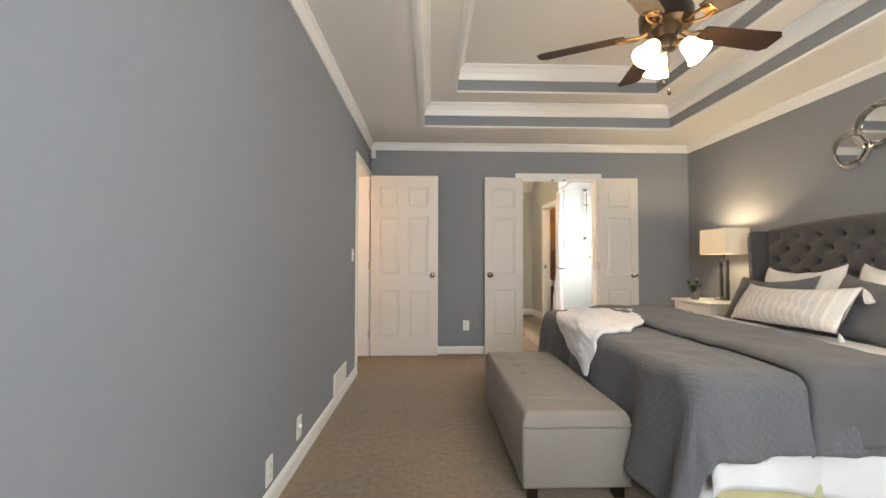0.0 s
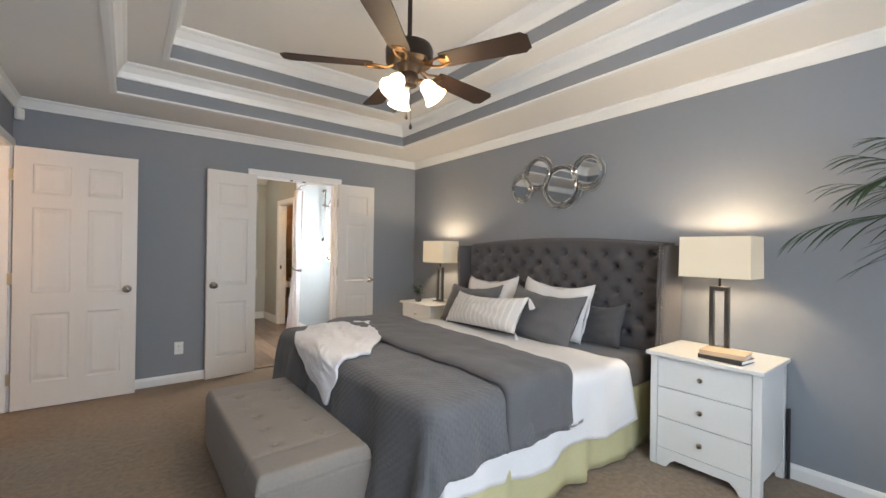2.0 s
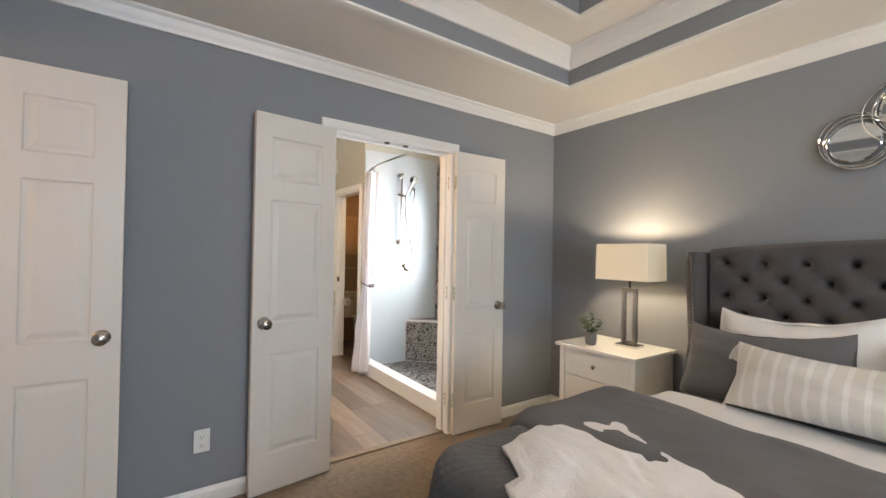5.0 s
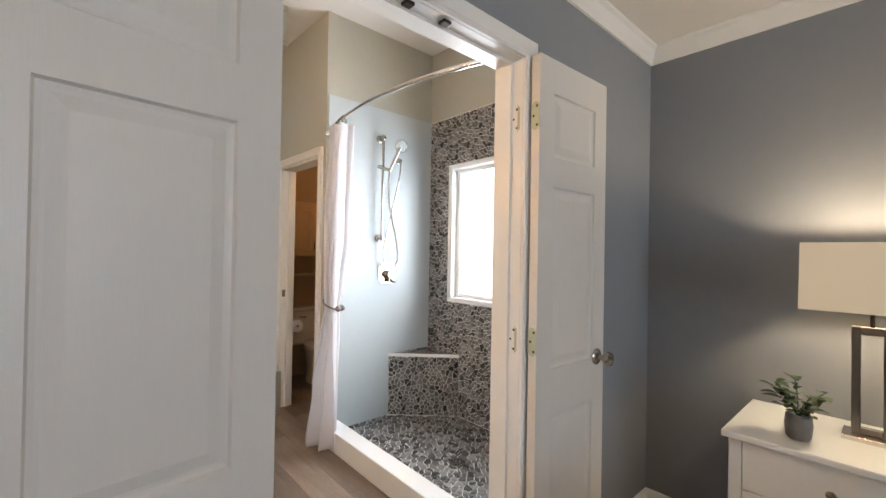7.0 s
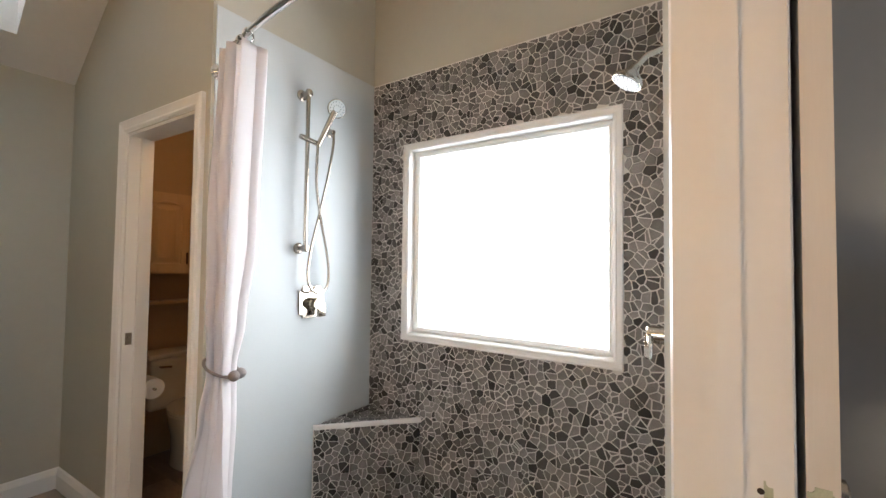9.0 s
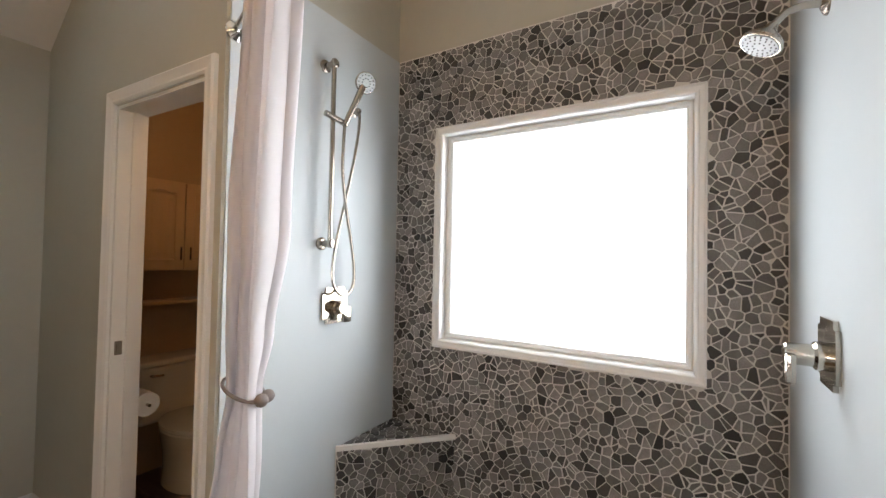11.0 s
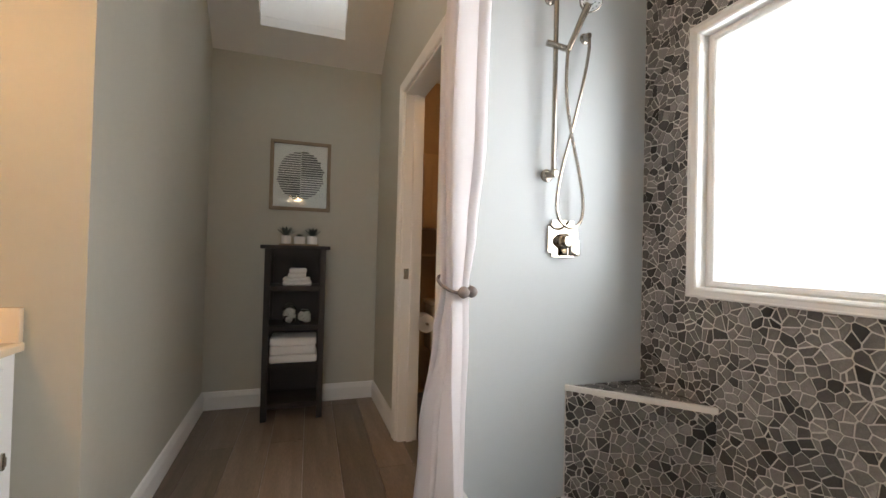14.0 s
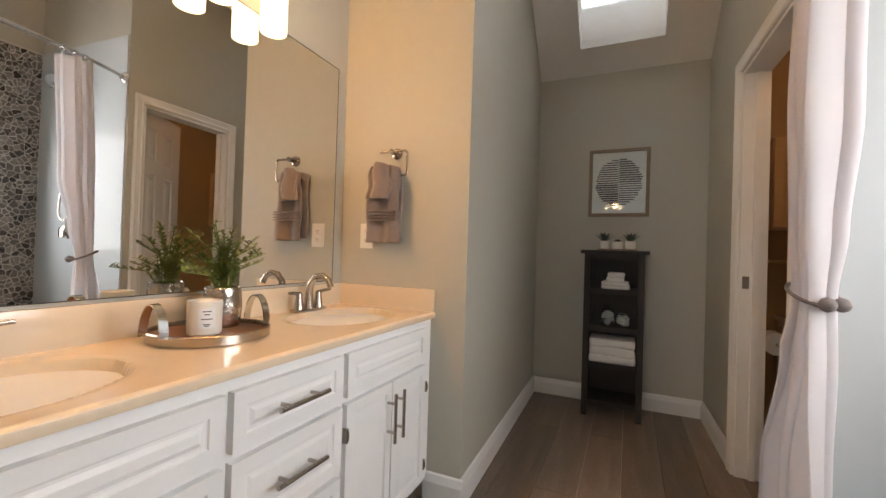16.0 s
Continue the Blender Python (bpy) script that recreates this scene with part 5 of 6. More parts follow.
# corner bench: triangle seat
BX_, BY_, BH = 3.565, 7.715, 0.512
bm = bmesh.new()
tri = [(BX_, HY - 0.009), (TX - 0.001, HY - 0.009), (TX - 0.001, BY_)]
lo, hi = [bm.verts.new((x, y, 0.028)) for x, y in tri], [bm.verts.new((x, y, BH - 0.003)) for x, y in tri]
bm.faces.new(lo), bm.faces.new(hi)
for i in range(3):
    bm.faces.new((lo[i], lo[(i + 1) % 3], hi[(i + 1) % 3], hi[i]))
bench = shower("shower_bench", bm, M["grout"], "triangular corner seat clad in grey mosaic")
dirb = Vector((TX - BX_, BY_ - HY, 0)).normalized()
nrm = Vector((dirb.y, -dirb.x, 0))
p0, p1 = Vector((BX_, HY - 0.009, 0)), Vector((TX - 0.001, BY_, 0))
bm = bmesh.new()
vs = [p0 + nrm * 0.012, p1 + nrm * 0.012, p1 - nrm * 0.006, p0 - nrm * 0.006]
lo, hi = [bm.verts.new((v.x, v.y, BH - 0.016)) for v in vs], [bm.verts.new((v.x, v.y, BH + 0.006)) for v in vs]
bm.faces.new(lo), bm.faces.new(hi)
for i in range(4):
    bm.faces.new((lo[i], lo[(i + 1) % 4], hi[(i + 1) % 4], hi[i]))
part("edge_strip", bm, M["curb"], bench, "pale edge trim")

# window in the tiled wall
win = empty("window_2", TX, (WY0 + WY1) / 2, (WZ0 + WZ1) / 2, "white framed frosted shower window, bright with daylight", "window")
tagged(win, kind="structure")
wy, wz = (WY1 - WY0) / 2, (WZ1 - WZ0) / 2
FRM = [(-0.003, -0.055), (-0.003, 0.006), (0.003, 0.012), (0.009, 0.013), (0.011, 0.009), (0.027, 0.012), (0.031, 0.018), (0.035, 0.018), (0.037, 0.014), (0.037, 0.0), (0.012, -0.055)]
part("casing", ring(bmesh.new(), -wy, wy, -wz, wz, FRM, lambda u, v, h: (-h, u, v)), M["trim"], win)
part("window_frame", ring(bmesh.new(), -wy + 0.030, wy - 0.030, -wz + 0.030, wz - 0.030, [(0, 0), (0, 0.03), (0.008, 0.036), (0.018, 0.036), (0.024, 0.03), (0.03, 0.03), (0.03, 0)], lambda u, v, h: (0.075 - h, u, v)), M["trim"], win)
gp = part("pane", B(0.052, 0.058, -wy + 0.028, wy - 0.028, -wz + 0.028, wz - 0.028), M["frosted"], win, "frosted glass pane")
gp.visible_shadow = False


def hand_shower():
    hs = empty("hand_shower", 3.448, HY - 0.0085, 1.41, "brushed nickel hand shower on a slide bar with hose", "shower set")
    bar_x, bar_y = 0.0, -0.055
    part("slide_bar", tube(bmesh.new(), [(bar_x, bar_y, 0.005), (bar_x, bar_y, 0.815)], 0.0105, 16), M["steel"], hs, smooth=True)
    for z in (0.02, 0.795):
        b_ = lathe(bmesh.new(), [(0.028, 0), (0.028, 0.006), (0.022, 0.010), (0.013, 0.012), (0.013, 0.05), (0.018, 0.052), (0.018, 0.068), (0.012, 0.072)], seg=20, m=pose(bar_x, 0, z, 90))
        part("bar_mount", b_, M["steel"], hs, smooth=True)
    sl = part("slider", tube(bmesh.new(), [(-0.045, bar_y - 0.002, 0.568), (0.055, bar_y - 0.018, 0.548)], 0.013, 14), M["steel"], hs, smooth=True)
    a, b_ = Vector((0.040, bar_y - 0.03, 0.535)), Vector((0.108, bar_y - 0.068, 0.722))
    part("hand_grip", tube(bmesh.new(), [a, a * 0.6 + b_ * 0.4, b_], [0.012, 0.013, 0.016], 14), M["steel"], hs, smooth=True)
    d = Vector((-0.42, -0.82, -0.30)).normalized()
    m = Matrix.Translation(b_ + Vector((0.012, 0, 0.02))) @ d.to_track_quat("Z", "Y").to_matrix().to_4x4()
    head = part("spray_head", lathe(bmesh.new(), [(0.016, -0.03), (0.03, -0.018), (0.046, 0.0), (0.048, 0.012), (0.044, 0.016)], seg=26), M["steel"], hs, smooth=True)
    head.matrix_basis = m
    b2 = lathe(bmesh.new(), [(0.0435, 0.0155), (0.043, 0.018), (0.001, 0.0185)], seg=26)
    fc = part("spray_face", b2, M["chrome"], head, "perforated chrome spray face", True)
    b2 = bmesh.new()
    for k in range(24):
        r, t_ = (0.034, k * 0.45) if k < 14 else (0.018, k * 0.628)
        lathe(b2, [(0.003, 0.018), (0.0025, 0.020), (0.0005, 0.0203)], (r * math.cos(t_), r * math.sin(t_), 0), 6)
    part("nozzle", b2, M["black"], fc, "dark rubber nozzles")
    sup = lathe(bmesh.new(), [(0.024, 0), (0.024, 0.006), (0.016, 0.010), (0.014, 0.034), (0.010, 0.040)], seg=18, m=pose(0.182, 0, 0.652, 90))
    part("hose_outlet", sup, M["steel"], hs, smooth=True)
    P = [Vector(v) for v in ((0.182, -0.036, 0.637), (0.178, -0.04, 0.58), (0.156, -0.045, 0.47), (0.125, -0.047, 0.34), (0.087, -0.048, 0.193), (0.042, -0.05, 0.03), (0.021, -0.052, -0.097), (0.035, -0.056, -0.175), (0.088, -0.058, -0.207), (0.140, -0.056, -0.175), (0.153, -0.052, -0.092), (0.133, -0.05, 0.03), (0.087, -0.056, 0.193), (0.05, -0.07, 0.33), (0.036, -0.085, 0.45), (0.040, -0.085, 0.535))]
    pts = []
    for i in range(len(P) - 1):
        q0, q1, q2, q3 = P[max(0, i - 1)], P[i], P[i + 1], P[min(len(P) - 1, i + 2)]
        for s in range(6):
            t_ = s / 6
            pts.append(0.5 * ((2 * q1) + (q2 - q0) * t_ + (2 * q0 - 5 * q1 + 4 * q2 - q3) * t_ ** 2 + (3 * q1 - q0 - 3 * q2 + q3) * t_ ** 3))
    pts.append(P[-1])
    part("hose", tube(bmesh.new(), pts, [0.0068 + 0.0006 * (i % 2) for i in range(len(pts))], 10), M["steel"], hs, "flexible metal hose", True)
    return hs


hand_shower()


def valve(m, label, long_):
    v = new("shower_valve")
    v.matrix_basis = m
    tagged(v, label, "shower valve", "shower valves")
    bm = B(-0.074, 0.074, -0.010, 0, -0.080, 0.080)
    es = [e for e in bm.edges if abs(e.verts[0].co.y - e.verts[1].co.y) > 0.005]
    bmesh.ops.bevel(bm, geom=es, offset=0.02, segments=5, affect="EDGES")
    part("plate", bm, M["polished"], v, smooth=True)
    part("stem", lathe(bmesh.new(), [(0.034, 0), (0.034, 0.02), (0.027, 0.026), (0.026, long_), (0.022, long_ + 0.004)], seg=22, m=pose(0, -0.01, -0.01, 90)), M["polished"], v, smooth=True)
    part("handle", B(0.004, 0.05, -0.012 - long_ - 0.004, -long_ + 0.004, -0.075, -0.005, 0.006, seg=2), M["polished"], v, "flat lever handle", True)
    return v


valve(pose(3.533, HY - 0.0085, 1.158), "brushed nickel shower valve with lever on pale panel", 0.045)
valve(pose(3.505, SF + 0.0005, 1.172, 0, 0, 180), "brushed nickel shower valve under the shower head", 0.075)

sh_ = empty("fixed_shower", 3.53, SF + 0.0005, 2.02, "brushed nickel fixed shower head on a curved arm", "shower head")
part("flange", lathe(bmesh.new(), [(0.028, 0), (0.026, 0.006), (0.012, 0.014)], seg=20, m=pose(0, 0, 0, -90)), M["steel"], sh_, smooth=True)
part("arm", tube(bmesh.new(), [(0, 0.0, 0), (-0.010, 0.045, 0.004), (-0.026, 0.085, -0.012), (-0.040, 0.112, -0.045)], 0.0095, 12), M["steel"], sh_, smooth=True)
hd = part("spray_head", lathe(bmesh.new(), [(0.012, 0.02), (0.02, 0.0), (0.045, -0.022), (0.05, -0.032), (0.046, -0.037), (0.001, -0.038)], seg=26), M["steel"], sh_, smooth=True)
hd.matrix_basis = pose(-0.045, 0.122, -0.062, 28, 10, 0)
fc = part("spray_face", lathe(bmesh.new(), [(0.044, -0.0372), (0.042, -0.0395), (0.020, -0.0402), (0.001, -0.0404)], seg=26), M["greyface"], hd, "pale grey perforated spray face", True)
bm = bmesh.new()
for k in range(40):
    r, t_ = ((0.037, k * 0.349) if k < 18 else (0.027, k * 0.449)) if k < 32 else (0.014, k * 0.785)
    lathe(bm, [(0.0021, -0.0398), (0.0018, -0.0418), (0.0004, -0.042)], (r * math.cos(t_), r * math.sin(t_), 0), 6)
part("nozzle", bm, M["darkmetal"], fc, "dark rubber nozzles")

# curved rod and curtain
RM, RH, RZ = (SF + HY - 0.008) / 2, (HY - 0.008 - SF) / 2, 2.158
rod_x = lambda y: 3.035 - 0.150 * (1 - ((y - RM) / RH) ** 2)
rd = empty("shower_curtain_rod", 3.0, RM, RZ, "curved chrome shower curtain rod between two walls", "curtain rod")
part("rod", tube(bmesh.new(), [(rod_x(y) - 3.0, y - RM, 0) for y in (SF + 0.002 + (2 * RH - 0.004) * i / 40 for i in range(41))], 0.0125, 14), M["chrome"], rd, smooth=True)
for y, s in ((SF + 0.0005, 1), (HY - 0.0085, -1)):
    b_ = lathe(bmesh.new(), [(0.036, 0), (0.036, 0.006), (0.024, 0.018), (0.016, 0.03)], seg=22, m=pose(rod_x(y) - 3.0, y - RM, 0, -90 * s))
    part("end_flange", b_, M["chrome"], rd, smooth=True)

CUX, CUY, CTZ = 2.94, 7.80, 0.967
cu = empty("shower_curtain", CUX, CUY, 0, "white fabric shower curtain drawn aside with a cord tie", "curtain")
bm = bmesh.new()
# height, centre, run along the bunch (turning from rod to floor), length of the run, depth of the pleats
CKEY = [(0.03, 2.906, 7.940, 0.44, -0.90, 0.275, 0.056), (0.45, 2.918, 7.908, 0.40, -0.92, 0.210, 0.058), (0.80, 2.942, 7.875, 0.25, -0.97, 0.130, 0.050), (CTZ, 2.952, 7.868, 0.15, -0.99, 0.088, 0.044),
        (1.15, 2.950, 7.845, 0.0, -1.0, 0.115, 0.060), (1.45, 2.948, 7.810, -0.15, -0.99, 0.165, 0.072), (2.128, 2.950, 7.785, -0.23, -0.97, 0.165, 0.064)]


def cur(u, v):
    z = 2.128 - 2.098 * v
    k = next(i for i in range(len(CKEY) - 1) if z <= CKEY[i + 1][0] + 1e-6)
    a, b_ = CKEY[k], CKEY[k + 1]
    t_ = (z - a[0]) / (b_[0] - a[0])
    t_ = t_ * t_ * (3 - 2 * t_)
    _, cx, cy, ax, ay, ln, dp = (p_ + (q_ - p_) * t_ for p_, q_ in zip(a, b_))
    ph = u * 2 * math.pi * 2.5 + 0.7 * math.sin(z * 1.4) + 0.5
    wave = (math.sin(ph) * 0.85 + 0.5 * noise.noise((u * 5, z * 0.5, 4))) * dp + 0.006 * noise.noise((u * 14, z * 2.0, 9))
    run_ = (u - 0.5) * ln + 0.25 * dp * math.sin(2 * ph)
    return Vector((cx + ax * run_ - ay * wave - CUX, cy + ay * run_ + ax * wave - CUY, z))


sheet(bm, 190, 70, cur)
part("fabric", thicken(bm, 0.0012), M["curtain"], cu, smooth=True, angle=180)
for k in range(8):
    p = cur(0.05 + k * 0.9 / 7, 0.0)
    rx_ = rod_x(CUY + p.y) - CUX
    pts = [(rx_ + 0.019 * math.cos(i * math.pi / 8), p.y, RZ - 0.010 + 0.026 * math.sin(i * math.pi / 8)) for i in range(16)]
    part("curtain_ring", tube(bmesh.new(), pts, 0.0022, 6, True), M["chrome"], cu, smooth=True)
tie = empty("curtain_tie", 2.952, 7.868, CTZ, "taupe cord tieback with two round magnetic beads", "tieback")
pts = [(0.056 * math.cos(a), 0.060 * math.sin(a), 0.010 + 0.028 * math.sin(a - 0.3)) for a in (i * 2 * math.pi / 28 for i in range(28))]
part("cord", tube(bmesh.new(), pts, 0.0055, 8, True), M["rope"], tie, smooth=True)
for dx, dy in ((0.008, -0.072), (0.044, -0.052)):
    part("bead", lathe(bmesh.new(), [(0.002, -0.020), (0.013, -0.015), (0.020, -0.004), (0.020, 0.004), (0.013, 0.015), (0.002, 0.020)], (dx, dy, -0.012), 18), M["rope"], tie, "round taupe bead", True)
dr = empty("shower_drain", 3.47, 7.20, 0.034, "round metal drain in the mosaic shower floor", "drain")
part("plate", lathe(bmesh.new(), [(0.052, 0), (0.05, 0.003), (0.001, 0.003)], seg=26), M["steel"], dr, smooth=True)
bm = bmesh.new()
for k in range(10):
    lathe(bm, [(0.006, 0.0028), (0.006, 0.0036)], (0.032 * math.cos(k * 0.628), 0.032 * math.sin(k * 0.628), 0), 8)
part("drain_hole", bm, M["black"], dr)

# ---------- vanity ----------
VY0, VY1, VX = BS + 0.002, TOW - 0.002, 1.709
va = empty("vanity_cabinet", 1.40, (VY0 + VY1) / 2, 0, "long white vanity cabinet with raised-panel doors and drawers", "vanity")
vy, vx = (VY0 + VY1) / 2, 1.40
part("carcass", B(BW + 0.002 - vx, VX - vx, VY0 - vy, VY1 - vy, 0.095, 0.779), M["cabinet"], va)
part("toe_kick", B(BW + 0.002 - vx, VX - 0.07 - vx, VY0 - vy, VY1 - vy, 0.0, 0.095), M["darkmetal"], va)


def front(name, y0, y1, z0, z1, handle=None):
    w, h = y1 - y0, z1 - z0
    e = 0.034
    bm = panelled(bmesh.new(), w, h, 0.020, [(e, w - e, e, h - e)], depth=0.006, lip=0.006, field=0.016 if h < 0.2 else 0.030)
    p = part(name, bm, M["cabinet"], va)
    p.matrix_basis = Matrix.Translation((VX + 0.0102 - vx, y0 - vy, z0)) @ Matrix.Rotation(radians(90), 4, "Z")
    if handle:
        kind, c, zc = handle
        bm = bmesh.new()
        ln = 0.085
        if kind == "h":
            tube(bm, [(c - ln, -0.042, zc), (c + ln, -0.042, zc)], 0.0062, 12)
            posts = [(c - 0.05, zc), (c + 0.05, zc)]
        else:
            tube(bm, [(c, -0.042, zc - ln), (c, -0.042, zc + ln)], 0.0062, 12)
            posts = [(c, zc - 0.05), (c, zc + 0.05)]
        for a, b_ in posts:
            tube(bm, [(a, -0.009, b_), (a, -0.042, b_)], 0.005, 10)
        part("bar_handle", bm, M["steel"], p, "brushed nickel bar handle", True)
    return p


C0, C1 = 7.008, 7.392
for a, b_ in ((C0 + 0.008, C1 - 0.008),):
    for z0, z1 in ((0.616, 0.748), (0.412, 0.596), (0.115, 0.392)):
        front("drawer", a, b_, z0, z1, ("h", (b_ - a) / 2, (z1 - z0) / 2))
for a, b_ in ((C1 + 0.014, VY1 - 0.075), (VY0 + 0.03, C0 - 0.012)):
    mid = (a + b_) / 2
    front("false_drawer", a, b_, 0.616, 0.748)
    d1 = front("cabinet_door", a, mid - 0.003, 0.115, 0.596, ("v", mid - 0.003 - a - 0.026, 0.365))
    d2 = front("cabinet_door", mid + 0.003, b_, 0.115, 0.596, ("v", 0.026, 0.365))
    for d, xx in ((d1, -0.006), (d2, b_ - mid - 0.003 - 0.004)):
        for z in (0.07, 0.39):
            bm = B(xx, xx + 0.010, -0.016, 0.004, z - 0.022, z + 0.022, 0.002)
            tube(bm, [(xx + 0.005, -0.017, z - 0.012), (xx + 0.005, -0.017, z + 0.012)], 0.004, 8)
            part("hinge", bm, M["steel"], d, "exposed nickel hinge")

# countertop with two moulded bowls and splashes
ct = empty("countertop", 1.40, vy, 0.779, "cream cultured marble top with two moulded sinks", "countertop")
bowls = [(1.472, 7.70), (1.485, 6.70)]
bm = bmesh.new()


def top(u, v):
    x, y = BW + 0.004 + (VX + 0.022 - BW - 0.004) * u, VY0 + (VY1 - VY0) * v
    z = 0.026
    for bx, by in bowls:
        q = math.hypot((x - bx) / 0.172, (y - by) / 0.225)
        if q < 1.12:
            k = max(0, 1 - (q / 1.0) ** 2.4) if q < 1 else 0
            z -= 0.125 * k ** 0.55 if k > 0 else 0
            if q >= 0.98:
                z -= 0.004 * (1.12 - q) / 0.14
    if u > 0.985:
        z -= 0.006 * ((u - 0.985) / 0.015) ** 2
    return (x - 1.40, y - vy, z)


sheet(bm, 70, 200, top)
bmesh.ops.recalc_face_normals(bm, faces=bm.faces)
part("slab", bm, M["cream"], ct, smooth=True, angle=60)
part("front_edge", B(VX + 0.006 - 1.40, VX + 0.0222 - 1.40, VY0 - vy, VY1 - vy, 0.0, 0.0205, 0.004), M["cream"], ct, smooth=True)
part("backsplash", B(BW + 0.0015 - 1.40, BW + 0.020 - 1.40, VY0 - vy, VY1 - vy, 0.02, 0.125, 0.004), M["cream"], ct, smooth=True).matrix_basis = ct.matrix_basis.inverted() @ VT @ ct.matrix_basis
part("side_splash", B(BW + 0.021 - 1.40, VX + 0.018 - 1.40, VY1 - vy - 0.019, VY1 - vy, 0.024, 0.122, 0.004), M["cream"], ct, smooth=True)
for bx, by in bowls:
    part("drain", lathe(bmesh.new(), [(0.024, -0.098), (0.022, -0.094), (0.002, -0.0935)], (bx - 1.40, by - vy, 0), 18), M["chrome"], ct, "chrome sink drain", True)

for bx, by in bowls:
    fa = empty("faucet", BW + 0.085, by, 0.8055, "brushed nickel two-handle faucet at the sink", "faucet", "faucets on the vanity")
    part("base_plate", B(-0.026, 0.026, -0.082, 0.082, 0, 0.014, 0.008, seg=3), M["steel"], fa, smooth=True)
    part("spout", tube(bmesh.new(), [(0, 0, 0.012), (0, 0, 0.075), (0.008, 0, 0.115), (0.032, 0, 0.143), (0.066, 0, 0.148), (0.096, 0, 0.132), (0.110, 0, 0.104)], [0.020, 0.015, 0.0135, 0.013, 0.0125, 0.012, 0.0125], 16), M["steel"], fa, smooth=True)
    for s in (-1, 1):
        part("handle_body", lathe(bmesh.new(), [(0.021, 0.012), (0.018, 0.03), (0.012, 0.06), (0.013, 0.072), (0.010, 0.078)], (0, s * 0.055, 0), 18), M["steel"], fa, smooth=True)
        part("lever", tube(bmesh.new(), [(0, s * 0.05, 0.074), (0.004, s * 0.09, 0.080), (0.008, s * 0.118, 0.082)], [0.008, 0.007, 0.0055], 12), M["steel"], fa, smooth=True)

mr = empty("vanity_mirror", BW, vy, 0.916, "large frameless wall mirror above the vanity", "mirror")
mr.matrix_basis = VT @ mr.matrix_basis
part("mirror_glass", B(0.0015, 0.006, VY0 - vy + 0.01, VY1 - vy - 0.070, 0.0, 0.986), M["mirror"], mr)
part("edge", ring(bmesh.new(), VY0 - vy + 0.01, VY1 - vy - 0.070, 0.0, 0.986, [(0, 0.001), (0, 0.0068), (0.0025, 0.0068), (0.0025, 0.001)], lambda u, v, h: (h, u, v)), M["darkmetal"], mr, "dark mirror edge")

vl = empty("vanity_light", BW, 7.14, 2.042, "nickel four-light vanity fixture with lit opal cylinder shades", "wall light")
vl.matrix_basis = VT @ vl.matrix_basis
part("back_plate", B(0.0015, 0.022, -0.42, 0.42, -0.03, 0.03, 0.006), M["steel"], vl, smooth=True)
for dy in (-0.3225, -0.1075, 0.1075, 0.3225):
    part("arm", tube(bmesh.new(), [(0.02, dy, 0.0), (0.062, dy, 0.0), (0.075, dy, -0.03)], 0.008, 10), M["steel"], vl, smooth=True)
    b_ = lathe(bmesh.new(), [(0.02, -0.03), (0.042, -0.036), (0.045, -0.05), (0.045, -0.215), (0.041, -0.215), (0.040, -0.06), (0.02, -0.045)], (0.075, dy, 0), 26)
    s_ = part("glass_shade", b_, M["vanityshade"], vl, "lit opal glass cylinder shade", True)
    s_.visible_shadow = False
    lamp("vanity_bulb", "POINT", VT @ pose(BW + 0.075, 7.14 + dy, 1.91), 12.5, (1.0, 0.50, 0.16), 0.04)

tr = empty("serving_tray", 1.418, 7.185, 0.8065, "round wooden tray with silver rim and loop handles", "tray")
part("board", lathe(bmesh.new(), [(0.002, 0.004), (0.145, 0.004), (0.148, 0.012), (0.002, 0.013)], seg=48), M["traywood"], tr, smooth=True)
part("rim", lathe(bmesh.new(), [(0.148, 0.0), (0.153, 0.001), (0.154, 0.024), (0.150, 0.026), (0.148, 0.022)], seg=48, loop=True), M["steel"], tr, smooth=True)
for s in (-1, 1):
    bm, g = bmesh.new(), []
    for i in range(17):
        a = i * math.pi / 16
        g.append([bm.verts.new((0.045 * math.cos(a), s * 0.155 + w, 0.02 + 0.085 * math.sin(a))) for w in (-0.011, 0.011)])
    for p_, q_ in zip(g, g[1:]):
        bm.faces.new((p_[0], q_[0], q_[1], p_[1]))
    part("loop_handle", thicken(bm, 0.004), M["chrome"], tr, "polished silver loop handle", True)
cd = empty("candle_jar", 1.442, 7.148, 0.820, "cream candle jar with a printed white label", "candle")
part("jar", lathe(bmesh.new(), [(0.002, 0), (0.038, 0.001), (0.042, 0.006), (0.043, 0.09), (0.040, 0.092), (0.038, 0.086), (0.002, 0.085)], seg=32), M["wax"], cd, smooth=True)
bm = bmesh.new()
sheet(bm, 8, 1, lambda u, v: (0.0436 * math.cos(-0.95 + u * 0.95), 0.0436 * math.sin(-0.95 + u * 0.95), 0.022 + 0.052 * v))
lb = part("label", bm, M["paper"], cd, "white printed label")
bm = bmesh.new()
for z, a0, a1 in ((0.066, -0.75, -0.25), (0.058, -0.65, -0.35), (0.046, -0.8, -0.2), (0.032, -0.7, -0.3), (0.028, -0.62, -0.38)):
    g = [[bm.verts.new((0.0440 * math.cos(a0 + (a1 - a0) * i / 6), 0.0440 * math.sin(a0 + (a1 - a0) * i / 6), z + d)) for d in (-0.0012, 0.0012)] for i in range(7)]
    for p_, q_ in zip(g, g[1:]):
        bm.faces.new((p_[0], q_[0], q_[1], p_[1]))
part("print", bm, M["ink"], lb, "small grey printed lines")
vs_ = empty("vase_plant", 1.375, 7.252, 0.820, "bushy green sprigs in a hammered silver vase", "plant")
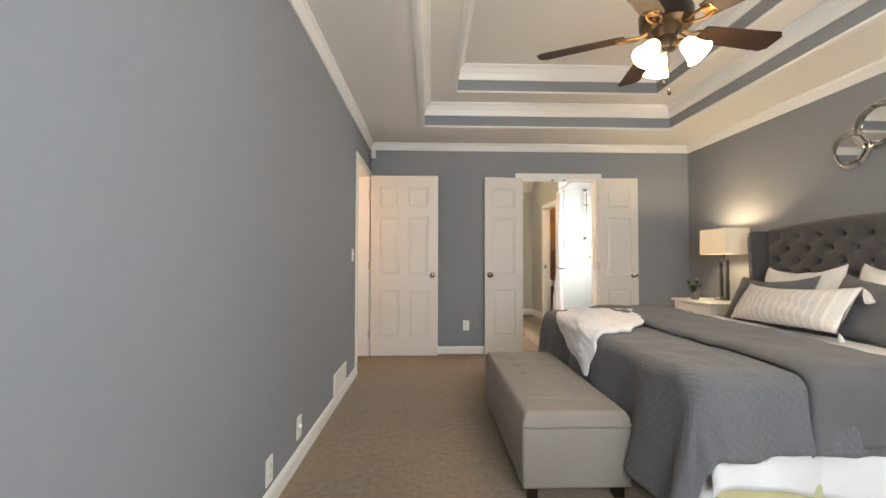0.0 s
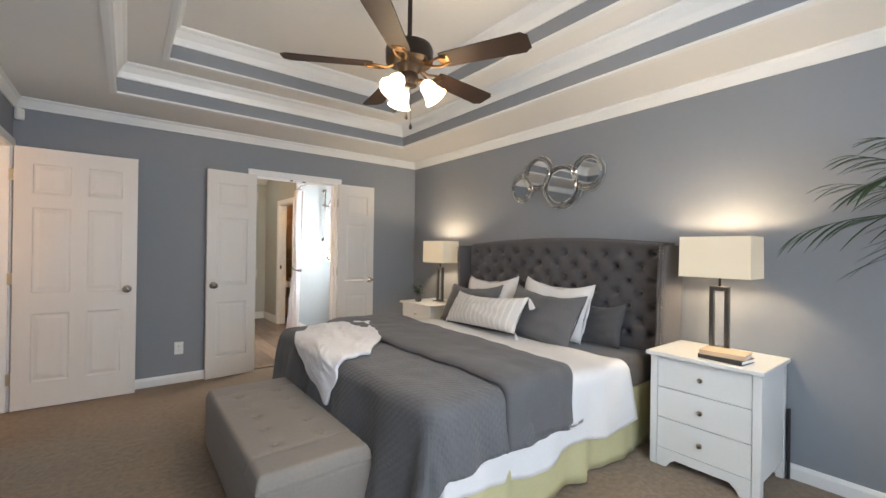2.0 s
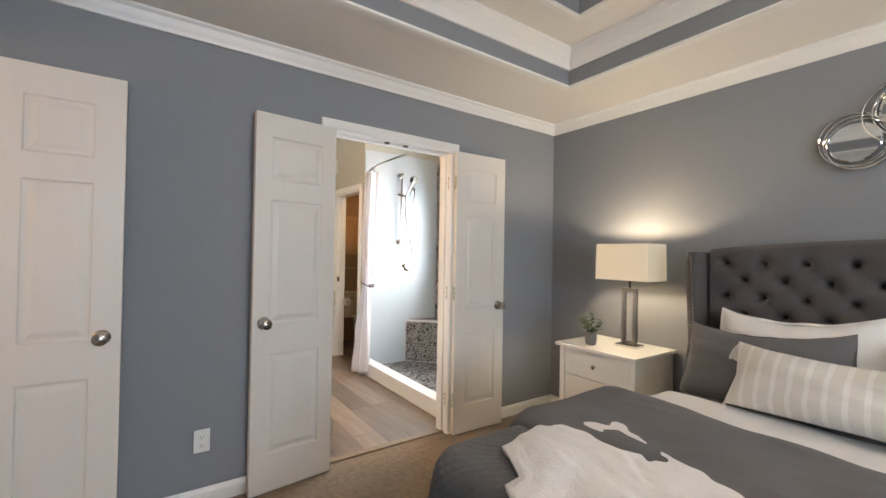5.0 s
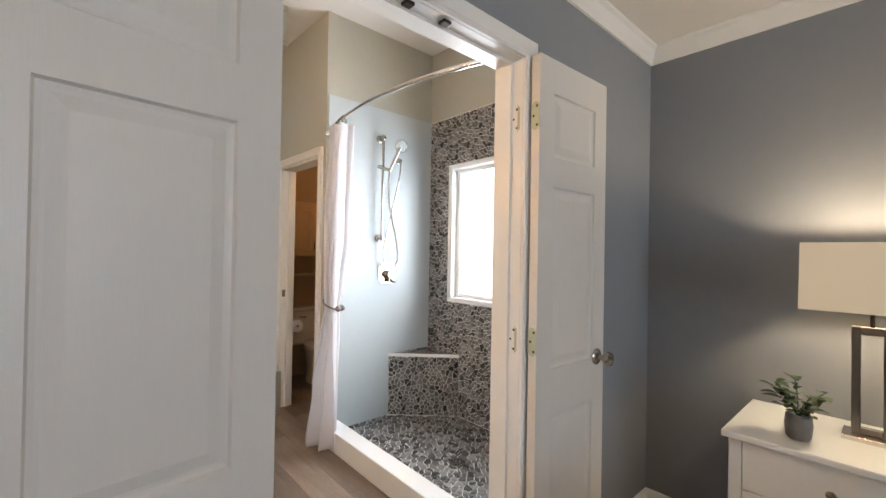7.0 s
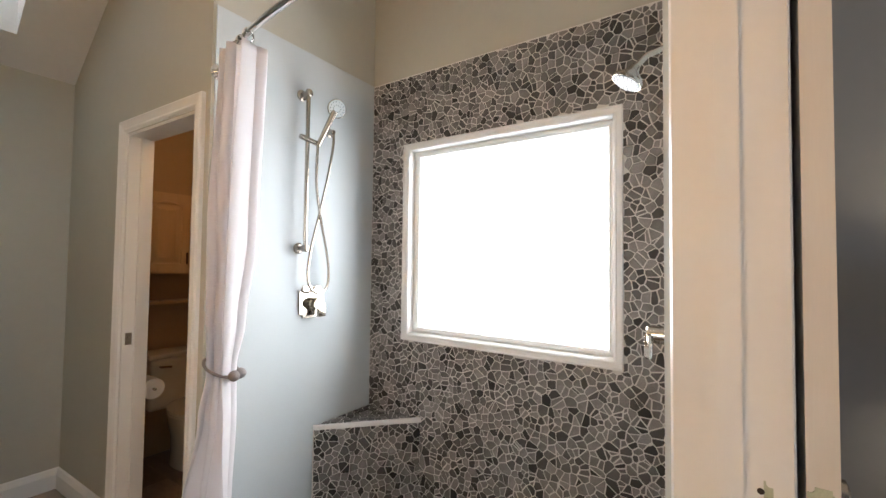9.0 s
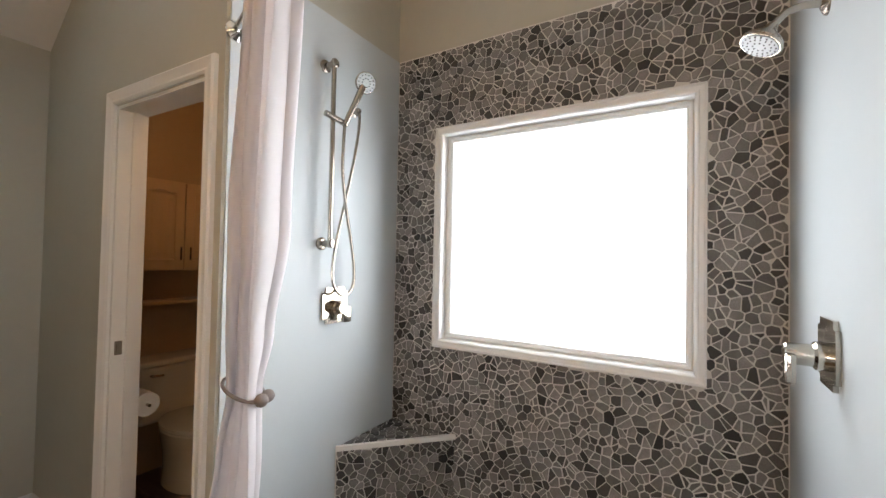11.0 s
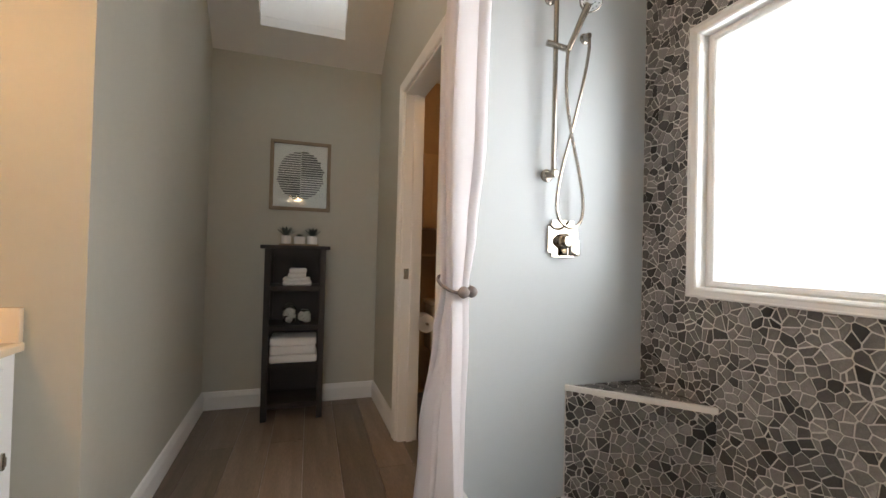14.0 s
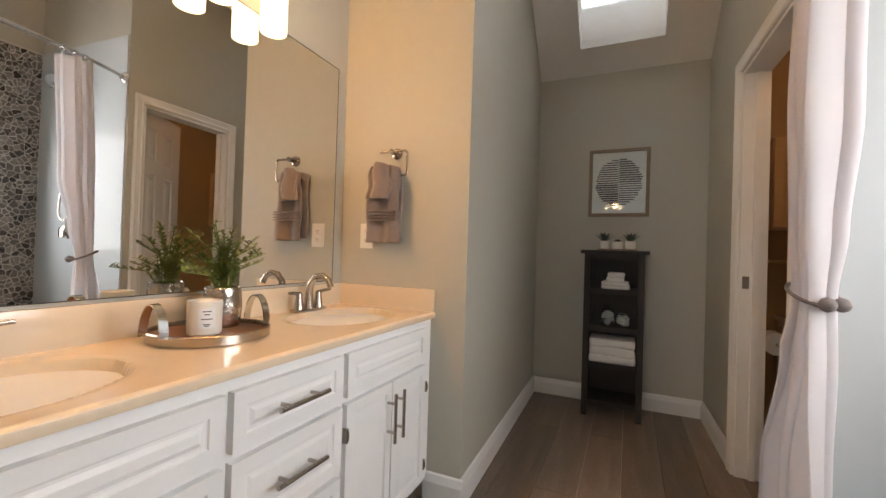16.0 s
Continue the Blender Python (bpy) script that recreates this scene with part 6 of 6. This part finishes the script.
part("vase", lathe(bmesh.new(), [(0.002, 0), (0.045, 0.001), (0.05, 0.01), (0.053, 0.06), (0.050, 0.115), (0.046, 0.118), (0.044, 0.11), (0.002, 0.108)], seg=28), M["silverpot"], vs_, smooth=True)
rng = random.Random(11)
bm, st = bmesh.new(), bmesh.new()
for k in range(30):
    a, rr, h = rng.uniform(0, 6.28), rng.uniform(0.02, 0.15), rng.uniform(0.06, 0.20)
    if math.cos(a) * rr < -0.11:
        rr = 0.09
    e = Vector((rr * math.cos(a), rr * math.sin(a) * 1.1, 0.11 + h * (1.15 - rr * 2.5)))
    m_ = Vector((e.x * 0.35, e.y * 0.35, 0.11 + h * 0.6))
    s0 = Vector((e.x * 0.15, e.y * 0.15, 0.10))
    tube(st, [s0, m_, e], 0.0016, 4)
    for q in range(15):
        t_ = 0.2 + 0.8 * q / 14
        c = s0.lerp(m_, min(1, t_ * 2)) if t_ < 0.5 else m_.lerp(e, (t_ - 0.5) * 2)
        for _ in range(2):
            b2 = rng.uniform(0, 6.28)
            leaf(bm, c, Vector((math.cos(b2), math.sin(b2), rng.uniform(0.2, 1.0))), rng.uniform(0.016, 0.028), 0.009, 0.1)
part("stem", st, M["fern"], vs_), part("foliage", bm, M["fern"], vs_, "fine feathery green leaves", True)

# towel ring, towel, switch
tg = empty("towel_ring", 1.515, TOW, 1.502, "brushed nickel square towel ring on the wall", "towel ring")
part("mount", lathe(bmesh.new(), [(0.026, 0), (0.025, 0.008), (0.012, 0.014), (0.010, 0.05), (0.013, 0.055)], seg=20, m=pose(0, 0, 0, 90)), M["steel"], tg, smooth=True)
part("ring_bar", tube(bmesh.new(), [(-0.060, -0.05, 0.0), (0.070, -0.05, 0.0), (0.078, -0.05, -0.008), (0.078, -0.05, -0.10), (0.070, -0.05, -0.108), (-0.08, -0.05, -0.108), (-0.082, -0.05, -0.10)], 0.005, 10), M["steel"], tg, smooth=True)
tw = empty("hand_towel", 1.492, TOW - 0.05, 1.428, "taupe terry hand towel folded over the ring", "towel")


def flap(w, ln, y0, z0, sd):
    bm = bmesh.new()

    def f(u, v):
        s = u - 0.5
        a = v * 1.0
        y = -0.014 - y0 - 0.012 * math.sin(u * 9 + sd) - 0.01 * a
        return (s * w * (0.82 + 0.18 * min(1, a * 2)) + 0.006 * math.sin(a * 8 + sd), y, z0 + 0.012 * math.sin(math.pi * u) * (1 - a) - ln * a)
    sheet(bm, 18, 30, f)
    return thicken(bm, 0.014)


part("long_fold", flap(0.165, 0.332, 0.0, 0.0, 1), M["towel"], tw, smooth=True, angle=180)
part("short_fold", flap(0.118, 0.145, 0.020, 0.006, 3), M["towel"], tw, smooth=True, angle=180).location = (-0.015, 0, 0)
part("back_fold", flap(0.165, 0.318, -0.040, 0.0, 5), M["towel"], tw, smooth=True, angle=180)
for k in range(4):
    part("woven_band", B(-0.073, 0.073, -0.0445, -0.026, -0.235 + k * 0.013, -0.229 + k * 0.013, 0.002), M["towel"], tw, "woven towel stripe")
outlet(pose(1.363, TOW, 1.128), "white duplex outlet beside the towel")

# ---------- passage: shelf tower, picture, plants ----------
SHX0, SHX1, SHY0, SHY1 = 2.210, 2.581, 9.335, 9.625
st_ = empty("shelf_tower", (SHX0 + SHX1) / 2, (SHY0 + SHY1) / 2, 0, "narrow espresso wooden shelf tower with folded towels", "shelf")
sw, sd = (SHX1 - SHX0) / 2, (SHY1 - SHY0) / 2
part("top", B(-sw - 0.025, sw + 0.025, -sd - 0.02, sd + 0.005, 1.088, 1.112, 0.004), M["espresso"], st_)
for x in (-1, 1):
    for y in (-1, 1):
        part("post", B(x * (sw - 0.018) - 0.018, x * (sw - 0.018) + 0.018, y * (sd - 0.018) - 0.018, y * (sd - 0.018) + 0.018, 0, 1.088, 0.002), M["espresso"], st_)
SHZ = [0.108, 0.358, 0.602, 0.852]
for z in SHZ:
    part("shelf_board", B(-sw + 0.004, sw - 0.004, -sd + 0.004, sd - 0.004, z - 0.032, z, 0.002), M["espresso"], st_)
part("top_rail", B(-sw + 0.036, sw - 0.036, -sd + 0.006, -sd + 0.024, 1.052, 1.088), M["espresso"], st_)
part("back_panel", B(-sw + 0.03, sw - 0.03, sd - 0.012, sd - 0.006, 0.08, 1.08), M["espresso"], st_)


def towel_stack(x, y, z, w, d, hs, label):
    for i, (h, ww) in enumerate(hs):
        bm = bmesh.new()
        box(bm, -w * ww, w * ww, -d, d, 0, h, min(0.4 * h, 0.014), 3)
        for v in bm.verts:
            v.co.z += 0.004 * noise.noise((v.co.x * 12 + i * 3, v.co.y * 12, 2)) * (1 if v.co.z > h / 2 else 0)
        t_ = tagged(part("folded_towel", bm, M["whitetowel"], smooth=True, angle=60), label, "towel", "folded towels on the shelf")
        t_.location = (x + 0.004 * math.sin(i * 5), y, z + sum(q[0] for q in hs[:i]) + 0.0005)


mx_, my_ = (SHX0 + SHX1) / 2, (SHY0 + SHY1) / 2 - 0.02
towel_stack(mx_, my_, SHZ[1], 0.145, 0.11, ((0.052, 1), (0.058, 0.96), (0.05, 0.98)), "white bath towel folded in a shelf stack")
towel_stack(mx_ + 0.01, my_, SHZ[3], 0.085, 0.08, ((0.026, 1.05), (0.024, 1.0), (0.03, 0.66), (0.03, 0.64)), "white washcloth folded on the upper shelf")
for dx, h, r, lab in ((-0.035, 0.13, 0.042, "clear glass jar of white cotton with lid"), (0.06, 0.085, 0.042, "low clear glass jar of cotton swabs")):
    jar = empty("glass_jar", mx_ + dx, my_, SHZ[2], lab, "jar", "jars on the shelf")
    part("glass", lathe(bmesh.new(), [(0.002, 0.0), (r * 0.9, 0.001), (r, 0.01), (r, h * 0.7), (r * 0.62, h * 0.88), (r * 0.7, h)], seg=24), M["glass"], jar, smooth=True).visible_shadow = False
    bm = bmesh.new()
    rng = random.Random(int(h * 100))
    for k in range(26):
        a, q = rng.uniform(0, 6.28), rng.uniform(0, r * 0.66)
        lathe(bm, [(0.002, -0.010), (0.009, -0.006), (0.011, 0), (0.009, 0.006), (0.002, 0.010)], (q * math.cos(a), q * math.sin(a), 0.014 + (h * 0.55) * k / 26), 8)
    part("cotton", bm, M["whitetowel"], jar, "white cotton balls", True)

pic = empty("framed_picture", 2.402, BN, 1.612, "framed abstract print of a striped circle", "picture")
pw, ph = 0.204, 0.247
part("frame", ring(bmesh.new(), -pw + 0.016, pw - 0.016, -ph + 0.016, ph - 0.016, [(-0.008, 0.002), (-0.008, 0.016), (-0.005, 0.020), (0.014, 0.020), (0.016, 0.018), (0.016, 0.002)], lambda u, v, h: (u, -h, v)), M["oak"], pic)
pr = part("print_sheet", B(-pw + 0.015, pw - 0.015, -0.008, -0.002, -ph + 0.015, ph - 0.015), M["paper"], pic)
rng = random.Random(2)
for k in range(21):
    z = -0.163 + k * 0.0163
    half = math.sqrt(max(0, 0.172 ** 2 - z ** 2)) * 0.95
    for s in (-1, 1):
        j = rng.uniform(0.9, 1.0)
        zz = z + (0.006 if s > 0 else 0)
        th = 0.0052 if (k < 10) == (s < 0) else 0.0038
        bm = B(min(0.002 * s, s * half * j), max(0.002 * s, s * half * j), -0.0088, -0.0082, zz - th, zz + th)
        part("stripe", bm, M["ink"], pr)
gl = part("glazing", B(-pw + 0.015, pw - 0.015, -0.0125, -0.0105, -ph + 0.015, ph - 0.015), M["glass"], pic, "clear picture glass")
gl.visible_shadow = False

tr2 = tagged(part("plant_tray", B(2.285, 2.535, 9.42, 9.54, 1.1125, 1.1245, 0.003), M["oak"]), "slim pale tray under three small pots", "tray")
for k, (dx, h, r, nl) in enumerate(((-0.085, 0.052, 0.030, 14), (0.0, 0.048, 0.036, 10), (0.082, 0.052, 0.032, 18))):
    pt = empty("succulent_pot", 2.41 + dx, 9.48, 1.125, "small dark succulent in a white ceramic pot", "plant", "succulents on the shelf")
    part("pot", lathe(bmesh.new(), [(0.002, 0), (r * 0.92, 0.001), (r, 0.008), (r * 1.02, h), (r * 0.92, h + 0.002), (r * 0.88, h - 0.006), (0.002, h - 0.007)], seg=20), M["paper"], pt, smooth=True)
    bm = bmesh.new()
    for i in range(nl):
        a = i * 2.4
        lf = 0.092 if k == 0 else (0.034 if k == 1 else 0.086)
        leaf(bm, (0.004 * math.cos(a), 0.004 * math.sin(a), h - 0.006), (math.cos(a) * (0.3 + 0.5 * i / nl), math.sin(a) * (0.3 + 0.5 * i / nl), 0.9 - 0.3 * i / nl), lf, 0.017, 0.15)
    part("leaves", bm, M["succulent"], pt, "pointed dark green leaves", True)

# ---------- toilet room ----------
to = empty("toilet", 3.56, BN, 0, "cream porcelain toilet with closed lid", "toilet")
part("tank", B(-0.22, 0.22, -0.205, -0.012, 0.36, 0.70, 0.03, seg=4), M["porcelain"], to, smooth=True)
part("tank_lid", B(-0.232, 0.232, -0.215, -0.006, 0.70, 0.735, 0.012, seg=3), M["porcelain"], to, smooth=True)
bm = bmesh.new()
R_ = [(0.11, 0.20, -0.32, 0.0), (0.105, 0.19, -0.32, 0.10), (0.12, 0.20, -0.34, 0.20), (0.165, 0.235, -0.41, 0.30), (0.185, 0.25, -0.44, 0.375), (0.18, 0.245, -0.44, 0.385)]
rows_ = [[bm.verts.new((a * math.cos(t_), yc + b2 * math.sin(t_), z)) for t_ in (i * 2 * math.pi / 28 for i in range(28))] for a, b2, yc, z in R_]
for r0, r1 in zip(rows_, rows_[1:]):
    for i in range(28):
        bm.faces.new((r0[i], r0[(i + 1) % 28], r1[(i + 1) % 28], r1[i]))
bm.faces.new(rows_[0]), bm.faces.new(rows_[-1])
part("bowl", bm, M["porcelain"], to, smooth=True)
bm = bmesh.new()
rows_ = [[bm.verts.new((a * math.cos(t_), -0.44 + b2 * math.sin(t_), z)) for t_ in (i * 2 * math.pi / 28 for i in range(28))] for a, b2, z in ((0.185, 0.25, 0.386), (0.19, 0.255, 0.392), (0.188, 0.252, 0.41), (0.16, 0.22, 0.418))]
for r0, r1 in zip(rows_, rows_[1:]):
    for i in range(28):
        bm.faces.new((r0[i], r0[(i + 1) % 28], r1[(i + 1) % 28], r1[i]))
bm.faces.new(rows_[0]), bm.faces.new(rows_[-1])
part("seat_lid", bm, M["porcelain"], to, smooth=True)
part("flush_lever", tube(bmesh.new(), [(-0.16, -0.205, 0.65), (-0.16, -0.222, 0.65), (-0.10, -0.226, 0.645)], 0.007, 10), M["steel"], to, "nickel flush lever", True)
wc = empty("wall_cabinet", 3.56, BN, 1.27, "maple wall cabinet with two arched doors above the toilet", "cabinet")
part("body", B(-0.30, 0.30, -0.19, -0.002, 0, 0.55), M["maple"], wc)
for s in (-1, 1):
    bm = panelled(bmesh.new(), 0.292, 0.54, 0.018, [(0.05, 0.242, 0.06, 0.47)], depth=0.007)
    d = part("cabinet_door", bm, M["maple"], wc)
    d.location = (-0.296 if s < 0 else 0.004, -0.200, 0.005)
    part("handle", tube(bmesh.new(), [(0.268 if s < 0 else 0.024, -0.03, 0.06), (0.268 if s < 0 else 0.024, -0.03, 0.14)], 0.005, 8), M["darkmetal"], d, "dark bar handle")
    bm = bmesh.new()
    pts = [(0.055 + 0.182 * i / 12, -0.0095, 0.455 + 0.028 * math.sin(math.pi * i / 12)) for i in range(13)]
    part("arch_bead", tube(bm, pts, 0.004, 6), M["maple"], d)
wsf = tagged(part("wall_shelf", B(3.26, 3.86, BN - 0.16, BN - 0.002, 1.062, 1.08, 0.003), M["maple"]), "maple wall shelf above the toilet tank", "shelf")
tp = empty("paper_holder", CE + 0.08, 9.06, 0.66, "toilet paper roll on a nickel holder", "paper holder")
part("post", tube(bmesh.new(), [(0.0, 0.0, 0.0), (0.07, 0.0, 0.0), (0.07, -0.16, 0.0)], 0.007, 10), M["steel"], tp, smooth=True)
part("roll", lathe(bmesh.new(), [(0.021, 0), (0.055, 0.001), (0.055, 0.104), (0.021, 0.105)], seg=26, m=pose(0.07, -0.03, 0, 90)), M["paper"], tp, "white paper roll", True)

# ---------- floor planks ----------
fl_ = bpy.data.objects["floor_bath"]
PW, PL = 0.18, 1.22
rng = random.Random(21)
cache = {}


def plank(x0, x1, y0, y1):
    key = (round(x1 - x0, 3), round(y1 - y0, 3))
    if key not in cache:
        cache[key] = part("plank", B(0.0008, key[0] - 0.0008, 0.0008, key[1] - 0.0008, 0.0, 0.006, 0.001, seg=1), M["plank"], fl_)
        cache[key].location = (x0, y0, -0.006)
    else:
        share("plank", cache[key].data, fl_, pose(x0, y0, -0.006))


for i in range(int((XE - BW) / PW) + 1):
    xa, xb = BW + i * PW, min(BW + (i + 1) * PW, XE)
    if xb - xa < 0.02:
        continue
    y = 6.37 - rng.choice((0.2, 0.5, 0.8, 1.0))
    while y < BN:
        ya, yb = max(y, 6.37), min(y + PL, BN)
        inside_shower = xa >= CE + 0.10 and yb <= HY
        block = xb <= CW - 0.01 and ya >= TOW
        if yb - ya > 0.03 and not inside_shower and not block:
            plank(xa, xb, round(ya, 2), round(yb, 2))
        y += PL

# ---------- mosaic of split stones ----------


def clip(poly, a, b_, c):
    """Keeps the part of a polygon where a x + b y <= c."""
    out = []
    for i in range(len(poly)):
        p, q = poly[i], poly[(i + 1) % len(poly)]
        dp, dq = a * p[0] + b_ * p[1] - c, a * q[0] + b_ * q[1] - c
        if dp <= 0:
            out.append(p)
        if (dp < 0 < dq) or (dq < 0 < dp):
            t_ = dp / (dp - dq)
            out.append((p[0] + t_ * (q[0] - p[0]), p[1] + t_ * (q[1] - p[1])))
    return out


def cells(u0, u1, v0, v1, size, seed, gap=0.0027):
    """Irregular stone outlines that fill a rectangle, with joints between them."""
    rg = random.Random(seed)
    nu, nv = max(1, round((u1 - u0) / size)), max(1, round((v1 - v0) / size))
    su, sv = (u1 - u0) / nu, (v1 - v0) / nv
    pts = {(i, j): (u0 + (i + 0.5 + (0.3 if j % 2 else 0) + rg.uniform(-0.62, 0.62)) * su, v0 + (j + 0.5 + rg.uniform(-0.62, 0.62)) * sv) for i in range(-3, nu + 3) for j in range(-3, nv + 3) if rg.random() > 0.16}
    wt = {k: rg.uniform(0, 0.34) * size * size for k in pts}
    g0 = gap
    res = []
    for i in range(-1, nu + 1):
        for j in range(-1, nv + 1):
            if (i, j) not in pts:
                continue
            px, py = pts[(i, j)]
            gap = g0 * rg.uniform(0.55, 1.25)
            poly = [(u0 + gap, v0 + gap), (u1 - gap, v0 + gap), (u1 - gap, v1 - gap), (u0 + gap, v1 - gap)]
            for di in (-3, -2, -1, 0, 1, 2, 3):
                for dj in (-3, -2, -1, 0, 1, 2, 3):
                    o = pts.get((i + di, j + dj))
                    if (di or dj) and o and poly:
                        a, b_ = o[0] - px, o[1] - py
                        ln = math.hypot(a, b_)
                        poly = clip(poly, a / ln, b_ / ln, ((o[0] ** 2 + o[1] ** 2 - px ** 2 - py ** 2 + wt[(i, j)] - wt[(i + di, j + dj)]) / 2) / ln - gap)
            if len(poly) > 2:
                area = abs(sum(p[0] * q[1] - q[0] * p[1] for p, q in zip(poly, poly[1:] + poly[:1]))) / 2
                if area > 0.00005:
                    res.append(poly)
    return res


def stone_mesh(polys, at, height, rg):
    """Stones as verts and faces: a flat face with a chamfered rim over each outline."""
    vs, fs = [], []
    for poly in polys:
        cx, cy = sum(p[0] for p in poly) / len(poly), sum(p[1] for p in poly) / len(poly)
        h = height * rg.uniform(0.8, 1.2)
        tx, ty = rg.uniform(-0.02, 0.02), rg.uniform(-0.02, 0.02)
        k, n_ = len(vs), len(poly)
        for p in poly:
            vs.append(at(p[0], p[1], -0.001))
        for p in poly:
            vs.append(at(p[0], p[1], h * 0.65))
        for p in poly:
            q = (cx + (p[0] - cx) * 0.90, cy + (p[1] - cy) * 0.90)
            vs.append(at(q[0], q[1], h + tx * (q[0] - cx) + ty * (q[1] - cy)))
        fs.append([k + 2 * n_ + i for i in range(n_)])
        for r in (0, n_):
            for i in range(n_):
                fs.append([k + r + i, k + r + (i + 1) % n_, k + r + n_ + (i + 1) % n_, k + r + n_ + i])
    return vs, fs


def stones_joined(name, polys, at, parent, height=0.004, seed=0):
    vs, fs = stone_mesh(polys, at, height, random.Random(seed))
    me = bpy.data.meshes.new(name)
    me.from_pydata([tuple(v) for v in vs], [], fs)
    bm = bmesh.new()
    bm.from_mesh(me)
    bmesh.ops.recalc_face_normals(bm, faces=bm.faces)
    o = part(name, bm, M["stones"], parent)
    return tagged(o, "grey split-stone mosaic pieces", kind="stuff")


def stones_single(polys, at, parent, height=0.004, seed=0):
    rg = random.Random(seed)
    for poly in polys:
        cx, cy = sum(p[0] for p in poly) / len(poly), sum(p[1] for p in poly) / len(poly)
        vs, fs = stone_mesh([poly], lambda u, v, h: at(u, v, h), height, rg)
        c = Vector(at(cx, cy, 0))
        me = bpy.data.meshes.new("stone")
        me.from_pydata([tuple(Vector(v) - c) for v in vs], [], fs)
        bm = bmesh.new()
        bm.from_mesh(me)
        bmesh.ops.recalc_face_normals(bm, faces=bm.faces)
        o = part("stone", bm, M["stone"], parent)
        o.location = c - parent.location


wall_at = lambda u, v, h: (TX - h, u, v)
cs = []
for c in cells(SF + 0.002, HY - 0.011, 0.03, 2.44, 0.030, 1):
    cy, cz = sum(p[0] for p in c) / len(c), sum(p[1] for p in c) / len(c)
    ins = min(cy - WY0 + 0.03, WY1 + 0.03 - cy, cz - WZ0 + 0.03, WZ1 + 0.03 - cz)
    if ins > 0:
        continue
    sides = ((cy - WY0, (1, 0, WY0 - 0.02)), (WY1 - cy, (-1, 0, -WY1 - 0.02)), (cz - WZ0, (0, 1, WZ0 - 0.02)), (WZ1 - cz, (0, -1, -WZ1 - 0.02)))
    if min(q[0] for q in sides) > -0.09 and all(q[0] > -0.09 for q in sides):
        c = clip(c, *min(sides, key=lambda q: q[0])[1])
    if len(c) > 2:
        cs.append(c)
order = sorted(cs, key=lambda c: abs(sum(p[0] for p in c) / len(c) - 7.2) + abs(sum(p[1] for p in c) / len(c) - 0.75))
stones_single(order[:300], wall_at, tile_wall, seed=1)
stones_joined("stone_field", order[300:], wall_at, tile_wall, seed=2)
cs = [c for c in cells(CE + 0.088, TX - 0.006, SF + 0.004, HY - 0.012, 0.032, 7) if not any((p[0] - BX_) * (BY_ - HY) - (p[1] - HY) * (TX - BX_) < 0.0 for p in c)]
stones_joined("stone_floor", cs, lambda u, v, h: (u, v, 0.028 + h), bpy.data.objects["shower_base"], 0.004, 7)
L_ = (p1 - p0).length
stones_joined("stone_front", cells(0.004, L_ - 0.004, 0.034, BH - 0.018, 0.030, 8), lambda u, v, h: p0 + dirb * u + Vector((0, 0, v)) + nrm * h, bench, 0.004, 8)
tops = []
for c in cells(BX_, TX - 0.004, BY_, HY - 0.010, 0.030, 9):
    k = clip(c, -nrm.x * -1, -nrm.y * -1, (p0.x * nrm.x + p0.y * nrm.y) - 0.008)
    if len(k) > 2:
        tops.append(k)
stones_joined("stone_seat", tops, lambda u, v, h: (u, v, BH - 0.003 + h), bench, 0.004, 9)
